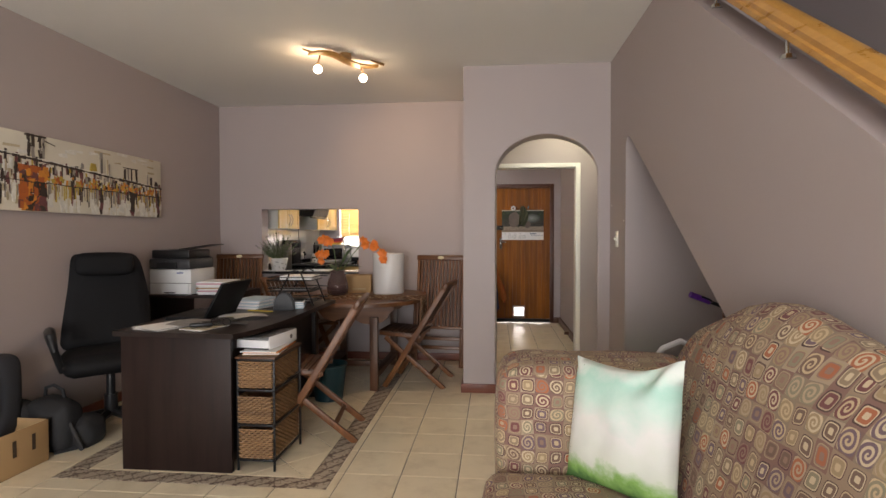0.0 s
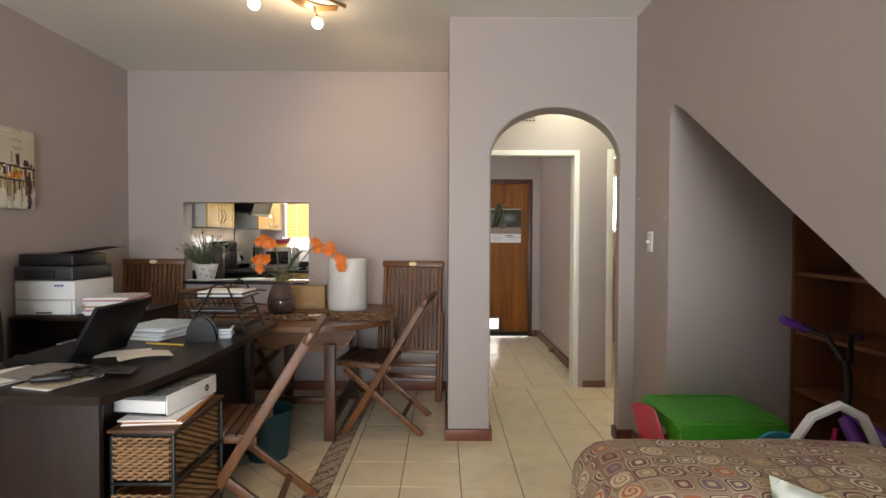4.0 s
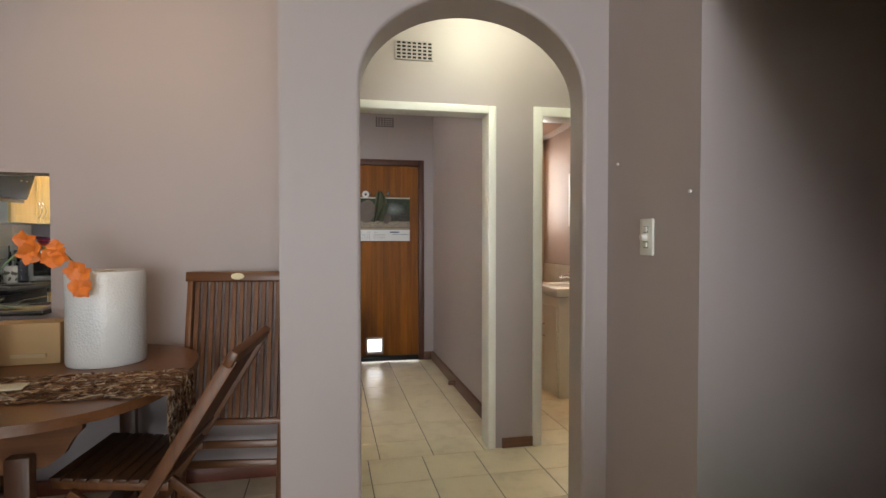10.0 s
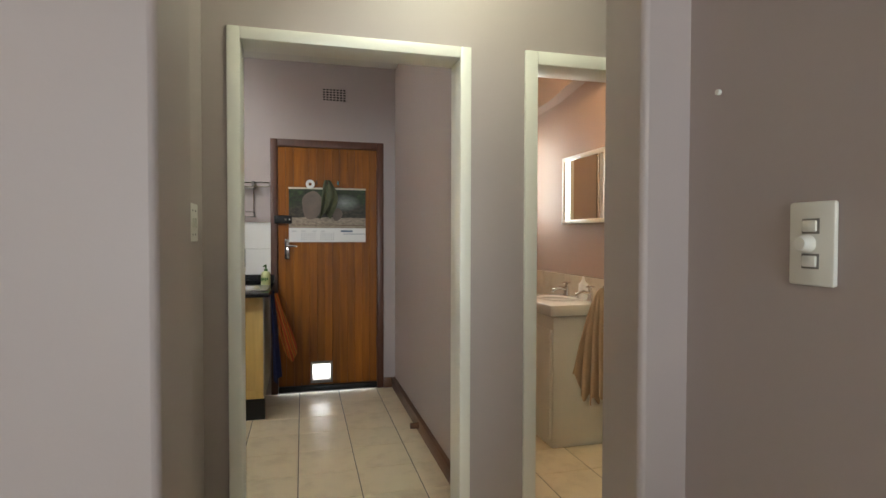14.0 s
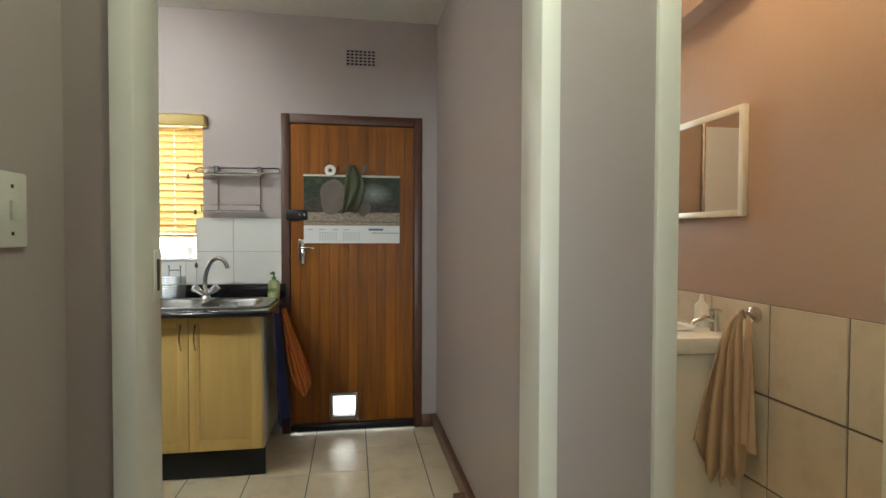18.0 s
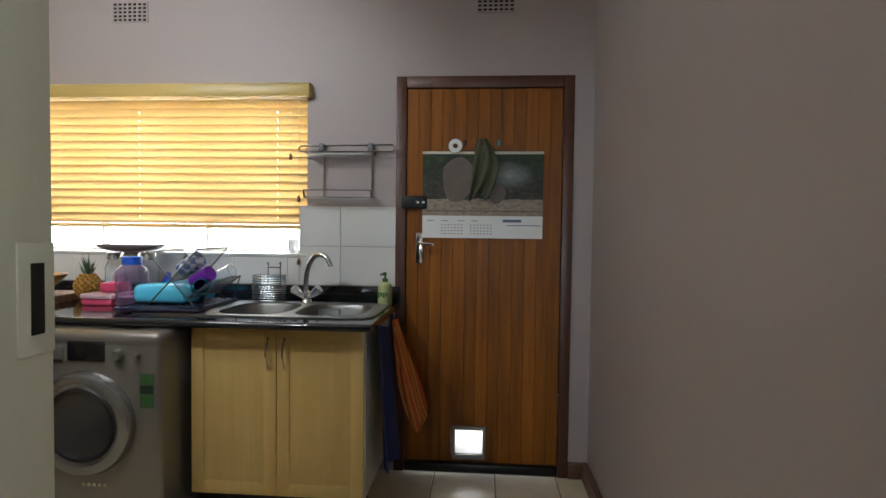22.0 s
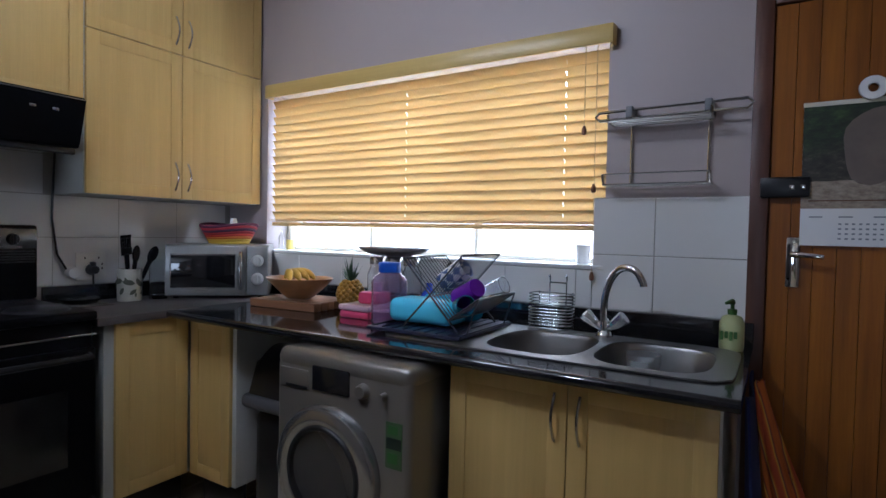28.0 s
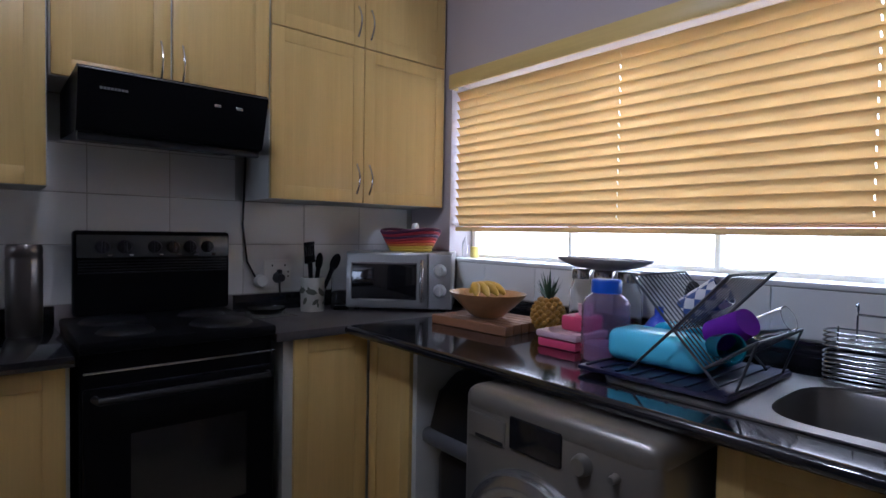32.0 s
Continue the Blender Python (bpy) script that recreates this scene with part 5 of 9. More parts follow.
for lbl, x, y, w, d, rot, mt_ in (("black and yellow leaflet on the desk end", -1.60, 3.42, 0.21, 0.10, 15, plain("dark_leaflet", (0.05, 0.045, 0.04), 0.4, vary=0.6, grain=60, stain=30)), ("printed grey flyer on the desk", -1.83, 3.44, 0.24, 0.17, 70, plain("printed_flyer", (0.26, 0.25, 0.24), 0.5, vary=0.7, grain=70, stain=35)), ("white and orange brochure on the desk", -1.60, 3.70, 0.20, 0.13, 35, plain("white_brochure", (0.70, 0.68, 0.62), 0.4, vary=0.15))):
    bm = B()
    sheet(bm, 8, 4, lambda u, v: Matrix.Translation((x, y, DZ + 0.012)) @ Matrix.Rotation(radians(rot), 4, "Z") @ Vector(((u - 0.5) * w, (v - 0.5) * d, 0.010 * math.sin(u * 3.1))), 0.001)
    loose("leaflet", bm, mt_, 60, lbl, "leaflet")
bm = B()
bx(bm, -0.10, 0.10, -0.004, 0.004, 0.0, 0.008, 0.002, Matrix.Translation((-1.66, 3.98, DZ + 0.002)) @ Matrix.Rotation(radians(-12), 4, "Z"))
loose("ruler", bm, YELLOWP, 30, "yellow plastic ruler lying by the laptop", "ruler")
bm = B()
bx(bm, -0.06, 0.06, -0.025, 0.025, 0.0, 0.018, 0.006, Matrix.Translation((-1.70, 3.30, DZ + 0.014)) @ Matrix.Rotation(radians(25), 4, "Z"))
loose("spectacle_case", bm, BLACK, 30, "black spectacle case on the papers", "case")
gl = thing("spectacles", "dark-framed folded spectacles on the desk papers", "spectacles", (-1.56, 3.34, DZ))
for o in (-0.033, 0.033):
    bm = B()
    tube(bm, [(-1.60 + o + 0.024 * math.cos(k * 0.524), 3.33 + 0.004 * math.sin(k * 0.524), DZ + 0.036 + 0.018 * math.sin(k * 0.524)) for k in range(12)], 0.0022, 6, True)
    part("rim", bm, BLACK, gl)
    bm = B()
    tube(bm, [(-1.60 + o * 1.75, 3.33, DZ + 0.044), (-1.60 + o * 1.5, 3.45, DZ + 0.034)], 0.0022, 6)
    part("temple", bm, BLACK, gl)
# laptop, its lid to the room
MATTE = plain("matte_black_plastic", (0.008, 0.008, 0.009), 0.6, vary=0.2)
MATTE.node_tree.nodes["Principled BSDF"].inputs["Specular IOR Level"].default_value = 0.2
lap = thing("laptop", "open black laptop on the desk, lid turned to the room", "laptop", (-1.86, 3.76, DZ))
box_part("base", lap, MATTE, -2.075, -1.815, 3.55, 3.95, DZ + 0.002, DZ + 0.024, 0.005)
lm = Matrix.Translation((-1.822, 3.75, DZ + 0.020)) @ Matrix.Rotation(radians(29), 4, "Y")
box_part("lid", lap, MATTE, -0.008, 0.008, -0.20, 0.20, 0.0, 0.240, 0.004, lm)
# black half-round desk holder with a pile of cards behind it
idx = thing("card_holder", "half-round glossy black plastic card holder on the desk", "card holder", (-1.525, 4.07, DZ))
GLOSSB = plain("glossy_black_plastic", (0.010, 0.010, 0.012), 0.30, vary=0.1, bump=0.0)
GLOSSB.node_tree.nodes["Principled BSDF"].inputs["Specular IOR Level"].default_value = 0.25
hm_ = Matrix.Translation((-1.525, 4.06, DZ + 0.001)) @ Matrix.Rotation(radians(10), 4, "Z")
dome = [(0.068 * math.cos(a), 0.118 * math.sin(a) ** 0.85) for a in np.linspace(0, math.pi, 19)]
for y in (-0.012, 0.052):
    bm = B()
    prism(bm, dome, "y", y, y + 0.012)
    bmesh.ops.transform(bm, matrix=hm_, verts=bm.verts)
    part("end_plate", bm, GLOSSB, idx, smooth=50)
bm = B()
tube(bm, [hm_ @ Vector((0.069 * math.cos(a), 0.026, 0.119 * math.sin(a) ** 0.85)) for a in np.linspace(0.25, math.pi - 0.25, 15)], 0.008, 8)
part("hoop", bm, GLOSSB, idx)
box_part("trough", idx, GLOSSB, -0.05, 0.05, 0.0, 0.052, 0.0, 0.045, 0.006, hm_)
pad = thing("card_pile", "pile of white cards under a dark cover on the desk", "cards", (-1.50, 4.215, DZ))
for k in range(7):
    m = Matrix.Translation((-1.50 + 0.003 * (k % 3), 4.215 - 0.002 * k, DZ + 0.001 + 0.0085 * k)) @ Matrix.Rotation(radians(14 + 2.5 * (k % 2)), 4, "Z")
    box_part("card" if k < 6 else "cover", pad, GLOSSB if k == 6 else (PAPER if k % 2 else FOLDER), -0.066, 0.066, -0.085, 0.085, 0.0, 0.0075, 0.001, m)
# three-tier wire letter tray
ltr = thing("letter_tray", "black wire three-tier letter tray with papers", "letter tray", (-1.62, 4.5, DZ))
TX0, TX1, TY0, TY1 = -1.73, -1.40, 4.27, 4.53
for k, z in enumerate((DZ + 0.03, DZ + 0.11, DZ + 0.19)):
    bm = B()
    tube(bm, [(TX0, TY0, z + 0.022), (TX1, TY0, z + 0.022), (TX1, TY1, z + 0.022), (TX0, TY1, z + 0.022)], 0.0038, 6, True)
    tr = part("tier", bm, BLACK, ltr)
    bm = B()
    tube(bm, [(TX0, TY0, z), (TX1, TY0, z), (TX1, TY1, z), (TX0, TY1, z)], 0.0035, 6, True)
    for i in range(1, 24):
        x = TX0 + (TX1 - TX0) * i / 24
        cy(bm, (x, TY0, z), (x, TY1, z), 0.0012, n=5)
    for i in range(1, 8):
        y = TY0 + (TY1 - TY0) * i / 8
        cy(bm, (TX0, y, z), (TX1, y, z), 0.0012, n=5)
    part("wire_mesh", bm, BLACK, tr, kind="stuff")
    box_part("front_tab", tr, BLACK, TX1, TX1 + 0.055, TY1 - 0.05, TY1 - 0.035, z + 0.018, z + 0.026, 0.002)
    if k == 2:
        box_part("paper", tr, PAPER, TX0 + 0.08, TX1 - 0.01, TY0 + 0.03, TY1 - 0.02, z + 0.003, z + 0.03, 0.001, label="white papers")
    else:
        box_part("paper", tr, plain("grey_papers", (0.30, 0.30, 0.30), 0.8), TX0 + 0.03, TX1 - 0.05, TY0 + 0.06, TY1 - 0.03, z + 0.003, z + 0.009, 0.001, label="grey papers")
for y in (TY0 - 0.006, TY1 + 0.006):
    bm = B()
    xa = TX1 - 0.115
    tube(bm, [(xa - 0.175, y, DZ + 0.006), (xa - 0.06, y, DZ + 0.21), (xa - 0.045, y, DZ + 0.245), (xa - 0.015, y, DZ + 0.262), (xa + 0.015, y, DZ + 0.262), (xa + 0.04, y, DZ + 0.245), (xa + 0.055, y, DZ + 0.21), (xa + 0.135, y, DZ + 0.006)], 0.0055, 8)
    part("side_frame", bm, BLACK, ltr)

# printer stand, printer and paper pile by the wall
ps = thing("printer_stand", "low black open printer stand", "stand", (-2.66, 5.0, 0))
for z in (0.30, 0.57, 0.783):
    box_part("shelf", ps, DARKOAK, -2.99, -2.30, 4.72, 5.42, z, z + 0.022, 0.002)
for x in (-2.99, -2.32):
    box_part("side", ps, DARKOAK, x, x + 0.02, 4.72, 5.42, 0.0, 0.783, 0.002)
DGREY = plain("dark_grey_plastic", (0.03, 0.03, 0.034), 0.4)
prn = thing("printer", "white and dark grey laser printer with a scanner lid", "printer", (-2.78, 5.05, 0.806))
bm = B()
bx(bm, -3.0, -2.625, 4.78, 5.18, 0.806, 1.020, 0.012)
part("body", bm, PRINTW, prn)
box_part("tray", prn, PRINTW, -2.985, -2.640, 4.768, 4.79, 0.812, 0.898, 0.004)
box_part("seam", prn, DGREY, -2.999, -2.626, 4.7785, 4.79, 0.900, 0.904, 0.001)
box_part("tray_grip", prn, DGREY, -2.86, -2.76, 4.765, 4.775, 0.818, 0.828, 0.002)
box_part("scanner", prn, DGREY, -2.995, -2.63, 4.77, 5.17, 1.022, 1.110, 0.012)
box_part("feeder", prn, BLACK, -2.99, -2.65, 4.80, 5.15, 1.111, 1.186, 0.014)
bm = B()
bx(bm, -0.15, 0.15, -0.11, 0.11, 0.0, 0.008, 0.003, Matrix.Translation((-2.66, 5.02, 1.205)) @ Matrix.Rotation(radians(-8), 4, "Y"))
part("paper_tray", bm, BLACK, prn)
box_part("control_panel", prn, BLACK, -2.92, -2.74, 4.755, 4.775, 1.03, 1.085, 0.006)
for k in range(3):
    box_part("badge", prn, plain("blue_badge", (0.03, 0.08, 0.30), 0.4), -2.75 + k * 0.02, -2.734 + k * 0.02, 4.7775, 4.781, 0.985, 0.996, 0.0)
sheaf("paper_stack", "thick pile of papers and folders beside the printer", -2.46, 4.95, 0.806, 0.26, 0.32, 9, 8, [PAPER, PAPER, PINKPAP, PAPER, CARD], 0.012, 12)
sheaf("paper_stack", "papers lying on the printer stand shelf", -2.62, 4.92, 0.592, 0.21, 0.30, 4, 85, PAPER, 0.008, 14)

# ---- office chair ----
och = thing("office_chair", "black leather high-back office chair on castors", "office chair")
part("seat", soft_box(-0.26, 0.26, -0.26, 0.26, 0.42, 0.54, 0.055, 0.02, 10, 7), LEATHER, och, smooth=80)
bm = soft_box(-0.27, 0.27, -0.055, 0.055, 0.0, 0.66, 0.05, 0.02, 12, 8)
for v in bm.verts:
    v.co.x *= 1.0 - 0.22 * max(0.0, (v.co.z - 0.3) / 0.36) ** 2
    v.co.y += 0.05 * math.sin(v.co.z * 4.2)
bmesh.ops.transform(bm, matrix=Matrix.Translation((0, 0.24, 0.52)) @ Matrix.Rotation(radians(-9), 4, "X"), verts=bm.verts)
bk = part("backrest", bm, LEATHER, och, smooth=80)
bm = soft_box(-0.17, 0.17, -0.03, 0.03, 0.0, 0.15, 0.03, 0.012, 8, 9)
bmesh.ops.transform(bm, matrix=Matrix.Translation((0, 0.262, 1.03)) @ Matrix.Rotation(radians(-9), 4, "X"), verts=bm.verts)
part("headrest", bm, LEATHER, bk, smooth=80)
for s in (-1, 1):
    bm = B()
    tube(bm, [(s * 0.27, 0.22, 0.47), (s * 0.33, 0.20, 0.55), (s * 0.335, 0.14, 0.67), (s * 0.33, -0.02, 0.695), (s * 0.325, -0.16, 0.68), (s * 0.31, -0.20, 0.60), (s * 0.27, -0.12, 0.45)], [0.018, 0.022, 0.028, 0.032, 0.03, 0.022, 0.018], 10)
    part("armrest", bm, BLACK, och)
bm = B()
cy(bm, (0, 0, 0.10), (0, 0, 0.42), 0.028, n=16)
cy(bm, (0, 0, 0.10), (0, 0, 0.24), 0.042, n=16)
part("gas_lift", bm, BLACK, och)
for k in range(5):
    a = 2 * math.pi * k / 5 + 0.3
    bm = B()
    tube(bm, [(0.03 * math.cos(a), 0.03 * math.sin(a), 0.115), (0.30 * math.cos(a), 0.30 * math.sin(a), 0.075)], [0.028, 0.018], 8)
    leg = part("star_leg", bm, BLACK, och)
    bm = B()
    p = Vector((0.30 * math.cos(a), 0.30 * math.sin(a), 0.028))
    side = Vector((-math.sin(a), math.cos(a), 0))
    for o in (-0.018, 0.018):
        cy(bm, p + side * (o - 0.008), p + side * (o + 0.008), 0.028, n=16)
    part("castor", bm, BLACK, leg)
och.matrix_basis = Matrix.Translation((-2.65, 3.83, 0)) @ Matrix.Rotation(radians(42), 4, "Z")

# ---- bags and carton by the wall ----
bag = thing("shoulder_bag", "black fabric laptop bag slumped on the floor", "bag", (-2.72, 3.6, 0))
bm = soft_box(-2.93, -2.62, 3.38, 3.58, 0.0, 0.29, 0.06, 0.02, 12, 11)
for v in bm.verts:
    v.co += 0.035 * v.co.z / 0.29 * Vector(noise.noise_vector(v.co * 7.0)) * Vector((1, 1, 1)).length * 0.6
part("body", bm, plain("black_nylon", (0.012, 0.012, 0.014), 0.75, vary=0.3, grain=220, bump=0.3), bag, smooth=80)
BLACKN = bpy.data.materials["black_nylon"]
bm = B()
tube(bm, [(-2.84, 3.50, 0.28), (-2.82, 3.49, 0.37), (-2.76, 3.48, 0.39), (-2.71, 3.49, 0.36), (-2.70, 3.50, 0.28)], 0.010, 8)
part("handle", bm, BLACKN, bag)
part("pocket", soft_box(-2.70, -2.54, 3.46, 3.66, 0.0, 0.17, 0.05, 0.02, 10, 17), BLACKN, bag, smooth=80)
bm = B()
tube(bm, [(-2.65, 3.44, 0.22), (-2.58, 3.42, 0.12), (-2.54, 3.43, 0.02), (-2.58, 3.50, 0.012), (-2.68, 3.38, 0.012)], 0.014, 6)
part("strap", bm, BLACKN, bag)
pack = thing("backpack", "grey and black backpack against the wall", "backpack", (-2.9, 3.25, 0))
part("body", soft_box(-3.0, -2.86, 3.20, 3.38, 0.14, 0.60, 0.05, 0.02, 8, 12), plain("grey_nylon", (0.022, 0.024, 0.030), 0.8, vary=0.3, grain=220, bump=0.3), pack, smooth=80)
part("lower_pocket", soft_box(-3.0, -2.84, 3.335, 3.47, 0.0, 0.30, 0.05, 0.02, 8, 13), BLACKN, pack, smooth=80)
bm = B()
tube(bm, [(-2.88, 3.20, 0.58), (-2.86, 3.19, 0.45), (-2.87, 3.21, 0.28)], 0.014, 6)
part("strap", bm, BLACKN, pack)
ctn = thing("carton", "open brown cardboard carton with papers in it", "box", (-2.84, 3.05, 0))
cm2 = Matrix.Translation((-2.83, 3.10, 0)) @ Matrix.Rotation(radians(-2), 4, "Z")
for a in ((-0.17, 0.17, -0.22, 0.22, 0.0, 0.006), (-0.17, -0.164, -0.22, 0.22, 0.0, 0.24), (0.164, 0.17, -0.22, 0.22, 0.0, 0.24), (-0.164, 0.164, -0.22, -0.214, 0.0, 0.24), (-0.164, 0.164, 0.214, 0.22, 0.0, 0.24)):
    box_part("panel", ctn, CARD, *a, 0.001, cm2)
for y in (-0.12, -0.01, 0.11):
    box_part("hand_slot", ctn, plain("slot_dark", (0.05, 0.03, 0.015), 0.9), 0.169, 0.172, y, y + 0.022, 0.10, 0.19, 0.0, cm2)
box_part("envelope", ctn, PAPER, -0.10, -0.09, -0.16, 0.10, 0.02, 0.36, 0.001, cm2, label="white envelopes in the carton")

# ---- wicker drawer tower ----
WICKER = wood("wicker", (0.12, 0.058, 0.022), (0.36, 0.205, 0.09), "x", 0.6, 2.0)
wk = thing("wicker_drawers", "tower of three woven wicker drawers in a dark frame", "drawers", (-1.42, 3.48, 0))
BX0, BX1, BY0, BY1 = -1.485, -1.265, 3.27, 3.68
for x in (BX0, BX1 - 0.012):
    for y in (BY0, BY1 - 0.012):
        box_part("post", wk, BLACK, x, x + 0.012, y, y + 0.012, 0.0, 0.625, 0.002)
for z in (0.06, 0.255, 0.45, 0.62):
    bm = B()
    for b in ((BX0, BX1, BY0, BY0 + 0.012), (BX0, BX1, BY1 - 0.012, BY1), (BX0, BX0 + 0.012, BY0, BY1), (BX1 - 0.012, BX1, BY0, BY1)):
        bx(bm, *b, z - 0.006, z + 0.006, 0.002)
    part("rail", bm, BLACK, wk)
box_part("top_board", wk, TEAKD, BX0 - 0.006, BX1 + 0.006, BY0 - 0.006, BY1 + 0.006, 0.626, 0.638, 0.003)


def weave(x0, x1, y0, y1, z0, z1):
    """A basket wall of woven strands over uprights, all four sides."""
    bm = B()
    rows = 14
    for r in range(rows):
        z = z0 + (z1 - z0) * (r + 0.5) / rows
        pts = []
        for (ax, ay), (cx_, cy_), n in (((x0, y0), (x1, y0), 22), ((x1, y0), (x1, y1), 36), ((x1, y1), (x0, y1), 22), ((x0, y1), (x0, y0), 36)):
            dx, dy = cx_ - ax, cy_ - ay
            ln = math.hypot(dx, dy)
            for k in range(n):
                s = k / n
                o = 0.0042 * (1 if (k // 2 + r) % 2 else -1)
                pts.append((ax + dx * s + o * dy / ln, ay + dy * s - o * dx / ln, z))
        tube(bm, pts, (z1 - z0) / rows * 0.46, 6, True)
    return bm


for z0, z1, out in ((0.07, 0.235, 0.0), (0.27, 0.42, 0.012), (0.465, 0.612, 0.004)):
    b = part("basket", weave(BX0 + 0.016, BX1 - 0.016, BY0 + 0.004 - out, BY1 - 0.018 - out, z0, z1), WICKER, wk, smooth=60, kind="stuff")
    box_part("liner", b, SHELFW, BX0 + 0.024, BX1 - 0.024, BY0 + 0.014 - out, BY1 - 0.03 - out, z0, z1 - 0.03, 0.0)
sheaf("paper_stack", "orange folder and papers on the wicker drawers", -1.375, 3.47, 0.638, 0.20, 0.33, 4, 4, [CARD, PAPER, plain("orange_folder", (0.55, 0.18, 0.03), 0.6), PAPER], 0.006, 21, 5)
lv = thing("lever_arch_file", "white-spined black marbled lever arch file lying flat", "file", (-1.38, 3.5, 0.665))
fm = Matrix.Translation((-1.40, 3.50, 0.665)) @ Matrix.Rotation(radians(-8), 4, "Z")
MARB, mt2, mb2 = shader("marbled_board")
mt2.links.new(ramp(mt2, noise_of(mt2, coords(mt2), 75, 3, 0.7), [(0.42, (0.012, 0.012, 0.013)), (0.52, (0.06, 0.06, 0.06)), (0.62, (0.32, 0.31, 0.30))]), mb2.inputs["Base Color"])
mb2.inputs["Roughness"].default_value = 0.45
box_part("cover", lv, MARB, -0.24, 0.0, -0.155, 0.155, -0.004, 0.0, 0.001, fm @ Matrix.Translation((0.10, 0, 0.074)) @ Matrix.Rotation(radians(-4.6), 4, "Y"))
box_part("cover", lv, BLACK, -0.14, 0.10, -0.155, 0.155, 0.0, 0.004, 0.001, fm)
sp_ = box_part("spine", lv, PAPER, 0.10, 0.104, -0.155, 0.155, 0.0, 0.070, 0.001, fm, label="white paper spine")
bm = B()
lathe(bm, [(0.006, 0.0), (0.013, 0.0), (0.013, 0.003), (0.006, 0.003)], 18, fm @ Matrix.Translation((0.104, 0.085, 0.035)) @ Matrix.Rotation(radians(90), 4, "Y"))
part("finger_ring", bm, STEEL, sp_)
box_part("page_block", lv, PAPER, -0.135, 0.095, -0.152, 0.15, 0.005, 0.049, 0.001, fm)

# ---- teak folding table ----
tbl = thing("dining_table", "round-cornered teak dining table on trestle legs", "table", (-1.32, 5.32, 0))
TZ = 0.75
bm = B()
cxt, cyt, hx, hy = -1.325, 5.335, 0.625, 0.625
pl = []
for k in range(64):
    a = 2 * math.pi * k / 64
    ca, sa = math.cos(a), math.sin(a)
    p = (abs(ca) ** 2.7 + abs(sa) ** 2.7) ** (-1 / 2.7)
    pl.append((cxt + hx * p * ca, cyt + hy * p * sa))
prism(bm, pl, "z", TZ - 0.032, TZ)
bmesh.ops.bevel(bm, geom=[e for e in bm.edges if abs(e.verts[0].co.z - e.verts[1].co.z) < 1e-4 and len(e.link_faces) == 2], offset=0.006, segments=2, affect="EDGES")
part("tabletop", bm, TEAK_X, tbl)
for y in (4.90, 5.74):
    bm = B()
    prism(bm, [(-1.62, TZ - 0.034), (-1.62, 0.69), (-1.55, 0.66), (-1.50, 0.60), (-1.42, 0.575), (-1.36, 0.60), (-1.30, 0.62), (-1.24, 0.60), (-1.18, 0.565), (-1.10, 0.555), (-1.00, 0.575), (-0.955, 0.61), (-0.93, 0.655), (-0.905, 0.68), (-0.905, TZ - 0.034)], "y", y - 0.014, y + 0.014)
    part("apron", bm, TEAK_X, tbl)
for x in (-1.065, -1.585):
    for y in (4.865, 5.775):
        box_part("leg", tbl, TEAKD, x - 0.035, x + 0.035, y - 0.022, y + 0.022, 0.0, 0.62, 0.006)
for x in (-1.065, -1.585):
    box_part("foot_rail", tbl, TEAKD, x - 0.03, x + 0.03, 4.887, 5.753, 0.10, 0.15, 0.005)
box_part("stretcher", tbl, TEAKD, -1.555, -1.095, 5.29, 5.33, 0.10, 0.15, 0.005)

# crocheted leaf runner
RUN = plain("brown_crochet", (0.30, 0.17, 0.095), 0.9, vary=0.5, grain=120, stain=40, bump=0.2)
isl, rb = RUN.node_tree.nodes.new("ShaderNodeNewGeometry"), RUN.node_tree.nodes["Principled BSDF"]
RUN.node_tree.links.new(ramp(RUN.node_tree, isl.outputs["Random Per Island"], [(0.0, (0.10, 0.045, 0.022)), (0.45, (0.26, 0.13, 0.065)), (0.75, (0.42, 0.27, 0.15)), (0.95, (0.62, 0.52, 0.40))]), rb.inputs["Base Color"])
run = thing("table_runner", "brown crocheted leaf table runner hanging over the table end", "runner", (-1.2, 5.1, TZ))
r = random.Random(5)
lace = {"laid_part": B(), "hanging_end": B()}
for k in range(2100):
    u = r.random()
    s = r.uniform(0.0, 1.28)
    y = 4.95 + 0.36 * u
    if s < 1.0:
        p, nrm_ = Vector((-1.72 + s * 1.035, y, TZ + 0.004 + 0.005 * r.random())), Vector((0, 0, 1))
    else:
        p, nrm_ = Vector((-0.688 + 0.012 * r.random(), y + 0.02, TZ - (s - 1.0) * 0.62 * (0.8 + 0.4 * math.sin(y * 40) ** 2))), Vector((1, 0, 0))
    a = r.uniform(0, 6.28)
    ln, wd = r.uniform(0.016, 0.032), r.uniform(0.004, 0.009)
    t1 = nrm_.orthogonal().normalized()
    t2 = nrm_.cross(t1)
    d1 = math.cos(a) * t1 + math.sin(a) * t2
    d2 = nrm_.cross(d1)
    lift = nrm_ * 0.004
    bm = lace["laid_part" if s < 1.0 else "hanging_end"]
    q = [bm.verts.new(p - d1 * ln), bm.verts.new(p + d2 * wd + lift), bm.verts.new(p + d1 * ln), bm.verts.new(p - d2 * wd + lift)]
    bm.faces.new(q)
for nm, bm in lace.items():
    part(nm, bm, RUN, run, smooth=0, kind="stuff")
nt = B()
bx(nt, -0.045, 0.045, -0.04, 0.04, 0.0, 0.006, 0.002, Matrix.Translation((-1.22, 5.13, TZ + 0.012)) @ Matrix.Rotation(radians(8), 4, "Z"))
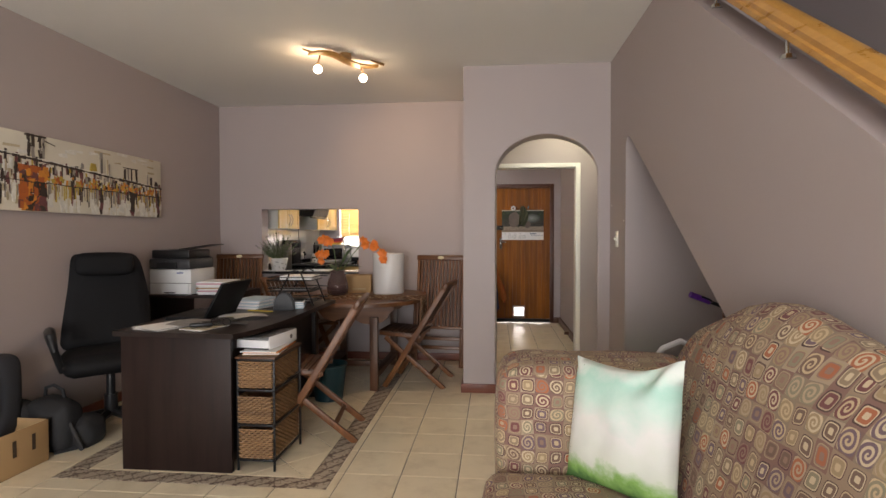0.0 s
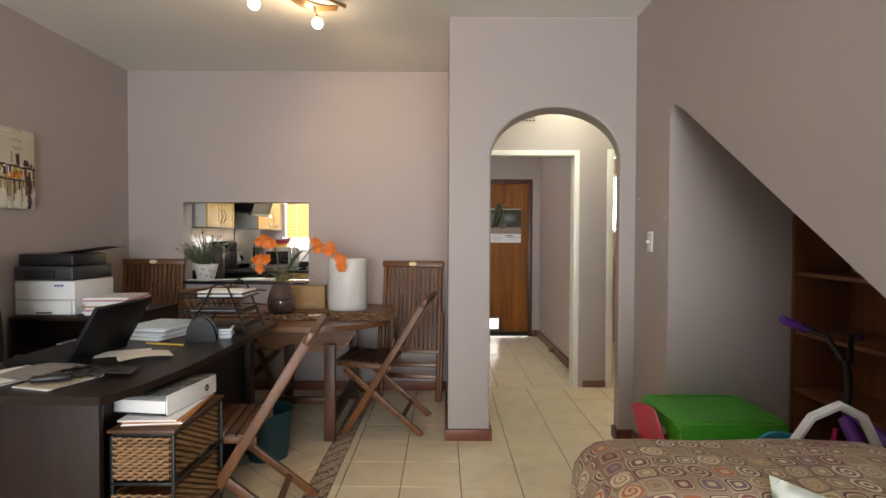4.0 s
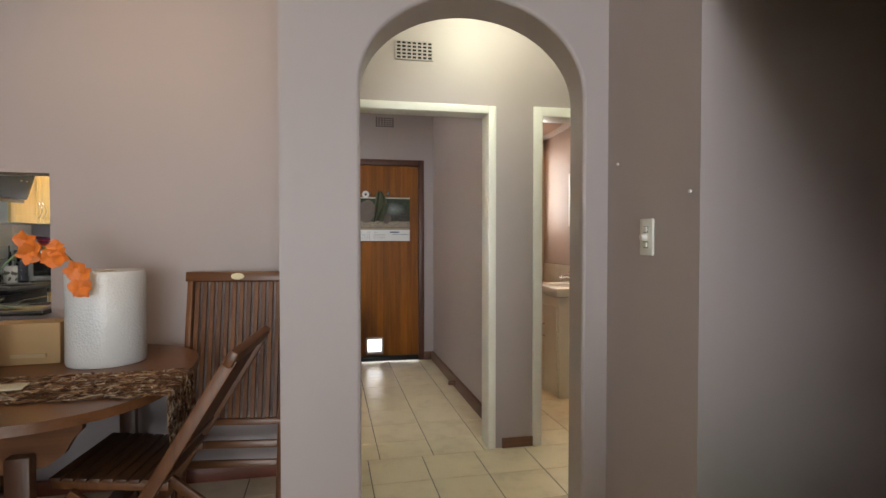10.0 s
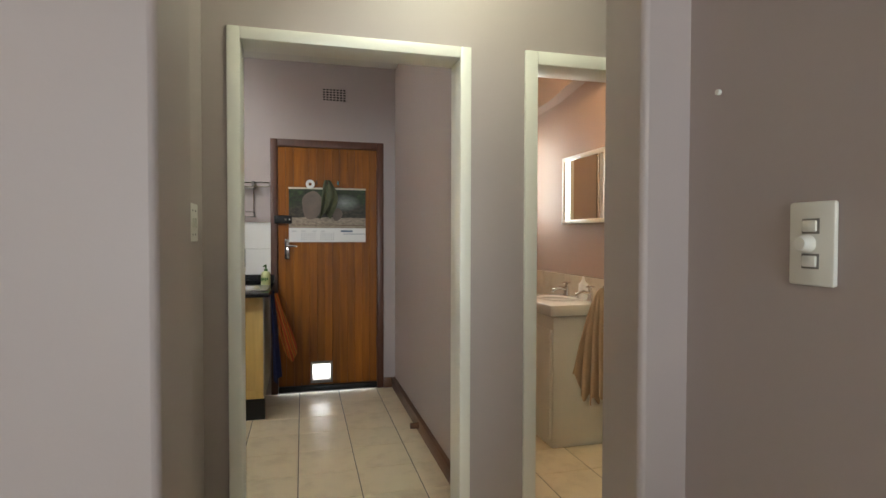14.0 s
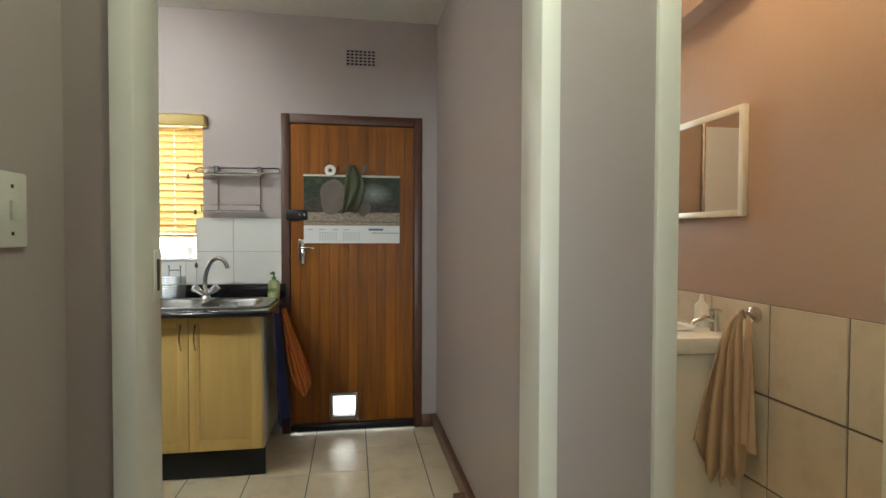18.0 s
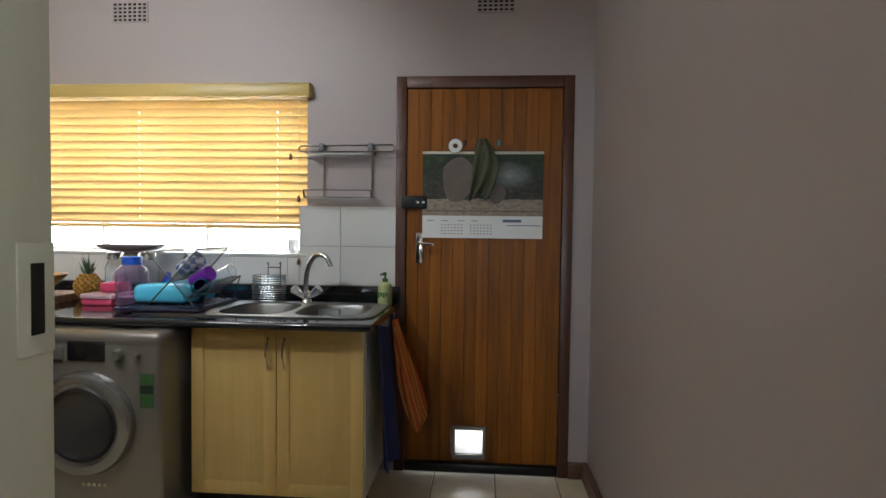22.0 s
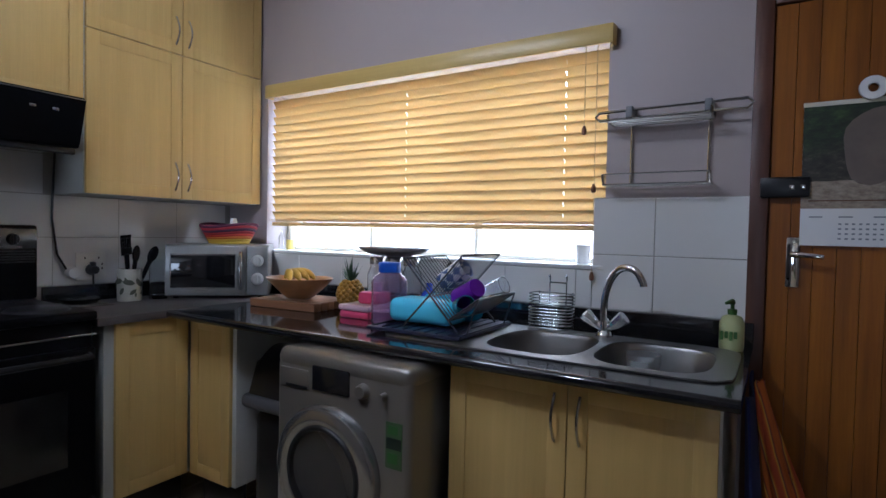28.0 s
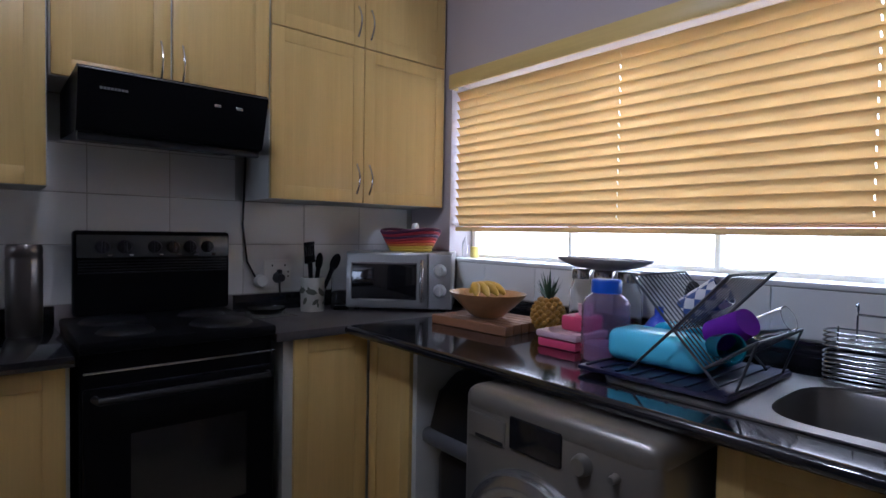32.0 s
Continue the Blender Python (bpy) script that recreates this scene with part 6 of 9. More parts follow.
loose("note_card", nt, plain("cream_card", (0.70, 0.62, 0.45), 0.7), 30, "small cream card on the table runner", "card")
# roll of bubble wrap
bw_ = thing("bubble_wrap_roll", "upright roll of translucent white bubble wrap", "roll", (-1.075, 5.56, TZ))
WRAP, wt_, wb_ = shader("bubble_wrap")
wv = coords(wt_)
vor = node(wt_, "ShaderNodeTexVoronoi", Scale=110.0)
wt_.links.new(wv, vor.inputs["Vector"])
wb_.inputs["Base Color"].default_value = (0.72, 0.72, 0.71, 1)
wb_.inputs["Roughness"].default_value = 0.22
wb_.inputs["Subsurface Weight"].default_value = 0.25
wb_.inputs["Subsurface Radius"].default_value = (0.02, 0.02, 0.02)
bumped(wt_, wb_, vor.outputs["Distance"], 0.5, 0.003)
bm = B()
prof = [(0.05, 0.0), (0.145, 0.0), (0.150, 0.01), (0.148, 0.20), (0.150, 0.37), (0.144, 0.385), (0.05, 0.385), (0.048, 0.30), (0.05, 0.0)]
lathe(bm, prof, 40, Matrix.Translation((-1.075, 5.56, TZ + 0.001)))
part("wrap", bm, WRAP, bw_, smooth=50)
bm = B()
lathe(bm, [(0.040, 0.002), (0.046, 0.002), (0.046, 0.384), (0.040, 0.384), (0.040, 0.002)], 24, Matrix.Translation((-1.075, 5.56, TZ)))
part("core", bm, CARD, bw_)
cb = B()
bx(cb, -0.125, 0.125, -0.07, 0.07, 0.0, 0.17, 0.003, Matrix.Translation((-1.385, 5.62, TZ + 0.001)) @ Matrix.Rotation(radians(6), 4, "Z"))
carton2 = thing("small_carton", "small closed brown cardboard box on the table", "box", (-1.385, 5.62, TZ))
part("body", cb, CARD, carton2)
box_part("tape", carton2, plain("parcel_tape", (0.45, 0.33, 0.18), 0.3), -1.47, -1.30, 5.545, 5.552, TZ + 0.03, TZ + 0.045, 0.0)
# vase with orchids
vs = thing("flower_vase", "smoked glass vase with orange silk orchids", "vase", (-1.50, 5.26, TZ))
bm = B()
outer_v = [(0.0, 0.0), (0.070, 0.0), (0.090, 0.018), (0.098, 0.055), (0.092, 0.11), (0.076, 0.165), (0.064, 0.20), (0.066, 0.215), (0.072, 0.222)]
lathe(bm, outer_v + [(r_ - 0.005, z_) for r_, z_ in reversed(outer_v[2:])] + [(0.0, 0.012)], 36, Matrix.Translation((-1.49, 5.26, TZ + 0.012)))
for v in bm.verts:      # soft twisted ribs
    dx, dy, dz = v.co.x + 1.49, v.co.y - 5.26, v.co.z - TZ
    k = 1 + 0.022 * math.sin(9 * math.atan2(dy, dx) + 14 * dz)
    v.co.x, v.co.y = -1.49 + dx * k, 5.26 + dy * k
SMOKE = glass_of("smoked_glass_vase", (0.50, 0.36, 0.35), 0.06)
SMOKE.node_tree.nodes["Principled BSDF"].inputs["Transmission Weight"].default_value = 0.90
vase = part("glass", bm, SMOKE, vs, smooth=60)
bm = B()
lathe(bm, [(0.0, 0.0), (0.074, 0.0), (0.080, 0.03), (0.074, 0.075), (0.0, 0.08)], 24, Matrix.Translation((-1.49, 5.26, TZ + 0.028)))
part("filling", bm, plain("dark_pebbles", (0.13, 0.075, 0.065), 0.5, vary=0.6, grain=60, stain=40), vs)
STEM = plain("orchid_stem", (0.07, 0.12, 0.03), 0.5)
LEAFG = plain("dark_leaf", (0.035, 0.075, 0.02), 0.4, vary=0.25)
ORANGE = plain("orange_petal", (0.86, 0.20, 0.025), 0.55, vary=0.35, grain=40, stain=30)
arcs = [[(-1.49, 5.26, 0.80), (-1.50, 5.26, 1.0), (-1.53, 5.28, 1.18), (-1.58, 5.30, 1.28), (-1.64, 5.31, 1.265), (-1.675, 5.32, 1.18), (-1.66, 5.32, 1.07)],
        [(-1.49, 5.26, 0.80), (-1.45, 5.27, 0.99), (-1.36, 5.30, 1.13), (-1.27, 5.34, 1.245), (-1.16, 5.35, 1.235), (-1.10, 5.36, 1.16), (-1.08, 5.36, 1.07)]]
for arc in arcs:
    bm = B()
    tube(bm, arc, 0.004, 6)
    part("stem", bm, STEM, vs)


def blossom(c, facing, size, seed):
    bm = B()
    f = Vector(facing).normalized()
    q0 = f.to_track_quat("Z", "Y").to_matrix().to_4x4()
    for k in range(5):
        wide = 1.35 if k in (1, 4) else 0.8
        m = Matrix.Translation(c) @ q0 @ Matrix.Rotation(2 * math.pi * k / 5 + seed, 4, "Z")
        g = []
        for i in range(5):
            s = i / 4
            w = wide * size * 0.45 * math.sin(math.pi * min(1.0, 0.12 + s * 0.86))
            z = size * 0.34 * math.sin(s * 2.2) * (1 if k % 2 else 0.5)
            g.append([bm.verts.new(m @ Vector((size * s, w * o, z + 0.1 * size * abs(o)))) for o in (-1, 0, 1)])
        for a, b in zip(g, g[1:]):
            for i in range(2):
                bm.faces.new([a[i], a[i + 1], b[i + 1], b[i]])
    return bm


r = random.Random(7)
spots = [(-1.655, 1.262), (-1.625, 1.285), (-1.585, 1.275), (-1.60, 1.235), (-1.565, 1.245), (-1.675, 1.135), (-1.645, 1.15), (-1.60, 1.14), (-1.618, 1.125), (-1.653, 1.072),
         (-1.265, 1.265), (-1.24, 1.235), (-1.255, 1.215), (-1.165, 1.235), (-1.145, 1.205), (-1.18, 1.20), (-1.10, 1.15), (-1.075, 1.14), (-1.085, 1.085), (-1.072, 1.075)]
for x, z in spots:
    d = (r.uniform(-0.4, 0.5), -1, r.uniform(-0.3, 0.2))
    part("blossom", blossom(Vector((x, 5.29 if x < -1.4 else 5.34, z)), d, r.uniform(0.034, 0.044), r.random() * 6), ORANGE, vs, smooth=80)
for k, (dx, dy, ln) in enumerate(((0.30, -0.05, 0.25), (-0.22, -0.1, 0.22), (0.16, 0.18, 0.24), (-0.12, 0.1, 0.2))):
    bm = B()
    h_ = Vector((dx, dy, 0)).normalized()
    sd = h_.cross(Vector((0, 0, 1)))
    rise_ = 0.10 if k != 2 else 0.26
    sheet(bm, 8, 2, lambda u, v: Vector((-1.49, 5.26, TZ + 0.225)) + h_ * (ln * u) + Vector((0, 0, rise_ * math.sin(u * 1.9) - 0.05 * u)) + sd * ((v - 0.5) * 0.045 * math.sin(math.pi * min(1, 0.1 + 0.9 * u))), 0.0015)
    part("leaf", bm, LEAFG, vs, smooth=80)


# ---- teak folding chairs ----
def slat_row(thing_, mfun, n, w, z0, z1, t, material):
    for k in range(n):
        x = -w / 2 + w * (k + 0.5) / n
        bm = B()
        bx(bm, x - w / n * 0.31, x + w / n * 0.31, -t / 2, t / 2, z0, z1, 0.002, mfun, segments=1)
        part("slat", bm, material, thing_)


def folding_chair(label):
    """Unfolded; it faces -y in its own frame, the seat at 0.45 m."""
    c = thing("folding_chair", label, "chair", group="folding chairs at the table")
    W = 0.46
    lean = math.atan2(0.55, 0.90)
    # long members: from the front foot up and back to the top of the backrest
    L1 = math.hypot(0.55, 0.90)
    ml = Matrix.Translation((0, -0.31, 0.0)) @ Matrix.Rotation(-lean, 4, "X")
    for s in (-1, 1):
        box_part("long_leg", c, TEAK, s * W / 2 - 0.013, s * W / 2 + 0.013, -0.022, 0.022, 0.0, L1 - 0.03, 0.005, ml)
    box_part("top_rail", c, TEAK_X, -W / 2 - 0.03, W / 2 + 0.03, -0.016, 0.016, L1 - 0.06, L1, 0.008, ml)
    box_part("lower_rail", c, TEAK_X, -W / 2 + 0.013, W / 2 - 0.013, -0.012, 0.012, 0.60, 0.635, 0.004, ml)
    slat_row(c, ml, 9, W - 0.05, 0.635, L1 - 0.06, 0.012, TEAKD)
    # short members: from the rear foot forward to the seat front
    l2 = math.atan2(-0.52, 0.43)
    ms = Matrix.Translation((0, 0.21, 0.0)) @ Matrix.Rotation(-l2, 4, "X")
    L2 = math.hypot(0.52, 0.43)
    for s in (-1, 1):
        box_part("short_leg", c, TEAK, s * (W / 2 - 0.03) - 0.012, s * (W / 2 - 0.03) + 0.012, -0.02, 0.02, 0.0, L2, 0.005, ms)
    box_part("rung", c, TEAK_X, -W / 2 + 0.04, W / 2 - 0.04, -0.01, 0.01, 0.16, 0.19, 0.004, ms)
    box_part("rung", c, TEAK_X, -W / 2 + 0.013, W / 2 - 0.013, -0.01, 0.01, 0.20, 0.23, 0.004, ml)
    # seat of slats between two side rails
    mt = Matrix.Translation((0, 0, 0.45)) @ Matrix.Rotation(radians(-4), 4, "X")
    for s in (-1, 1):
        box_part("seat_rail", c, TEAK, s * (W / 2 - 0.055) - 0.011, s * (W / 2 - 0.055) + 0.011, -0.37, 0.0, -0.035, -0.002, 0.004, mt)
    for k in range(9):
        y = -0.37 + 0.37 * (k + 0.5) / 9
        box_part("seat_slat", c, TEAKD, -W / 2 + 0.02, W / 2 - 0.02, y - 0.017, y + 0.017, 0.0, 0.014, 0.003, mt)
    return c


fc = folding_chair("unfolded slatted teak folding chair with its seat to the desk")
fc.matrix_basis = Matrix.Translation((-1.160, 3.905, 0)) @ Matrix.Rotation(radians(-83), 4, "Z")
fc2 = copy_thing(fc, Matrix.Translation((-0.67, 5.18, 0)) @ Matrix.Rotation(radians(-96), 4, "Z"))
fc2["label"] = "unfolded slatted teak folding chair with its seat to the table"
fc3 = copy_thing(fc, Matrix.Translation((-1.98, 5.55, 0)) @ Matrix.Rotation(radians(60), 4, "Z"))
fc3["label"] = "unfolded slatted teak folding chair beyond the table"


def folded_chair(label):
    c = thing("folding_chair", label, "chair", group="folding chairs at the table")
    W = 0.46
    m = Matrix.Rotation(radians(-6), 4, "X")
    for s in (-1, 1):
        box_part("long_leg", c, TEAK, s * W / 2 - 0.014, s * W / 2 + 0.014, -0.02, 0.02, 0.0, 1.08, 0.005, m)
        box_part("short_leg", c, TEAK, s * (W / 2 + 0.026) - 0.010, s * (W / 2 + 0.026) + 0.010, -0.03, 0.01, 0.0, 0.70, 0.004, m)
    box_part("top_rail", c, TEAK_X, -W / 2 - 0.025, W / 2 + 0.025, -0.024, 0.018, 1.065, 1.115, 0.008, m)
    bm = B()
    lathe(bm, [(0.0, 0.0), (0.022, 0.0), (0.02, 0.003), (0.0, 0.003)], 24, m @ Matrix.Translation((0, -0.024, 1.09)) @ Matrix.Rotation(radians(90), 4, "X") @ Matrix.Diagonal((1.5, 0.75, 1, 1)))
    part("label_plate", bm, plain("pale_gold_plate", (0.75, 0.68, 0.45), 0.3), c, "pale oval maker's plate")
    slat_row(c, m, 12, W - 0.03, 0.40, 1.065, 0.014, TEAK)
    box_part("seat_rail", c, TEAK_X, -W / 2 - 0.01, W / 2 + 0.01, -0.03, 0.012, 0.37, 0.40, 0.004, m)
    for z in (0.26, 0.17):
        box_part("rung", c, TEAK_X, -W / 2 + 0.014, W / 2 - 0.014, -0.012, 0.012, z, z + 0.035, 0.004, m)
    return c


fo = folded_chair("folded slatted teak chair leaning against the wall")
fo.matrix_basis = Matrix.Translation((-0.62, 5.74, 0)) @ Matrix.Rotation(radians(-8), 4, "Z") @ Matrix.Rotation(radians(-3), 4, "X")
copy_thing(fo, Matrix.Translation((-2.76, 5.86, 0)) @ Matrix.Rotation(radians(3), 4, "Z"))
# bucket
bkt = thing("bucket", "teal plastic bin under the table", "bin", (-1.45, 5.0, 0))
bm = B()
lathe(bm, [(0.0, 0.0), (0.11, 0.0), (0.14, 0.27), (0.148, 0.275), (0.148, 0.285), (0.134, 0.285), (0.105, 0.012), (0.0, 0.01)], 28, Matrix.Translation((-1.38, 4.62, 0)))
part("pail", bm, plain("teal_plastic", (0.005, 0.045, 0.06), 0.45), bkt)

# ---- painting ----
art = thing("canvas_painting", "long unframed canvas of a bridge skyline in cream and rust", "painting", (LX, 4.2, 1.72))
pxa, py0, py1, pz0, pz1 = LX + 0.035, 3.05, 4.93, 1.465, 1.955
box_part("canvas", art, plain("cream_canvas", (0.66, 0.615, 0.51), 0.7, vary=0.12, grain=160, stain=5, bump=0.2), LX + 0.002, pxa, py0, py1, pz0, pz1, 0.003)
paints = {"umber": (0.045, 0.028, 0.02), "rust": (0.45, 0.11, 0.02), "orange": (0.65, 0.25, 0.03), "ochre": (0.50, 0.36, 0.06), "grey": (0.30, 0.27, 0.24), "plum": (0.16, 0.05, 0.05), "white": (0.72, 0.70, 0.64), "sand": (0.50, 0.42, 0.28)}
pm = {k: plain("paint_" + k, c, 0.6, vary=0.35, grain=90, stain=25, bump=0.2) for k, c in paints.items()}
strokes = {k: B() for k in pm}
r = random.Random(11)
layer = [0.0015]


def dab(col, y, z, w, h, slant=0.0):
    bm = strokes[col]
    layer[0] += 0.000004
    x = pxa + layer[0]
    j = [r.uniform(-0.35, 0.35) * min(w, h) for _ in range(8)]
    q = [(y - w / 2 + j[0], z - h / 2 + j[1]), (y + w / 2 + j[2], z - h / 2 + j[3] + slant), (y + w / 2 + j[4], z + h / 2 + j[5] + slant), (y - w / 2 + j[6], z + h / 2 + j[7])]
    q = [(max(py0 + 0.002, min(py1 - 0.002, a)), max(pz0 + 0.002, min(pz1 - 0.002, b))) for a, b in q]
    lo, hi = [bm.verts.new((pxa - 0.001, a, b)) for a, b in q], [bm.verts.new((x, a, b)) for a, b in q]
    bm.faces.new(hi)
    for k in range(4):
        bm.faces.new([lo[k], lo[(k + 1) % 4], hi[(k + 1) % 4], hi[k]])


def deck(y):
    return 1.80 - (y - 3.66) * 0.06


for k in range(18):
    dab(r.choice(["sand", "white", "white"]), r.uniform(py0, py1), r.uniform(1.83, 1.95), r.uniform(0.05, 0.14), r.uniform(0.01, 0.022))
for k in range(300):
    y = r.uniform(py0, py1)
    dab(r.choice(["umber", "grey", "umber", "ochre", "plum", "grey", "sand", "umber", "white", "plum"]), y, r.uniform(1.645, deck(y) - 0.02), r.uniform(0.008, 0.026), r.uniform(0.025, 0.085))
for k in range(95):
    y = r.uniform(3.75, py1 - 0.05)
    dab(r.choice(["orange", "rust", "ochre", "ochre", "orange"]), y, r.uniform(1.635, 1.71), r.uniform(0.010, 0.028), r.uniform(0.012, 0.04))
for k in range(170):
    h = r.uniform(0.03, 0.14)
    dab(r.choice(["grey", "grey", "umber", "sand", "plum", "ochre"]), r.uniform(3.72, py1), 1.645 - h / 2, r.uniform(0.005, 0.015), h)
for k in range(60):
    dab("white", r.uniform(3.72, py1), r.uniform(1.48, 1.56), r.uniform(0.012, 0.03), r.uniform(0.04, 0.10))
# rust-red corner
for k in range(150):
    dab(r.choice(["rust", "rust", "orange", "umber", "plum"]), r.uniform(3.50, 3.69), r.uniform(1.48, 1.74), r.uniform(0.02, 0.05), r.uniform(0.02, 0.06))
for k in range(110):
    h = r.uniform(0.03, 0.10)
    dab(r.choice(["umber", "grey", "white", "plum", "white", "sand"]), r.uniform(py0, 3.50), r.uniform(1.60, 1.76), r.uniform(0.006, 0.02), h)
for k in range(60):
    h = r.uniform(0.03, 0.12)
    dab(r.choice(["grey", "sand", "white", "umber"]), r.uniform(py0, 3.50), 1.62 - h / 2, r.uniform(0.005, 0.014), h)
# deck, lower line, towers and piers
for k in range(46):
    y = py0 + 0.02 + 1.84 * k / 45
    dab("umber", y, deck(y) - 0.008, 0.046, r.uniform(0.008, 0.016), -0.002)
    dab("white", y, deck(y) + 0.004, 0.03, 0.004, -0.002)
    dab("umber", y, 1.652 - 0.008 * (y - 3.6) + r.uniform(-0.003, 0.003), 0.046, r.uniform(0.004, 0.009), -0.001)
for y in (3.57, 3.60, 3.655, 3.68):
    for j in range(4):
        dab(r.choice(["umber", "umber", "grey"]), y, 1.83 + 0.035 * j, r.uniform(0.010, 0.022), 0.05)
dab("umber", 3.62, 1.945, 0.16, 0.012, 0.002)
dab("umber", 3.73, 1.925, 0.09, 0.006, -0.02)
for y, top_z, w, c in ((4.02, 1.82, 0.03, "grey"), (4.12, 1.82, 0.045, "ochre"), (4.20, 1.925, 0.026, "grey"), (4.205, 1.88, 0.012, "umber"), (4.265, 1.885, 0.018, "sand"), (4.285, 1.85, 0.012, "grey"), (4.46, 1.835, 0.014, "umber"), (4.50, 1.845, 0.014, "grey"), (4.54, 1.84, 0.012, "umber"), (4.60, 1.84, 0.014, "umber"), (4.74, 1.82, 0.016, "grey"), (4.79, 1.80, 0.02, "umber"), (4.86, 1.77, 0.03, "umber"), (4.90, 1.75, 0.02, "plum")):
    dab(c, y, (deck(y) + top_z) / 2, w, top_z - deck(y))
dab("umber", 4.53, 1.845, 0.17, 0.007, 0.002)
for y, w in ((3.665, 0.05), (4.195, 0.028), (4.545, 0.055), (4.88, 0.03)):
    for j in range(4):
        dab(r.choice(["umber", "plum", "umber"]), y, 1.485 + 0.05 * j, w * r.uniform(0.8, 1.1), 0.06)
for col, bm in strokes.items():
    part("brushwork", bm, pm[col], art, smooth=0, kind="stuff")

# ---- ceiling spot bar ----
BRONZE = plain("bronze", (0.30, 0.17, 0.07), 0.35, 0.7, vary=0.2)
cl = thing("ceiling_light", "curved wood and bronze ceiling bar with two lit bulbs", "ceiling light", (-1.2, 4.5, 2.69))


def bar_at(u, v):
    w = 0.020 + 0.030 * math.sin(math.pi * u) ** 0.7
    bend = 0.045 * math.sin(u * 6.28)
    return Vector((-1.42 + 0.44 * u + 0.55 * bend + (v - 0.5) * w * 1.1, 4.31 + 0.34 * u - bend + (0.5 - v) * w * 1.6, 2.652 - 0.010 * math.sin(math.pi * v) + 0.008 * math.sin(u * 6.28)))


bm = B()
sheet(bm, 24, 6, bar_at, 0.014)
part("bar", bm, wood("light_bar_wood", (0.20, 0.10, 0.03), (0.42, 0.24, 0.08), "x", 0.3), cl, smooth=60)
for e in ((-1.46, 4.29, -1.38, 4.35), (-1.02, 4.60, -0.93, 4.66)):
    bm = B()
    tube(bm, [(e[0], e[1], 2.672), (e[2], e[3], 2.655)], [0.005, 0.012], 8)
    part("finial", bm, BRONZE, cl)
bm = B()
cy(bm, (-1.19, 4.485, 2.655), (-1.19, 4.485, 2.69), 0.045, n=20)
part("ceiling_rose", bm, BRONZE, cl)
BULB = glow("lit_bulb", (1.0, 0.84, 0.60), 22.0)
for lx, ly, hx_, hy_ in ((-1.37, 4.37, -1.35, 4.36), (-1.09, 4.63, -1.10, 4.60)):
    bm = B()
    tube(bm, [(hx_, hy_, 2.65), (hx_, hy_ - 0.012, 2.62), (lx, ly, 2.585)], 0.006, 8)
    arm = part("arm", bm, BRONZE, cl)
    for k in range(3):
        q = 2.1 * k + 0.4
        bm = B()
        tube(bm, [(lx, ly, 2.585), (lx + 0.026 * math.cos(q), ly + 0.026 * math.sin(q), 2.578), (lx + 0.036 * math.cos(q), ly + 0.036 * math.sin(q), 2.54)], 0.0035, 6)
        part("claw", bm, BRONZE, arm)
    bm = B()
    bmesh.ops.create_uvsphere(bm, u_segments=20, v_segments=12, radius=0.031, matrix=Matrix.Translation((lx, ly, 2.545)))
    part("bulb", bm, BULB, arm)

# ---- stair rail ----
hr = thing("handrail", "moulded varnished pine handrail on steel brackets", "handrail", (RX + 0.05, 2.0, 1.7))
bm = B()
prof = [(-0.045, 0.0), (-0.045, 0.022), (-0.036, 0.028), (-0.038, 0.05), (-0.03, 0.072), (-0.012, 0.084), (0.012, 0.084), (0.03, 0.072), (0.038, 0.05), (0.036, 0.028), (0.045, 0.022), (0.045, 0.0)]
a_, b_ = (RX + 0.055, 0.2, bal + 0.695 * 0.2 + 0.09), (RX + 0.055, 3.45, bal + 0.695 * 3.45 + 0.09)
ra, rb = [bm.verts.new((a_[0] + u, a_[1], a_[2] + w)) for u, w in prof], [bm.verts.new((b_[0] + u, b_[1], b_[2] + w)) for u, w in prof]
for k in range(len(prof)):
    j = (k + 1) % len(prof)
    bm.faces.new([ra[k], ra[j], rb[j], rb[k]])
bm.faces.new(ra)
bm.faces.new(rb[::-1])
part("rail", bm, RAILW, hr, smooth=30)
for y in (0.6, 1.4, 2.35, 2.95):
    zt_ = bal + 0.695 * y
    bm = B()
    cy(bm, (RX + 0.055, y, zt_ - 0.004), (RX + 0.055, y, zt_ + 0.094), 0.008, n=10)
    cy(bm, (RX + 0.055, y, zt_ - 0.006), (RX + 0.055, y, zt_ + 0.012), 0.028, 0.02, 16)
    part("bracket", bm, STEEL, hr)
# the stair flight behind the wall
stf = thing("stair_flight", "plastered stair flight behind the sloping wall", "stairs", (1.4, 1.0, 0), kind="structure")
for k in range(16):
    y0 = 0.15 + k * 0.265
    if y0 + 0.265 > 4.36:
        break
    box_part("step", stf, TEAKD, RX + 0.125, 1.845, y0, y0 + 0.285, max(0.0, slope(y0 + 0.265) + 0.145), slope(y0 + 0.265) + 0.305, 0.006)

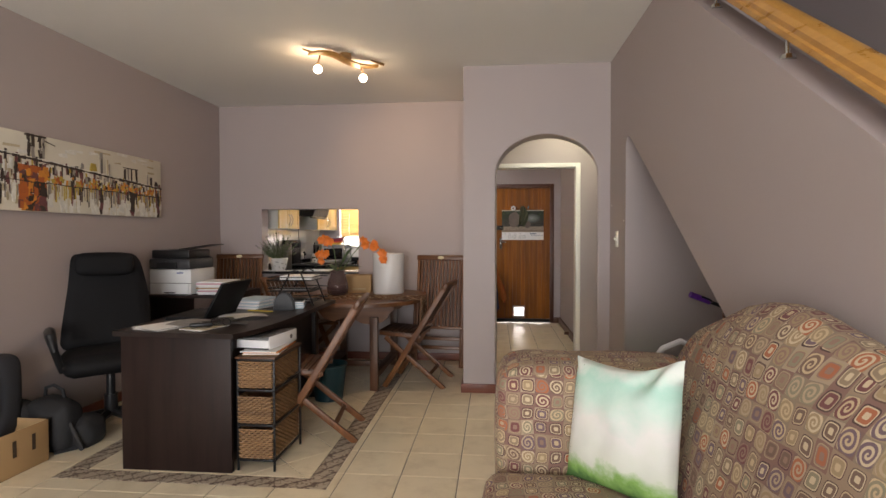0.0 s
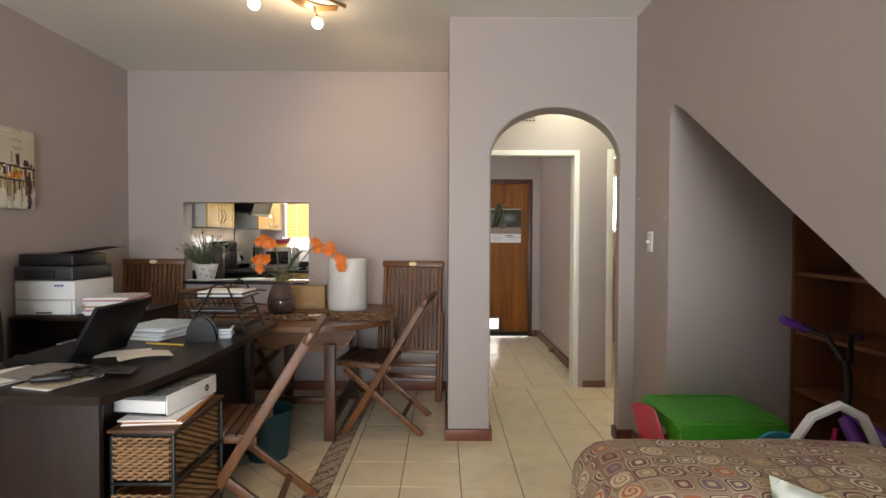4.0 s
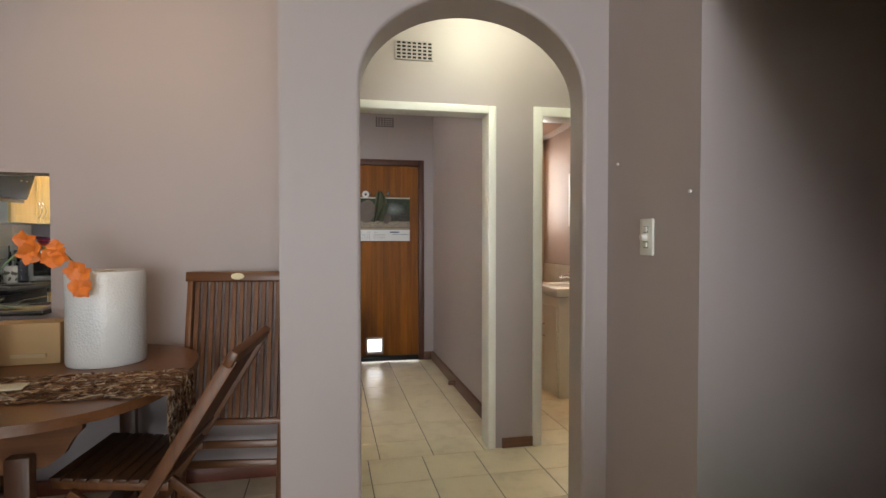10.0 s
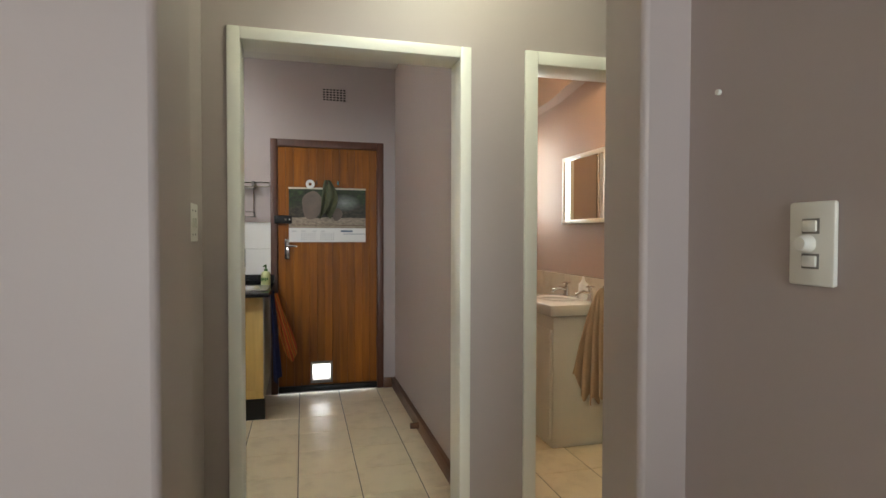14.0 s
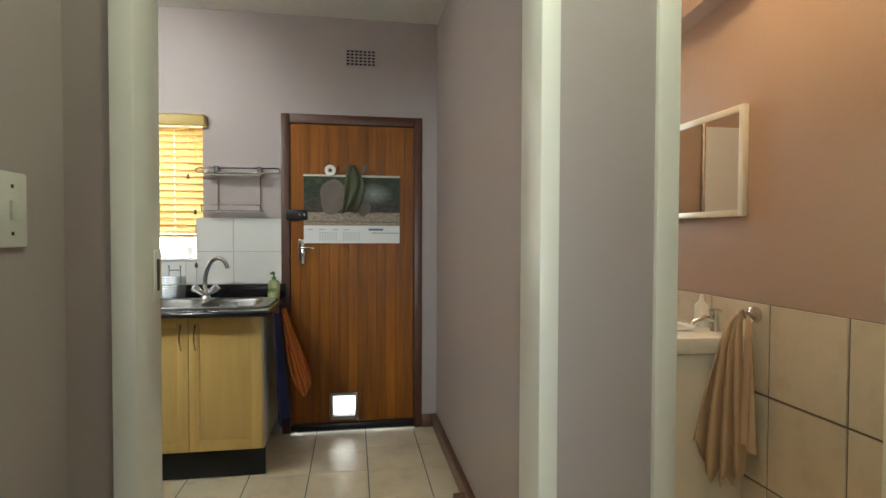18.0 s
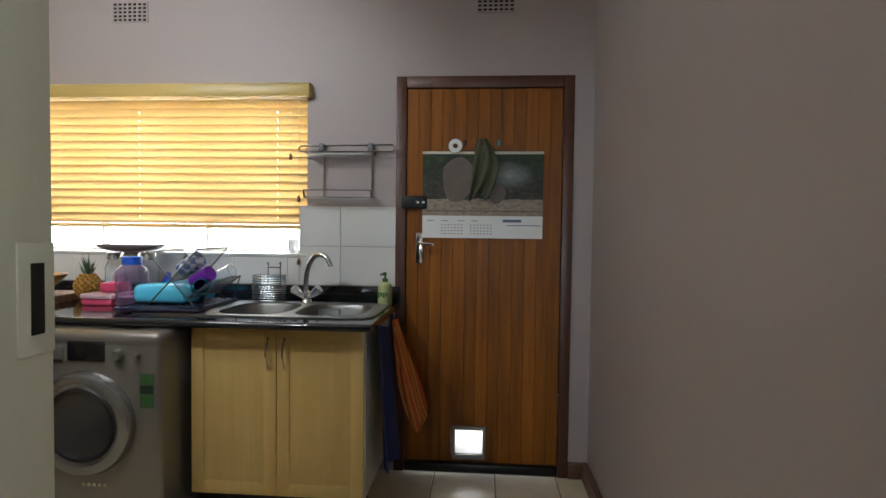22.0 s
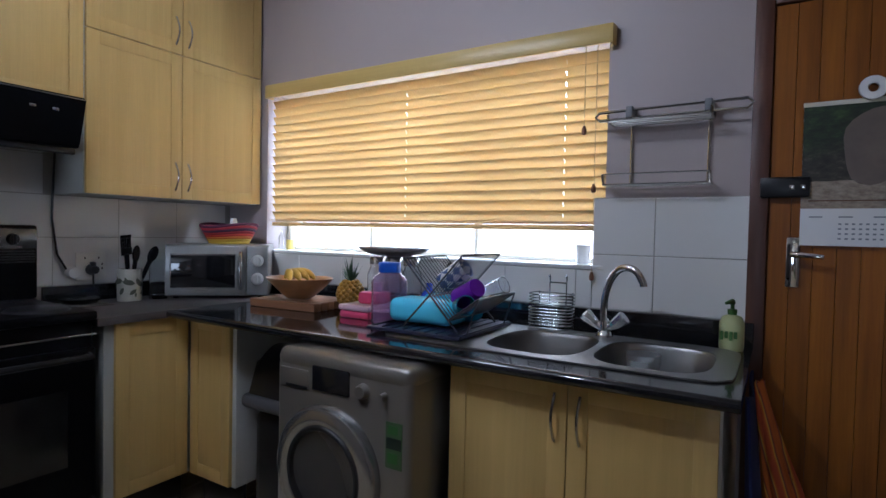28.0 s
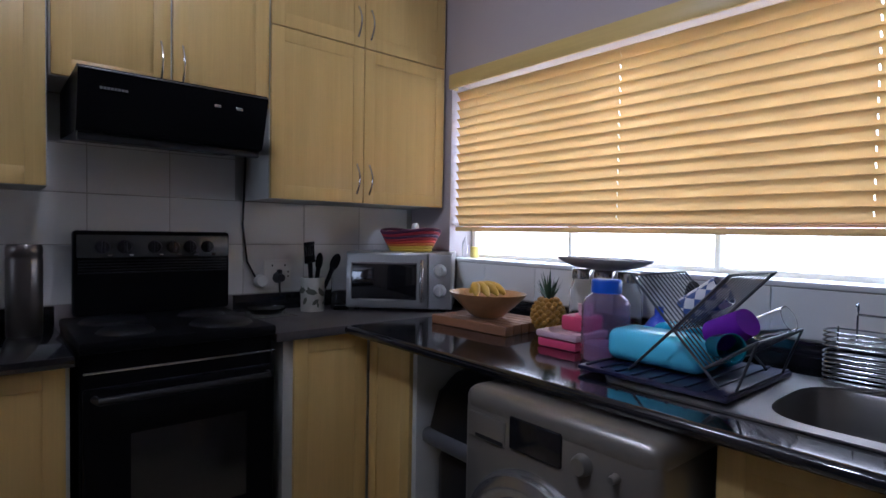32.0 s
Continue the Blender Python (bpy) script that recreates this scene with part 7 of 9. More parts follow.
# ---- under the stairs ----
bc = thing("bookcase", "dark brown built-in bookcase under the stairs, nearly empty", "bookcase", (1.68, 3.6, 0))
for y in (4.335, 3.15):
    hh = slope(y) - 0.02
    box_part("upright", bc, SHELFW, 1.53, 1.845, y, y + 0.025, 0.0, hh, 0.002)
bm = B()
prism(bm, [(3.15, 0.0), (4.335, 0.0), (4.335, slope(4.335) - 0.02), (3.15, slope(3.15) - 0.02)], "x", 1.832, 1.845)
part("back_panel", bm, SHELFW, bc)
for z in (0.06, 0.48, 0.79, 1.10, 1.50):
    ya = max(3.175, 4.31 + (z + 0.04 - 2.02) / SL)
    if ya < 4.3:
        box_part("shelf", bc, SHELFW, 1.535, 1.832, ya, 4.335, z, z + 0.02, 0.002)
pt = thing("plastic_table", "green plastic children's table with arched sides and rounded corners", "table", (0.96, 4.1, 0))
GX0, GX1, GY0, GY1 = 0.715, 1.24, 3.875, 4.36
bm = B()
ring = []
for cx_, cy_, a0 in ((GX1 - 0.05, GY1 - 0.05, 0), (GX0 + 0.05, GY1 - 0.05, 90), (GX0 + 0.05, GY0 + 0.05, 180), (GX1 - 0.05, GY0 + 0.05, 270)):
    ring += [(cx_ + 0.05 * math.cos(radians(a0 + k * 18)), cy_ + 0.05 * math.sin(radians(a0 + k * 18))) for k in range(6)]
prism(bm, ring, "z", 0.425, 0.452)
bmesh.ops.bevel(bm, geom=[e for e in bm.edges if min(v.co.z for v in e.verts) > 0.45], offset=0.012, segments=3, affect="EDGES")
part("top", bm, GREENP, pt)
bm = B()
for b in ((GX0 + 0.04, GX1 - 0.04, GY0 + 0.03, GY0 + 0.042), (GX0 + 0.04, GX1 - 0.04, GY1 - 0.042, GY1 - 0.03), (GX0 + 0.03, GX0 + 0.042, GY0 + 0.042, GY1 - 0.042), (GX1 - 0.042, GX1 - 0.03, GY0 + 0.042, GY1 - 0.042)):
    bx(bm, b[0], b[1], b[2], b[3], 0.450, 0.4575, 0.003)
part("raised_rim", bm, GREENP, pt)


def arched(a, b):
    """A table side: two broad legs joined by a shallow arch."""
    n = [(a, 0.43), (a - 0.012, 0.0), (a + 0.055, 0.0), (a + 0.085, 0.345)]
    n += [(a + 0.085 + 0.04 * (1 - math.cos(radians(k * 22.5))), 0.345 + 0.045 * math.sin(radians(k * 22.5))) for k in range(1, 5)]
    m = [((a + b) - u, w) for u, w in reversed(n)]
    return n + m


for y0, y1 in ((GY0 + 0.004, GY0 + 0.022), (GY1 - 0.022, GY1 - 0.004)):
    bm = B()
    prism(bm, arched(GX0 + 0.02, GX1 - 0.02), "y", y0, y1)
    part("side_panel", bm, GREENP, pt)
for x0, x1 in ((GX0 + 0.004, GX0 + 0.022), (GX1 - 0.022, GX1 - 0.004)):
    bm = B()
    prism(bm, arched(GY0 + 0.024, GY1 - 0.024), "x", x0, x1)
    part("side_panel", bm, GREENP, pt)


def toy_chair(label, colour, m):
    c = thing("plastic_chair", label, "chair", group="children's chairs")
    bm = B()
    bx(bm, -0.15, 0.15, -0.14, 0.15, 0.25, 0.275, 0.01)
    part("seat", bm, colour, c)
    bm = B()
    sheet(bm, 8, 6, lambda u, v: ((u - 0.5) * 0.30 * (1 - 0.10 * v * v), 0.14 + 0.05 * v - 0.03 * math.sin(math.pi * u), 0.26 + 0.22 * v - 0.035 * (2 * u - 1) ** 2 * v), 0.012)
    part("backrest", bm, colour, c, smooth=70)
    for y0, lean in ((-0.13, -0.02), (0.14, 0.03)):
        bm = B()
        top_z = 0.262
        sheet(bm, 2, 4, lambda u, v: (-0.15 - 0.015 * (1 - v) + 0.06 * u * (1 - 0.2 * (1 - v)), y0 + lean * (1 - v), top_z * v), 0.012)
        part("leg", bm, colour, c, smooth=70)
        bm = B()
        sheet(bm, 2, 4, lambda u, v: (0.15 + 0.015 * (1 - v) - 0.06 * u * (1 - 0.2 * (1 - v)), y0 + lean * (1 - v), top_z * v), 0.012)
        part("leg", bm, colour, c, smooth=70)
    c.matrix_basis = m
    return c


toy_chair("pink plastic children's chair pushed under the table", PINKP, Matrix.Translation((0.835, 4.105, 0.0)) @ Matrix.Rotation(radians(90), 4, "Z") @ Matrix.Diagonal((1.25, 1.0, 0.96, 1)))
toy_chair("sky blue plastic children's chair beside the green table", BLUEP, Matrix.Translation((1.0, 3.86, 0)) @ Matrix.Rotation(radians(-162), 4, "Z"))
# child's bicycle
PURP = plain("purple_paint", (0.13, 0.03, 0.30), 0.35, vary=0.2)
MAGEN = plain("magenta_paint", (0.45, 0.02, 0.12), 0.35)
bike = thing("bicycle", "purple and pink children's bicycle parked under the stairs", "bicycle", (1.28, 3.5, 0))
bm = B()
tube(bm, [(1.14, 3.77, 0.94), (1.225, 3.775, 0.906), (1.275, 3.72, 0.885), (1.29, 3.66, 0.80), (1.33, 3.66, 0.80), (1.40, 3.76, 0.88), (1.50, 3.84, 0.86)], 0.012, 10)
part("handlebar", bm, BLACK, bike)
for a, b in (((1.105, 3.76, 0.952), (1.222, 3.775, 0.907)), ((1.44, 3.79, 0.87), (1.52, 3.86, 0.86))):
    bm = B()
    cy(bm, a, b, 0.018, n=12)
    part("grip", bm, PURP, bike)
bm = B()
tube(bm, [(1.235, 3.765, 0.905), (1.20, 3.71, 0.925), (1.15, 3.69, 0.945)], 0.006, 8)
part("brake_lever", bm, BLACK, bike)
for p, rr, mt_ in (([(1.31, 3.66, 0.80), (1.325, 3.66, 0.70), (1.30, 3.64, 0.52)], 0.014, BLACK), ([(1.30, 3.64, 0.56), (1.27, 3.36, 0.30)], 0.03, PURP), ([(1.27, 3.36, 0.30), (1.26, 3.16, 0.62)], 0.018, MAGEN), ([(1.265, 3.22, 0.52), (1.30, 3.62, 0.60)], 0.02, PURP)):
    bm = B()
    tube(bm, p, rr, 10)
    part("frame_tube", bm, mt_, bike)
for y in (3.72, 3.00):
    for s in ((-0.05, 0.05) if y > 3.5 else (-0.05, 0.05)):
        bm = B()
        tube(bm, [(1.29 + s, y - 0.02 if y > 3.5 else y, 0.20), (1.30 + s * 0.8, 3.64 if y > 3.5 else 3.30, 0.52 if y > 3.5 else 0.32)], 0.010, 8)
        part("fork", bm, MAGEN, bike)
    bm = B()
    tube(bm, [(1.29, y + 0.185 * math.cos(k * math.pi / 14), 0.205 + 0.185 * math.sin(k * math.pi / 14)) for k in range(28)], 0.02, 8, True)
    wh = part("wheel", bm, BLACK, bike)
    bm = B()
    for k in range(10):
        a = 2 * math.pi * k / 10
        cy(bm, (1.29, y, 0.205), (1.29, y + 0.17 * math.cos(a), 0.205 + 0.17 * math.sin(a)), 0.0015, n=5)
    part("spokes", bm, STEEL, wh)
part("saddle", soft_box(1.19, 1.33, 3.02, 3.24, 0.61, 0.67, 0.03, 0.0, 6, 31), BLACK, bike)
# white tote bag behind the sofa
tote = thing("tote_bag", "white fabric bag with looped handles on the floor", "bag", (0.8, 3.05, 0))
TOTEM = plain("white_canvas", (0.62, 0.60, 0.60), 0.85, vary=0.1, grain=200, bump=0.3)
part("body", soft_box(0.61, 0.99, 2.98, 3.16, 0.0, 0.64, 0.05, 0.02, 8, 33), TOTEM, tote, smooth=80)
bm = B()
tube(bm, [(0.63, 3.0, 0.60), (0.665, 3.0, 0.70), (0.72, 3.0, 0.78), (0.80, 3.0, 0.815), (0.87, 3.0, 0.78), (0.92, 3.0, 0.68), (0.94, 3.0, 0.58)], 0.014, 8)
part("handle", bm, TOTEM, tote)

# ---- wall tiles (kitchen) ----
def wall_tiles(wall, rows, place, w, h, gap, material, thick=0.008, name="tile"):
    """Tiles set on a wall; rows of (u0, u1, v0, v1); place turns (u, v, depth) into a point."""
    for u0, u1, v0, v1 in rows:
        bm = B()
        g = gap / 2
        a, b, c, d = u0 + g, u1 - g, v0 + g, v1 - g
        k = 0.0015
        back = [bm.verts.new(place(u, v, 0.0)) for u, v in ((a, c), (b, c), (b, d), (a, d))]
        mid = [bm.verts.new(place(u, v, thick - k)) for u, v in ((a, c), (b, c), (b, d), (a, d))]
        top_ = [bm.verts.new(place(u, v, thick)) for u, v in ((a + k, c + k), (b - k, c + k), (b - k, d - k), (a + k, d - k))]
        for lo, hi in ((back, mid), (mid, top_)):
            for i in range(4):
                bm.faces.new([lo[i], lo[(i + 1) % 4], hi[(i + 1) % 4], hi[i]])
        bm.faces.new(top_)
        part(name, bm, material, wall, smooth=0)


def grid_rows(us, vs):
    return [(a, b, c, d) for a, b in zip(us, us[1:]) for c, d in zip(vs, vs[1:]) if b - a > 0.01 and d - c > 0.01]


def bed(name, x0, x1, y0, y1, z0, z1, label):
    bm = B()
    bx(bm, x0, x1, y0, y1, z0, z1)
    return loose(name, bm, plain("pale_grout", (0.42, 0.41, 0.38) if z1 > 1.05 else (0.14, 0.12, 0.10), 0.9), 0, label, "tiles", kind="structure")


north = bed("tiling_kitchen_north", -0.602, -0.062, BY - 0.006, BY, CT + 0.075, 1.395, "white glazed wall tiles round the sink")
wall_tiles(north, grid_rows([-0.602, -0.381, -0.064], [0.977, 1.182, 1.393]), lambda u, v, d: (u, BY - 0.004 - d * 0.7, v), 0.3, 0.2, 0.003, WTILE)
below = bed("tiling_kitchen_sill", -2.44, -0.602, BY - 0.006, BY, CT + 0.075, WZ0 - 0.013, "white glazed wall tiles under the window")
wall_tiles(below, grid_rows([-2.44, -2.165, -1.865, -1.565, -1.265, -0.965, -0.665, -0.602], [0.977, WZ0 - 0.014]), lambda u, v, d: (u, BY - 0.004 - d * 0.7, v), 0.3, 0.2, 0.003, WTILE)
west = bed("tiling_kitchen_west", KLX, KLX + 0.003, 6.30, BY - 0.008, CT + 0.075, 1.735, "white glazed wall tiles behind the stove")
wall_tiles(west, grid_rows([6.30, 6.46, 6.77, 7.07, 7.35, 7.645, 7.93, 8.23, 8.53], [0.977, 1.195, 1.383]), lambda u, v, d: (KLX + 0.001 + d * 0.5, u, v), 0.3, 0.2, 0.003, WTILE)
wall_tiles(west, grid_rows([6.93, 7.07, 7.35, 7.61], [1.384, 1.56, 1.733]), lambda u, v, d: (KLX + 0.001 + d * 0.5, u, v), 0.3, 0.2, 0.003, WTILE)

# ---- fridge beside the kitchen door ----
FRG = plain("dark_silver_fridge", (0.10, 0.10, 0.105), 0.35, 0.5, vary=0.06)
fg = thing("fridge", "tall dark grey fridge freezer beside the doorway", "fridge", (-0.66, 6.43, 0))
box_part("body", fg, FRG, -0.99, -0.335, 6.285, 6.535, 0.03, 1.82, 0.006)
box_part("freezer_door", fg, FRG, -0.99, -0.335, 6.541, 6.60, 1.25, 1.82, 0.012)
box_part("door_gap", fg, BLACK, -0.985, -0.34, 6.541, 6.575, 1.236, 1.254, 0.001)
box_part("fridge_door", fg, FRG, -0.99, -0.335, 6.541, 6.60, 0.05, 1.24, 0.012)
box_part("door_seal", fg, plain("pale_seal", (0.35, 0.35, 0.35), 0.6), -0.985, -0.338, 6.534, 6.542, 0.06, 1.81, 0.001)


# ---- vents and switches ----
def air_brick(x0, x1, z0, z1, y):
    v = thing("air_vent", "painted air brick with rows of small square holes", "vent", (x0, y, z0))
    # black sheet paints the shade inside the holes
    box_part("backing", v, plain("vent_dark", (0.006, 0.006, 0.006), 0.9), x0 + 0.004, x1 - 0.004, y - 0.002, y + 0.001, z0 + 0.004, z1 - 0.004)
    nx, nz = 7, 5
    for k in range(nx + 1):
        x = x0 + (x1 - x0 - 0.009) * k / nx
        box_part("upright", v, WALL, x, x + 0.009, y - 0.008, y, z0, z1)
    for k in range(nz + 1):
        z = z0 + (z1 - z0 - 0.0075) * k / nz
        box_part("bar", v, WALL, x0 + 0.009, x1 - 0.009, y - 0.0075, y, z, z + 0.0075)
    return v


air_brick(0.225, 0.445, 2.295, 2.405, KY)
air_brick(-1.635, -1.435, 2.365, 2.475, BY)
air_brick(0.315, 0.515, 2.385, 2.495, BY)
SWP = plain("switch_plastic", (0.72, 0.71, 0.66), 0.35, vary=0.04)
sw = thing("dimmer_switch", "white switch plate with two rockers and a round dimmer", "switch", (RX, 4.62, 1.28))
box_part("plate", sw, SWP, RX - 0.009, RX, 4.585, 4.657, 1.217, 1.337, 0.004)
for z in (1.245, 1.295):
    bez = box_part("rocker_bezel", sw, plain("bezel_grey_%d" % (z * 1000), (0.20, 0.19, 0.17), 0.4), RX - 0.0098, RX - 0.008, 4.607, 4.635, z - 0.004, z + 0.018, 0.001)
    box_part("rocker", bez, SWP, RX - 0.0135, RX - 0.009, 4.610, 4.632, z - 0.001, z + 0.015, 0.002)
bm = B()
lathe(bm, [(0.0, 0.016), (0.009, 0.016), (0.012, 0.008), (0.013, 0.0), (0.0, 0.0)], 20, Matrix.Translation((RX - 0.009, 4.625, 1.277)) @ Matrix.Rotation(radians(-90), 4, "Y"))
part("dimmer_knob", bm, SWP, sw)
sw2 = thing("light_switch", "cream double light switch plate", "switch", (-0.195, 5.94, 1.33))
box_part("plate", sw2, SWP, -0.195, -0.186, 5.872, 6.000, 1.267, 1.392, 0.004)
for y in (5.912, 5.957):
    box_part("rocker", sw2, SWP, -0.187, -0.180, y - 0.008, y + 0.008, 1.312, 1.345, 0.003)
    for z in (1.29, 1.368):
        box_part("screw", sw2, BLACK, -0.1865, -0.185, y - 0.003, y + 0.003, z - 0.003, z + 0.003, 0.0)
for y, z in ((4.81, 1.54), (4.41, 1.41)):
    bm = B()
    cy(bm, (RX, y, z), (RX - 0.006, y, z), 0.005, n=10)
    loose("wall_plug", bm, SWP, 40, "small white screw plug set in the wall", "screw plug")
# lobby ceiling lamp
lb = thing("ceiling_lamp", "round opal glass ceiling lamp in the lobby", "ceiling lamp", (0.74, 5.62, CH))
bm = B()
lathe(bm, [(0.0, 0.0), (0.09, 0.0), (0.09, -0.03), (0.0, -0.03)], 24, Matrix.Translation((0.74, 5.62, CH)))
part("base", bm, WHITE, lb)
# holder added to go with the assumed kitchen lamp
kl = thing("ceiling_lamp", "plain ceiling lamp holder in the kitchen", "ceiling lamp", (-1.50, 7.05, CH))
bm = B()
lathe(bm, [(0.0, 0.0), (0.06, 0.0), (0.055, -0.02), (0.02, -0.03), (0.02, -0.06), (0.0, -0.06)], 24, Matrix.Translation((-1.50, 7.05, CH)))
part("base", bm, WHITE, kl)
# made-up fitting, out of view, where the fill spot hangs
ks = thing("ceiling_spotlight", "small white ceiling spotlight in the kitchen", "spotlight", (-1.05, 6.55, CH))
bm = B()
lathe(bm, [(0.0, 0.0), (0.045, 0.0), (0.045, -0.02), (0.012, -0.03), (0.012, -0.07), (0.0, -0.07)], 24, Matrix.Translation((-1.05, 6.55, CH)))
part("base", bm, WHITE, ks)
bb_ = thing("ceiling_lamp", "small lamp holder on the bathroom ceiling", "ceiling lamp", (1.55, 6.70, 2.95))
bm = B()
cy(bm, (1.55, 6.70, 2.95), (1.55, 6.70, 2.84), 0.012, n=10)
part("flex", bm, WHITE, bb_)

# ---- calendar, hook and cloth on the back door ----
def landscape():
    m, t, b = shader("calendar_print")
    v = coords(t, source="UV")
    sep = t.nodes.new("ShaderNodeSeparateXYZ")
    t.links.new(v, sep.inputs[0])
    leafy = noise_of(t, v, 16, 7, 0.7)
    big = noise_of(t, v, 3, 3)
    bush = ramp(t, maths(t, "ADD", maths(t, "MULTIPLY", leafy, 0.6), maths(t, "MULTIPLY", big, 0.4)), [(0.36, (0.008, 0.010, 0.005)), (0.52, (0.022, 0.036, 0.012)), (0.64, (0.06, 0.11, 0.028)), (0.78, (0.15, 0.24, 0.075))])
    thicket = ramp(t, leafy, [(0.3, (0.012, 0.011, 0.008)), (0.55, (0.045, 0.038, 0.027)), (0.75, (0.13, 0.11, 0.08))])
    low = node_clamp(t, maths(t, "MULTIPLY_ADD", maths(t, "ADD", sep.outputs[1], maths(t, "MULTIPLY", big, 0.3)), -6.0, 4.9))
    bush = mixed(t, low, bush, thicket)
    earth = ramp(t, noise_of(t, v, 22, 6, 0.7), [(0.3, (0.16, 0.12, 0.09)), (0.6, (0.36, 0.30, 0.23)), (0.8, (0.5, 0.44, 0.36))])
    edge = maths(t, "ADD", sep.outputs[1], maths(t, "MULTIPLY_ADD", big, 0.12, -0.06))
    c = mixed(t, maths(t, "LESS_THAN", edge, 0.27), bush, earth)
    du, dv = maths(t, "SUBTRACT", sep.outputs[0], 0.70), maths(t, "SUBTRACT", sep.outputs[1], 0.66)
    d = maths(t, "SQRT", maths(t, "ADD", maths(t, "MULTIPLY", du, du), maths(t, "MULTIPLY", dv, dv)))
    mist = maths(t, "MULTIPLY", maths(t, "SUBTRACT", 1.0, maths(t, "MULTIPLY", d, 4.2)), maths(t, "MULTIPLY_ADD", leafy, 0.8, 0.3))
    mist = node_clamp(t, mist)
    c = mixed(t, mist, c, (0.40, 0.44, 0.43))
    t.links.new(c, b.inputs["Base Color"])
    b.inputs["Roughness"].default_value = 0.6
    return m


def node_clamp(t, v):
    n = t.nodes.new("ShaderNodeClamp")
    t.links.new(v, n.inputs[0])
    return n.outputs[0]


cal = thing("wall_calendar", "large printed calendar with a bush landscape hung on the door", "calendar", (0.36, BY, 1.68))
CX0, CX1, CZ0, CZ1, CS = 0.052, 0.668, 1.235, 1.675, 1.35
box_part("sheet", cal, PAPER, CX0, CX1, BY - 0.016, BY - 0.013, CZ0, CZ1, 0.0)
bm = B()
q = [bm.verts.new(p) for p in ((CX0, BY - 0.0165, CS), (CX1, BY - 0.0165, CS), (CX1, BY - 0.0165, CZ1 - 0.01), (CX0, BY - 0.0165, CZ1 - 0.01))]
bm.faces.new(q)
pic = part("picture", bm, landscape(), cal, "green bush and pale earth photograph", smooth=0)
uvl = pic.data.uv_layers.new(name="UVMap")
for lp in pic.data.loops:
    c = pic.data.vertices[lp.vertex_index].co
    uvl.data[lp.index].uv = ((c.x - CX0) / (CX1 - CX0), (c.z - CS) / (CZ1 - 0.01 - CS))
ROCK = plain("grey_brown_shape", (0.15, 0.112, 0.09), 0.5, vary=0.35, grain=60, stain=12)
for cx, cz, rx, rz, n in ((0.235, 1.535, 0.085, 0.115, 22), (0.435, 1.462, 0.042, 0.052, 16)):
    pts = [(cx + rx * math.cos(a) * (1 + 0.10 * math.sin(3 * a + 1)), cz + rz * math.sin(a) * (1 + 0.08 * math.sin(2 * a))) for a in np.linspace(0, 2 * math.pi, n, endpoint=False)]
    bm = B()
    prism(bm, pts, "y", BY - 0.0185, BY - 0.0167)
    part("grey_shape", bm, ROCK, cal, smooth=0)
box_part("frame_line", cal, plain("brown_line", (0.12, 0.06, 0.03), 0.6), CX0 + 0.02, CX1 - 0.02, BY - 0.0175, BY - 0.0165, 1.372, 1.376, 0.0)
INK = plain("calendar_ink", (0.25, 0.27, 0.30), 0.7)
bm = B()
for k, x in enumerate((0.075, 0.15, 0.235, 0.305)):
    bx(bm, x, x + 0.035, BY - 0.0168, BY - 0.0158, 1.322, 1.326)
for c in range(2):
    for i in range(7):
        for j in range(4):
            bx(bm, 0.15 + c * 0.15 + i * 0.017, 0.158 + c * 0.15 + i * 0.017, BY - 0.0168, BY - 0.0158, 1.300 - j * 0.015, 1.305 - j * 0.015)
part("date_grid", bm, INK, cal, smooth=0)
bm = B()
bx(bm, 0.485, 0.66, BY - 0.0168, BY - 0.0158, 1.300, 1.304)
bx(bm, 0.465, 0.56, BY - 0.0168, BY - 0.0158, 1.318, 1.332)
part("printed_mark", bm, plain("blue_grey_ink", (0.10, 0.16, 0.24), 0.6), cal, smooth=0)
box_part("binding_strip", cal, plain("cream_strip", (0.62, 0.58, 0.48), 0.5), CX0 - 0.002, CX1 + 0.002, BY - 0.019, BY - 0.012, CZ1 - 0.01, CZ1 + 0.004, 0.001)
hk = thing("coat_hook_board", "carved wooden hook board above the calendar", "hook board", (0.37, BY, 1.7))
bm = B()
prism(bm, [(0.20, 1.685), (0.22, 1.71), (0.27, 1.715), (0.30, 1.735), (0.37, 1.742), (0.44, 1.735), (0.47, 1.715), (0.52, 1.71), (0.545, 1.685)], "y", BY - 0.014, BY + 0.0015)
part("board", bm, PINE, hk)
for x in (0.27, 0.355, 0.44):
    bm = B()
    tube(bm, [(x, BY - 0.012, 1.715), (x, BY - 0.05, 1.705), (x, BY - 0.06, 1.73)], 0.006, 8)
    part("peg", bm, BLUEP if x > 0.4 else TEAKD, hk)
bm = B()
lathe(bm, [(0.014, -0.006), (0.034, -0.006), (0.036, 0.0), (0.034, 0.006), (0.014, 0.006), (0.012, 0.0), (0.014, -0.006)], 24, Matrix.Translation((0.22, BY - 0.03, 1.705)) @ Matrix.Rotation(radians(90), 4, "X"))
loose("tape_roll", bm, PAPER, 40, "white round hook hanging above the calendar", "hook")
gc = B()


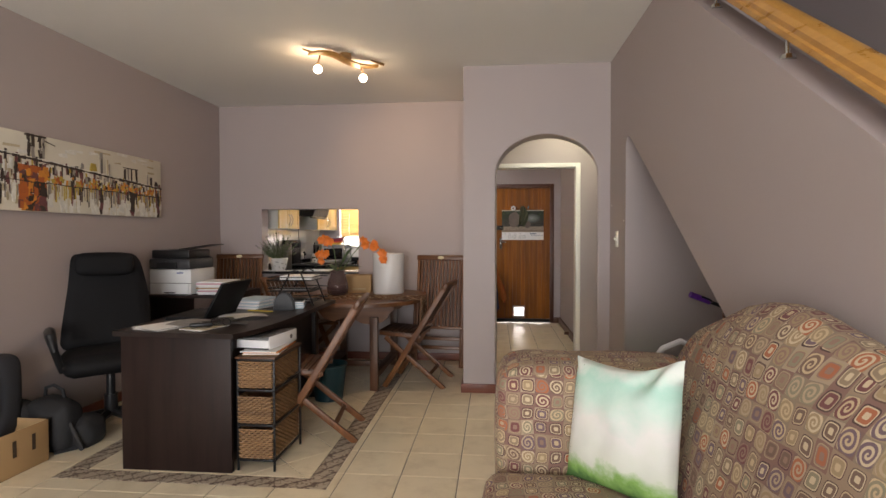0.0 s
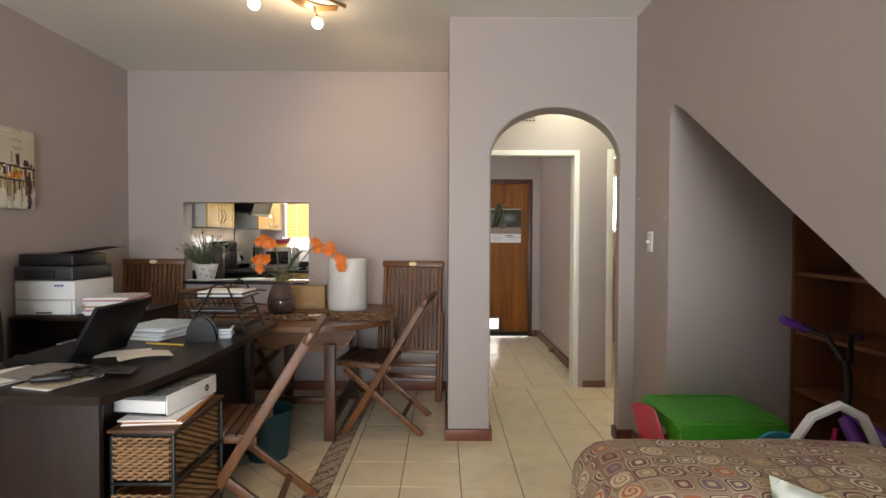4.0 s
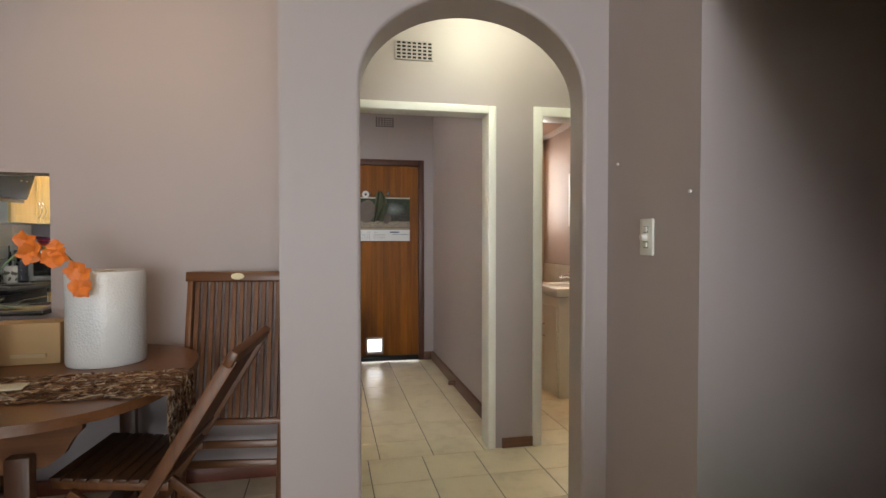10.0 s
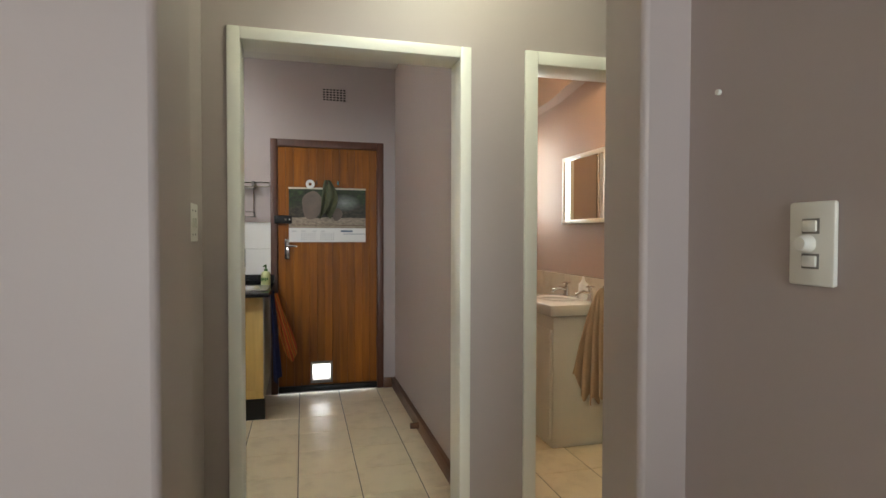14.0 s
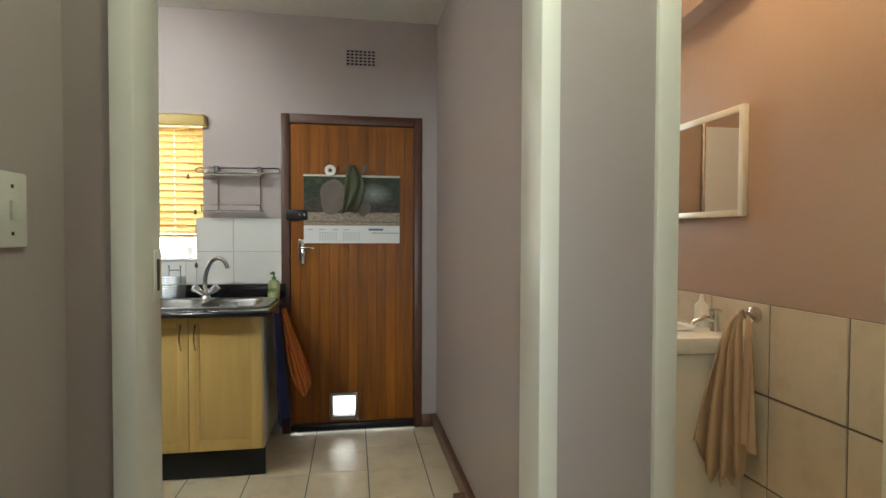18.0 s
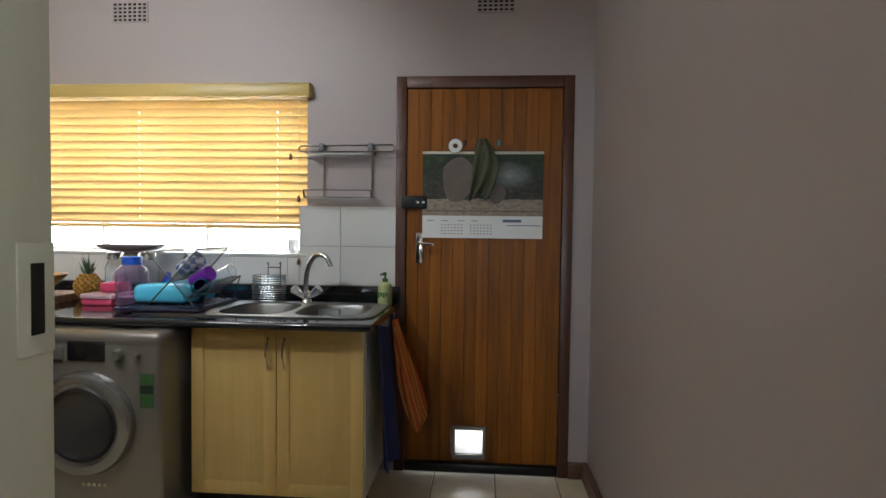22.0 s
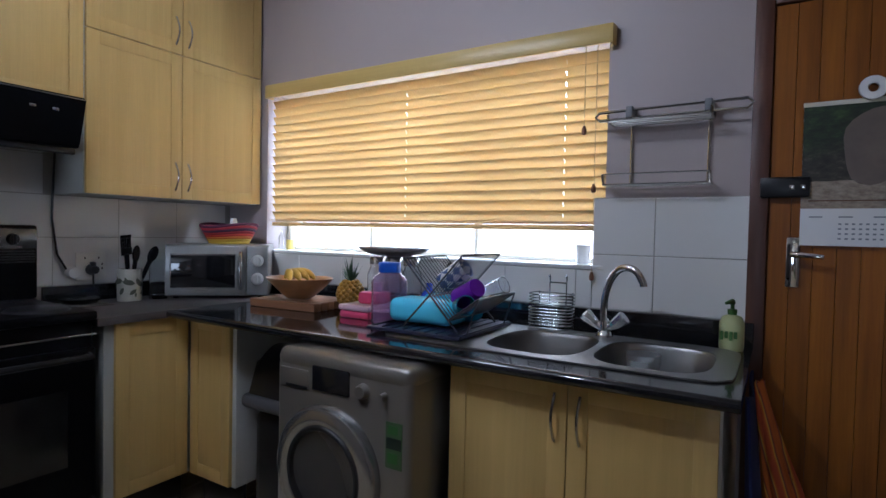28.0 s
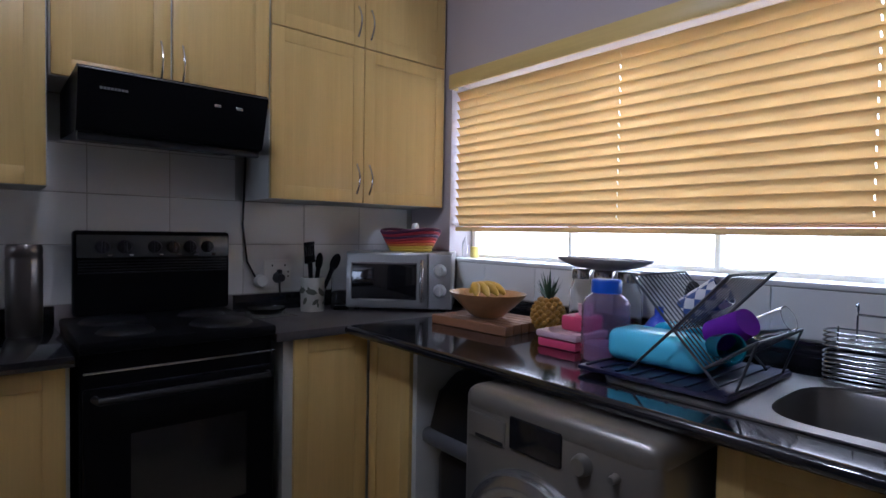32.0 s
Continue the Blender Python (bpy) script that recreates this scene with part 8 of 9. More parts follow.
def cloth_at(u, v):
    w = float(np.interp(v, (0.0, 0.15, 0.45, 0.75, 1.0), (0.022, 0.045, 0.068, 0.058, 0.046)))
    fold = 0.016 * math.sin(u * 12 + 2.5 * v) * (0.35 + v) + 0.008 * math.sin(u * 5 - 6 * v)
    return Vector((0.357 + (u - 0.5) * 2 * w + 0.028 * math.sin(math.pi * v) - 0.022 * v, BY - 0.048 - fold, 1.738 - 0.315 * v * (0.93 + 0.07 * math.cos(u * 6.0))))


sheet(gc, 18, 14, cloth_at, 0.003)
loose("green_cloth", gc, plain("olive_cloth", (0.10, 0.108, 0.062), 0.9, vary=0.2, grain=220, bump=0.3), 80, "olive green cloth hanging from the hook board", "cloth")

# ---- wire rack on the wall ----
wr = thing("wire_shelf", "chrome wire wall shelf with towel rail", "wall rack", (-0.33, BY, 1.56))
bm = B()
tube(bm, [(-0.575, BY - 0.06, 1.70), (-0.59, BY - 0.06, 1.685), (-0.575, BY - 0.06, 1.67), (-0.10, BY - 0.06, 1.675), (-0.085, BY - 0.06, 1.69), (-0.10, BY - 0.06, 1.705)], 0.0055, 8, True)
part("rail", bm, STEEL, wr)
bm = B()
for y in (0.02, 0.05, 0.08, 0.11):
    cy(bm, (-0.53, BY - y, 1.655), (-0.20, BY - y, 1.655), 0.004, n=6)
for x in (-0.53, -0.20):
    tube(bm, [(x, BY - 0.004, 1.69), (x, BY - 0.02, 1.655), (x, BY - 0.11, 1.655), (x, BY - 0.12, 1.68)], 0.0045, 6)
part("upper_shelf", bm, STEEL, wr)
bm = B()
for y in (0.02, 0.045, 0.07, 0.095):
    cy(bm, (-0.545, BY - y, 1.435), (-0.20, BY - y, 1.435), 0.0035, n=6)
for x in (-0.545, -0.20):
    tube(bm, [(x, BY - 0.004, 1.44), (x, BY - 0.10, 1.435), (x, BY - 0.115, 1.47)], 0.0045, 6)
cy(bm, (-0.545, BY - 0.115, 1.47), (-0.20, BY - 0.115, 1.47), 0.003, n=6)
part("lower_shelf", bm, STEEL, wr)
for x in (-0.47, -0.215):
    bm = B()
    cy(bm, (x, BY - 0.012, 1.655), (x, BY - 0.012, 1.435), 0.0042, n=6)
    part("upright", bm, STEEL, wr)
    box_part("clamp", wr, plain("grey_clamp", (0.16, 0.16, 0.17), 0.4), x - 0.012, x + 0.012, BY - 0.07, BY + 0.0, 1.675, 1.715, 0.004)

# ---- on the worktop ----
def bottle(name, label, x, y, z, prof, material, parts=(), n=24):
    t = thing(name, label, name.replace("_", " "), (x, y, z))
    bm = B()
    lathe(bm, prof, n, Matrix.Translation((x, y, z)))
    body = part("body", bm, material, t, smooth=60)
    for nm, pr, mt in parts:
        bm = B()
        lathe(bm, pr, n, Matrix.Translation((x, y, z)))
        part(nm, bm, mt, t, smooth=60)
    return t


def shell(outer, wall=0.003):
    """A hollow turned wall from an outer outline."""
    return outer + [(max(r - wall, 0.001), z + (wall if k == len(outer) - 1 and z < 0.01 else 0)) for k, (r, z) in enumerate(reversed(outer))][:-1] + [(0.0, wall)]


SOAPG = plain("pale_green_soap", (0.50, 0.54, 0.27), 0.35)
st_ = bottle("soap_bottle", "pale green pump soap bottle by the sink", -0.12, 8.44, CT, [(0.0, 0.0), (0.034, 0.0), (0.036, 0.01), (0.036, 0.085), (0.028, 0.105), (0.012, 0.112), (0.0, 0.112)], SOAPG,
             [("collar", [(0.013, 0.110), (0.014, 0.128), (0.006, 0.13), (0.005, 0.15), (0.0, 0.15)], plain("green_cap", (0.06, 0.16, 0.03), 0.4))])
bm = B()
tube(bm, [(-0.12, 8.44, CT + 0.148), (-0.12, 8.43, CT + 0.155), (-0.135, 8.40, CT + 0.15)], [0.009, 0.008, 0.005], 8)
part("spout", bm, bpy.data.materials["green_cap"], st_)
bm = B()
for k in range(4):
    bx(bm, -0.15 + k * 0.013, -0.141 + k * 0.013, 8.400, 8.4065, CT + 0.035 + 0.006 * (k % 2), CT + 0.062)
part("printed_label", bm, bpy.data.materials["green_cap"], st_, smooth=0)
def cup(name, label, p, d, r0, r1, h, material):
    bm = B()
    m = Matrix.Translation(p) @ Vector(d).to_track_quat("Z", "Y").to_matrix().to_4x4()
    lathe(bm, [(0.0, 0.0), (r0, 0.0), (r1, h), (r1 - 0.003, h), (r0 - 0.003, 0.004), (0.0, 0.004)], 24, m)
    return loose(name, bm, material, 50, label, "cup")


# spiral plate stand
pstand = thing("coaster_stack", "chrome wire coaster stand beside the tap", "wire stand", (-0.71, 8.42, CT))
BRIGHT = plain("bright_wire", (0.26, 0.27, 0.28), 0.25, 0.9, vary=0.1, bump=0.0)
for k in range(11):
    z = CT + 0.012 + k * 0.0115 + (0.006 if k > 6 else 0.0)
    pts = []
    for a in np.linspace(0, 2 * math.pi, 28, endpoint=False):
        ca, sa = math.cos(a), math.sin(a)
        p = (abs(ca) ** 4 + abs(sa) ** 4) ** -0.25
        pts.append((-0.71 + 0.080 * p * ca, 8.42 + 0.046 * p * sa, z))
    bm = B()
    tube(bm, pts, 0.0024, 6, True)
    part("ring", bm, BRIGHT, pstand)
bm = B()
tube(bm, [(-0.735, 8.452, CT + 0.195), (-0.735, 8.466, CT + 0.20), (-0.735, 8.47, CT + 0.185), (-0.735, 8.47, CT + 0.172), (-0.67, 8.47, CT + 0.172), (-0.67, 8.47, CT + 0.185), (-0.67, 8.466, CT + 0.20), (-0.67, 8.452, CT + 0.195)], 0.003, 6)
part("hook", bm, BRIGHT, pstand)
for x in (-0.775, -0.735, -0.67, -0.645):
    bm = B()
    cy(bm, (x, 8.466, CT + 0.004), (x, 8.466, CT + (0.172 if -0.74 < x < -0.66 else 0.138)), 0.0024, n=6)
    part("wire_post", bm, BRIGHT, pstand)
cup("tumbler", "milky plastic tumbler standing in the sink bowl", (-0.342, 8.21, CT - 0.150), (0, 0, 1), 0.030, 0.041, 0.130, plain("milky_plastic", (0.42, 0.43, 0.43), 0.25, vary=0.1))
# dish rack
dr_ = thing("dish_rack", "folding black wire dish rack on a dark tray", "dish rack", (-1.02, 8.2, CT))
bm = B()
bx(bm, -1.225, -0.845, 7.975, 8.37, CT + 0.009, CT + 0.022, 0.006)
part("tray", bm, plain("navy_plastic", (0.012, 0.012, 0.04), 0.3), dr_)
WIRE = plain("grey_coated_wire", (0.075, 0.08, 0.09), 0.3, 0.4)
for k in range(9):
    box_part("tray_rib", dr_, bpy.data.materials["navy_plastic"], -1.205 + 0.0435 * k, -1.197 + 0.0435 * k, 7.985, 8.36, CT + 0.0215, CT + 0.026, 0.001)


def wire_wing(x0, z0, x1, z1):
    bm = B()
    for y in (8.03, 8.31):
        cy(bm, (x0, y, z0), (x1, y, z1), 0.0035, n=8)
    for (x, z) in ((x0, z0), (x1, z1)):
        cy(bm, (x, 8.03, z), (x, 8.31, z), 0.0035, n=8)
    for k in range(1, 14):
        y = 8.03 + 0.28 * k / 14
        cy(bm, (x0, y, z0), (x1, y, z1), 0.0017, n=5)
    return bm


part("wing", wire_wing(-0.92, CT + 0.062, -1.105, CT + 0.262), WIRE, dr_, kind="stuff")
part("wing", wire_wing(-1.00, CT + 0.135, -0.872, CT + 0.278), WIRE, dr_, kind="stuff")
part("lower_wing", wire_wing(-0.92, CT + 0.062, -0.81, CT + 0.140), WIRE, dr_, kind="stuff")
for y in (8.03, 8.31):
    for p, q, rr in (((-1.105, y, CT + 0.024), (-1.00, y, CT + 0.135), 0.0035), ((-0.92, y, CT + 0.062), (-0.885, y, CT + 0.024), 0.0035), ((-0.81, y, CT + 0.140), (-0.85, y, CT + 0.024), 0.003)):
        bm = B()
        cy(bm, p, q, rr, n=8)
        part("leg", bm, WIRE, dr_)
# washed things in and on the rack
tub = B()
bx(tub, -1.21, -0.945, 8.075, 8.215, CT + 0.026, CT + 0.112, 0.03, segments=4)
loose("storage_tub", tub, plain("aqua_plastic", (0.16, 0.70, 1.0), 0.2, vary=0.06), 60, "aqua blue plastic food tub upside down in the rack", "food tub")
tub = B()
bx(tub, -1.16, -0.94, 8.225, 8.335, CT + 0.024, CT + 0.118, 0.025, segments=4)
loose("storage_tub", tub, plain("aqua_lid_plastic", (0.03, 0.30, 0.48), 0.25, vary=0.06), 60, "small deep blue plastic food tub behind the larger one", "food tub")
PURPC = plain("purple_cup_plastic", (0.17, 0.02, 0.42), 0.25, vary=0.06)
cup("plastic_cup", "purple plastic cup lying in the rack", (-0.865, 8.125, CT + 0.168), (-0.69, 0.26, -0.42), 0.033, 0.042, 0.10, PURPC)
cup("plastic_cup", "teal plastic cup lying in the rack", (-0.935, 8.13, CT + 0.10), (0.6, -0.6, 0.12), 0.028, 0.034, 0.08, plain("teal_cup_plastic", (0.02, 0.16, 0.22), 0.25))
cup("drinking_glass", "clear tumbler drying in the rack", (-0.895, 8.24, CT + 0.135), (0.75, -0.1, 0.35), 0.026, 0.032, 0.09, CLEAR)


def checked(name, a, b):
    m, t, bs = shader(name)
    ch = node(t, "ShaderNodeTexChecker", Scale=38.0)
    ch.inputs["Color1"].default_value, ch.inputs["Color2"].default_value = rgba(a), rgba(b)
    t.links.new(coords(t), ch.inputs["Vector"])
    t.links.new(ch.outputs[0], bs.inputs["Base Color"])
    bs.inputs["Roughness"].default_value = 0.3
    return m


cup("mug", "blue and white patterned mug tilted in the rack", (-1.035, 8.18, CT + 0.168), (0.72, 0.05, 0.50), 0.036, 0.040, 0.11, checked("blue_white_glaze", (0.72, 0.74, 0.78), (0.05, 0.10, 0.30)))
sp2 = thing("serving_spoon", "dark plastic serving spoon standing in the rack", "spoon", (-1.06, 8.3, CT + 0.03))
bm = B()
bmesh.ops.create_uvsphere(bm, u_segments=14, v_segments=10, radius=0.03, matrix=Matrix.Translation((-1.075, 8.30, CT + 0.20)) @ Matrix.Diagonal((0.8, 0.45, 1.3, 1)))
part("bowl", bm, BLACK, sp2)
bm = B()
tube(bm, [(-1.075, 8.30, CT + 0.17), (-1.03, 8.30, CT + 0.03)], 0.005, 6)
part("handle", bm, BLACK, sp2)
PLUM = plain("plum_bottle", (0.05, 0.02, 0.12), 0.3)
bottle("sauce_bottle", "dark purple squeeze bottle behind the rack", -1.09, 8.40, CT, [(0.0, 0.0), (0.035, 0.0), (0.037, 0.01), (0.036, 0.10), (0.018, 0.13), (0.012, 0.15), (0.0, 0.15)], PLUM)
bottle("detergent_bottle", "blue detergent bottle behind the rack", -1.19, 8.33, CT, [(0.0, 0.0), (0.04, 0.0), (0.043, 0.01), (0.042, 0.09), (0.024, 0.115), (0.013, 0.125), (0.013, 0.15), (0.0, 0.15)], plain("blue_bottle", (0.03, 0.07, 0.50), 0.25))
# ribbed drink bottle
CLRP = glass_of("clear_bottle_plastic", (0.86, 0.74, 0.94), 0.10, 1.3)
CLRP.node_tree.nodes["Principled BSDF"].inputs["Transmission Weight"].default_value = 0.92
rib = [(0.0, 0.0), (0.064, 0.0), (0.070, 0.012)]
for k in range(9):
    z = 0.02 + k * 0.015
    rib += [(0.070, z), (0.066, z + 0.0075)]
rib += [(0.070, 0.158), (0.062, 0.178), (0.040, 0.195), (0.036, 0.20)]
rib += [(r - 0.003, z) for r, z in reversed(rib[1:])] + [(0.0, 0.004)]
bottle("drink_bottle", "clear ribbed plastic drink bottle with a blue lid", -1.255, 8.15, CT, rib, CLRP,
       [("lid", [(0.0, 0.235), (0.040, 0.235), (0.043, 0.230), (0.043, 0.198), (0.0, 0.198)], plain("blue_lid", (0.02, 0.10, 0.55), 0.3)), ("drink", [(0.0, 0.005), (0.060, 0.006), (0.060, 0.05), (0.0, 0.05)], plain("pink_tint", (0.60, 0.34, 0.58), 0.3))])
# pink boxes
pk = thing("lunch_box", "pink and white plastic lunch boxes stacked on the worktop", "lunch box", (-1.47, 8.22, CT))
box_part("base", pk, plain("rose_plastic", (0.70, 0.08, 0.18), 0.3), -1.515, -1.365, 8.16, 8.33, CT, CT + 0.030, 0.008)
box_part("lid", pk, plain("pale_pink_plastic", (0.72, 0.48, 0.54), 0.3), -1.52, -1.36, 8.155, 8.335, CT + 0.031, CT + 0.054, 0.008)
box_part("upper_box", pk, bpy.data.materials["rose_plastic"], -1.455, -1.365, 8.20, 8.31, CT + 0.055, CT + 0.105, 0.012)
cup("plastic_cup", "small pale pink cup standing on the lunch boxes", (-1.395, 8.25, CT + 0.106), (0, 0, 1), 0.020, 0.024, 0.035, bpy.data.materials["pale_pink_plastic"])
# jars with a shallow dish on top
for x in (-1.56, -1.465, -1.37):
    bottle("storage_jar", "clear glass storage jar with a steel lid", x, 8.46, CT, [(0.0, 0.0), (0.043, 0.0), (0.046, 0.01), (0.046, 0.16), (0.032, 0.19), (0.032, 0.20), (0.029, 0.20), (0.029, 0.188), (0.043, 0.158), (0.043, 0.012), (0.0, 0.004)], CLEAR, [("lid", [(0.0, 0.238), (0.034, 0.238), (0.037, 0.234), (0.037, 0.202), (0.0, 0.202)], STEEL)])
dsh = B()
lathe(dsh, [(0.0, 0.0), (0.05, 0.0), (0.13, 0.012), (0.185, 0.036), (0.185, 0.041), (0.13, 0.018), (0.05, 0.006), (0.0, 0.006)], 40, Matrix.Translation((-1.465, 8.45, CT + 0.239)) @ Matrix.Diagonal((1.0, 0.55, 1, 1)))
loose("serving_dish", dsh, plain("grey_pottery", (0.33, 0.31, 0.29), 0.35, vary=0.3), 60, "shallow grey dish resting on the jars", "dish")
# chopping board, fruit bowl, bananas
OAK = wood("board_wood", (0.19, 0.085, 0.042), (0.32, 0.155, 0.072), "x", 0.45)
cbm = Matrix.Translation((-1.90, 8.29, CT)) @ Matrix.Rotation(radians(4), 4, "Z")
cb_ = thing("chopping_board", "thick wooden chopping board under the fruit bowl", "chopping board", (-1.90, 8.29, CT))
for k in range(6):
    y = -0.135 + k * 0.045
    bm = B()
    bx(bm, -0.155, 0.225, y + 0.0003, y + 0.0447, 0.0, 0.036, 0.003, cbm, segments=1)
    part("stave", bm, OAK, cb_)
fb = B()
outer = [(0.0, 0.0), (0.055, 0.0), (0.075, 0.008), (0.13, 0.05), (0.175, 0.088), (0.180, 0.096)]
lathe(fb, outer + [(0.172, 0.094), (0.125, 0.056), (0.07, 0.016), (0.0, 0.012)], 40, Matrix.Translation((-1.86, 8.27, CT + 0.037)) @ Matrix.Diagonal((0.92, 0.74, 1, 1)))
loose("fruit_bowl", fb, wood("bowl_wood", (0.34, 0.17, 0.07), (0.52, 0.29, 0.12), "x", 0.3), 60, "turned wooden fruit bowl on the chopping board", "bowl")
bun = thing("banana_bunch", "bunch of ripe bananas in the wooden bowl", "bananas", (-1.83, 8.27, CT + 0.08))
YEL = plain("banana_skin", (0.62, 0.40, 0.05), 0.45, vary=0.3, grain=40, stain=25)
for k in range(4):
    a = radians(-40 + k * 24)
    bm = B()
    pts = []
    for i in range(9):
        s = i / 8
        ang = math.pi * (0.15 + 0.7 * s)
        rr = 0.078
        q = Vector((rr * math.cos(ang), 0, rr * math.sin(ang) * 0.75))
        pts.append(Vector((-1.87, 8.26, CT + 0.100)) + Matrix.Rotation(a, 3, "Z") @ q + Vector((0, (k - 2) * 0.022, 0)))
    tube(bm, pts, [0.006, 0.013, 0.018, 0.019, 0.019, 0.019, 0.017, 0.011, 0.004], 7)
    part("banana", bm, YEL, bun, smooth=60)
# pineapple
pa = thing("pineapple", "small ripe pineapple with a green crown", "pineapple", (-1.64, 8.37, CT))
bm = B()
rings = 9
for i in range(rings):
    z = 0.012 + i * 0.0135
    rr = 0.056 * math.sin(math.pi * (0.16 + 0.70 * i / (rings - 1))) ** 0.7
    for k in range(11):
        a = 2 * math.pi * (k + 0.5 * (i % 2)) / 11
        bmesh.ops.create_icosphere(bm, subdivisions=1, radius=0.0125, matrix=Matrix.Translation((-1.64 + rr * math.cos(a), 8.37 + rr * math.sin(a), CT + z)))
lathe(bm, [(0.0, 0.0), (0.035, 0.002), (0.05, 0.05), (0.045, 0.10), (0.0, 0.125)], 14, Matrix.Translation((-1.64, 8.37, CT)))
part("fruit", bm, plain("pineapple_skin", (0.42, 0.22, 0.03), 0.55, vary=0.5, grain=60, stain=40), pa, smooth=60)
bm = B()
r = random.Random(3)
for k in range(34):
    a = r.uniform(0, 6.28)
    tilt = r.uniform(0.1, 1.0)
    ln = r.uniform(0.06, 0.11) * (1.15 - 0.4 * tilt)
    d = Vector((math.cos(a) * math.sin(tilt), math.sin(a) * math.sin(tilt), math.cos(tilt)))
    s = d.cross(Vector((0, 0, 1)))
    s = s.normalized() if s.length > 0.01 else Vector((1, 0, 0))
    b0 = Vector((-1.64, 8.37, CT + 0.118))
    tip = b0 + d * ln + Vector((0, 0, 0.012)) 
    mid_ = b0 + d * ln * 0.5
    v0, v1, v2, v3 = (bm.verts.new(x) for x in (b0 - s * 0.006, b0 + s * 0.006, mid_ + s * 0.005, mid_ - s * 0.005))
    v4 = bm.verts.new(tip)
    bm.faces.new([v0, v1, v2, v3])
    bm.faces.new([v3, v2, v4])
part("crown", bm, plain("pineapple_crown", (0.05, 0.10, 0.05), 0.5, vary=0.3), pa, smooth=0)
# window sill odds
bottle("sill_jar", "small yellow-labelled tub on the window sill", -2.33, BY + 0.08, WZ0 + 0.005, [(0.0, 0.0), (0.022, 0.0), (0.022, 0.055), (0.0, 0.055)], plain("yellow_label", (0.65, 0.50, 0.12), 0.4), n=16)
bottle("sill_bottle", "thin clear bottle on the window sill", -2.40, BY + 0.08, WZ0 + 0.005, [(0.0, 0.0), (0.016, 0.0), (0.016, 0.07), (0.006, 0.085), (0.006, 0.10), (0.0, 0.10)], CLEAR, n=16)
cup("sill_beaker", "white plastic beaker on the window sill", (-0.66, BY + 0.06, WZ0 + 0.005), (0, 0, 1), 0.026, 0.03, 0.075, PAPER)
cup("measuring_cup", "frosted plastic cup standing in the sink", (-0.34, 8.22, CT - 0.148), (0, 0, 1), 0.040, 0.050, 0.145, glass_of("frosted_cup", (0.88, 0.90, 0.92), 0.45, 1.2))
# microwave top: woven basket
wbk = thing("fruit_basket", "striped woven basket on the microwave", "basket", (-2.46, 8.33, CT + 0.27))
cols = [(0.60, 0.42, 0.04), (0.60, 0.42, 0.04), (0.55, 0.16, 0.02), (0.50, 0.04, 0.02), (0.34, 0.02, 0.03), (0.07, 0.02, 0.06), (0.42, 0.03, 0.05), (0.10, 0.02, 0.06)]
for k, c in enumerate(cols):
    bm = B()
    rr = 0.105 + 0.007 * k
    tube(bm, [(-2.455 + rr * math.cos(a), 8.34 + rr * 0.85 * math.sin(a), CT + 0.278 + k * 0.0125 + 0.01 * math.cos(2 * a) * (k / 7)) for a in np.linspace(0, 2 * math.pi, 36, endpoint=False)], 0.0075, 6, True)
    part("coil", bm, plain("basket_coil_%d" % k, c, 0.7, vary=0.2), wbk)
bm = B()
lathe(bm, [(0.0, 0.0), (0.108, 0.0), (0.108, 0.006), (0.0, 0.006)], 30, Matrix.Translation((-2.455, 8.34, CT + 0.271)) @ Matrix.Diagonal((1, 0.85, 1, 1)))
part("base", bm, plain("basket_base", (0.5, 0.3, 0.05), 0.7), wbk)
bottle("sauce_jar", "small clear bag and jar in the basket", -2.38, 8.31, CT + 0.278, [(0.0, 0.0), (0.018, 0.0), (0.018, 0.11), (0.012, 0.125), (0.0, 0.125)], PAPER, n=12)
# utensil pot and jug
up_ = thing("utensil_jar", "white leaf-painted jar of black kitchen utensils", "utensil jar", (-2.61, 7.91, CT))
bm = B()
lathe(bm, [(0.0, 0.0), (0.05, 0.0), (0.052, 0.005), (0.052, 0.15), (0.046, 0.15), (0.046, 0.01), (0.0, 0.01)], 28, Matrix.Translation((-2.61, 7.91, CT)))
part("jar", bm, plain("leafy_glaze", (0.42, 0.40, 0.34), 0.3, vary=0.2, stain=40), up_, smooth=50)
bm = B()
for k in range(22):
    a, z = k * 2.4, 0.03 + 0.1 * ((k * 7) % 22) / 22
    p = Vector((-2.61 + 0.053 * math.cos(a), 7.91 + 0.053 * math.sin(a), CT + z))
    bmesh.ops.create_icosphere(bm, subdivisions=1, radius=0.008 + 0.006 * (k % 3), matrix=Matrix.Translation(p) @ Matrix.Rotation(a, 4, "Z") @ Matrix.Rotation(0.9 * k, 4, "X") @ Matrix.Diagonal((0.10, 0.7, 1.4, 1)))
part("painted_leaves", bm, plain("glaze_leaf", (0.07, 0.075, 0.05), 0.4), up_)
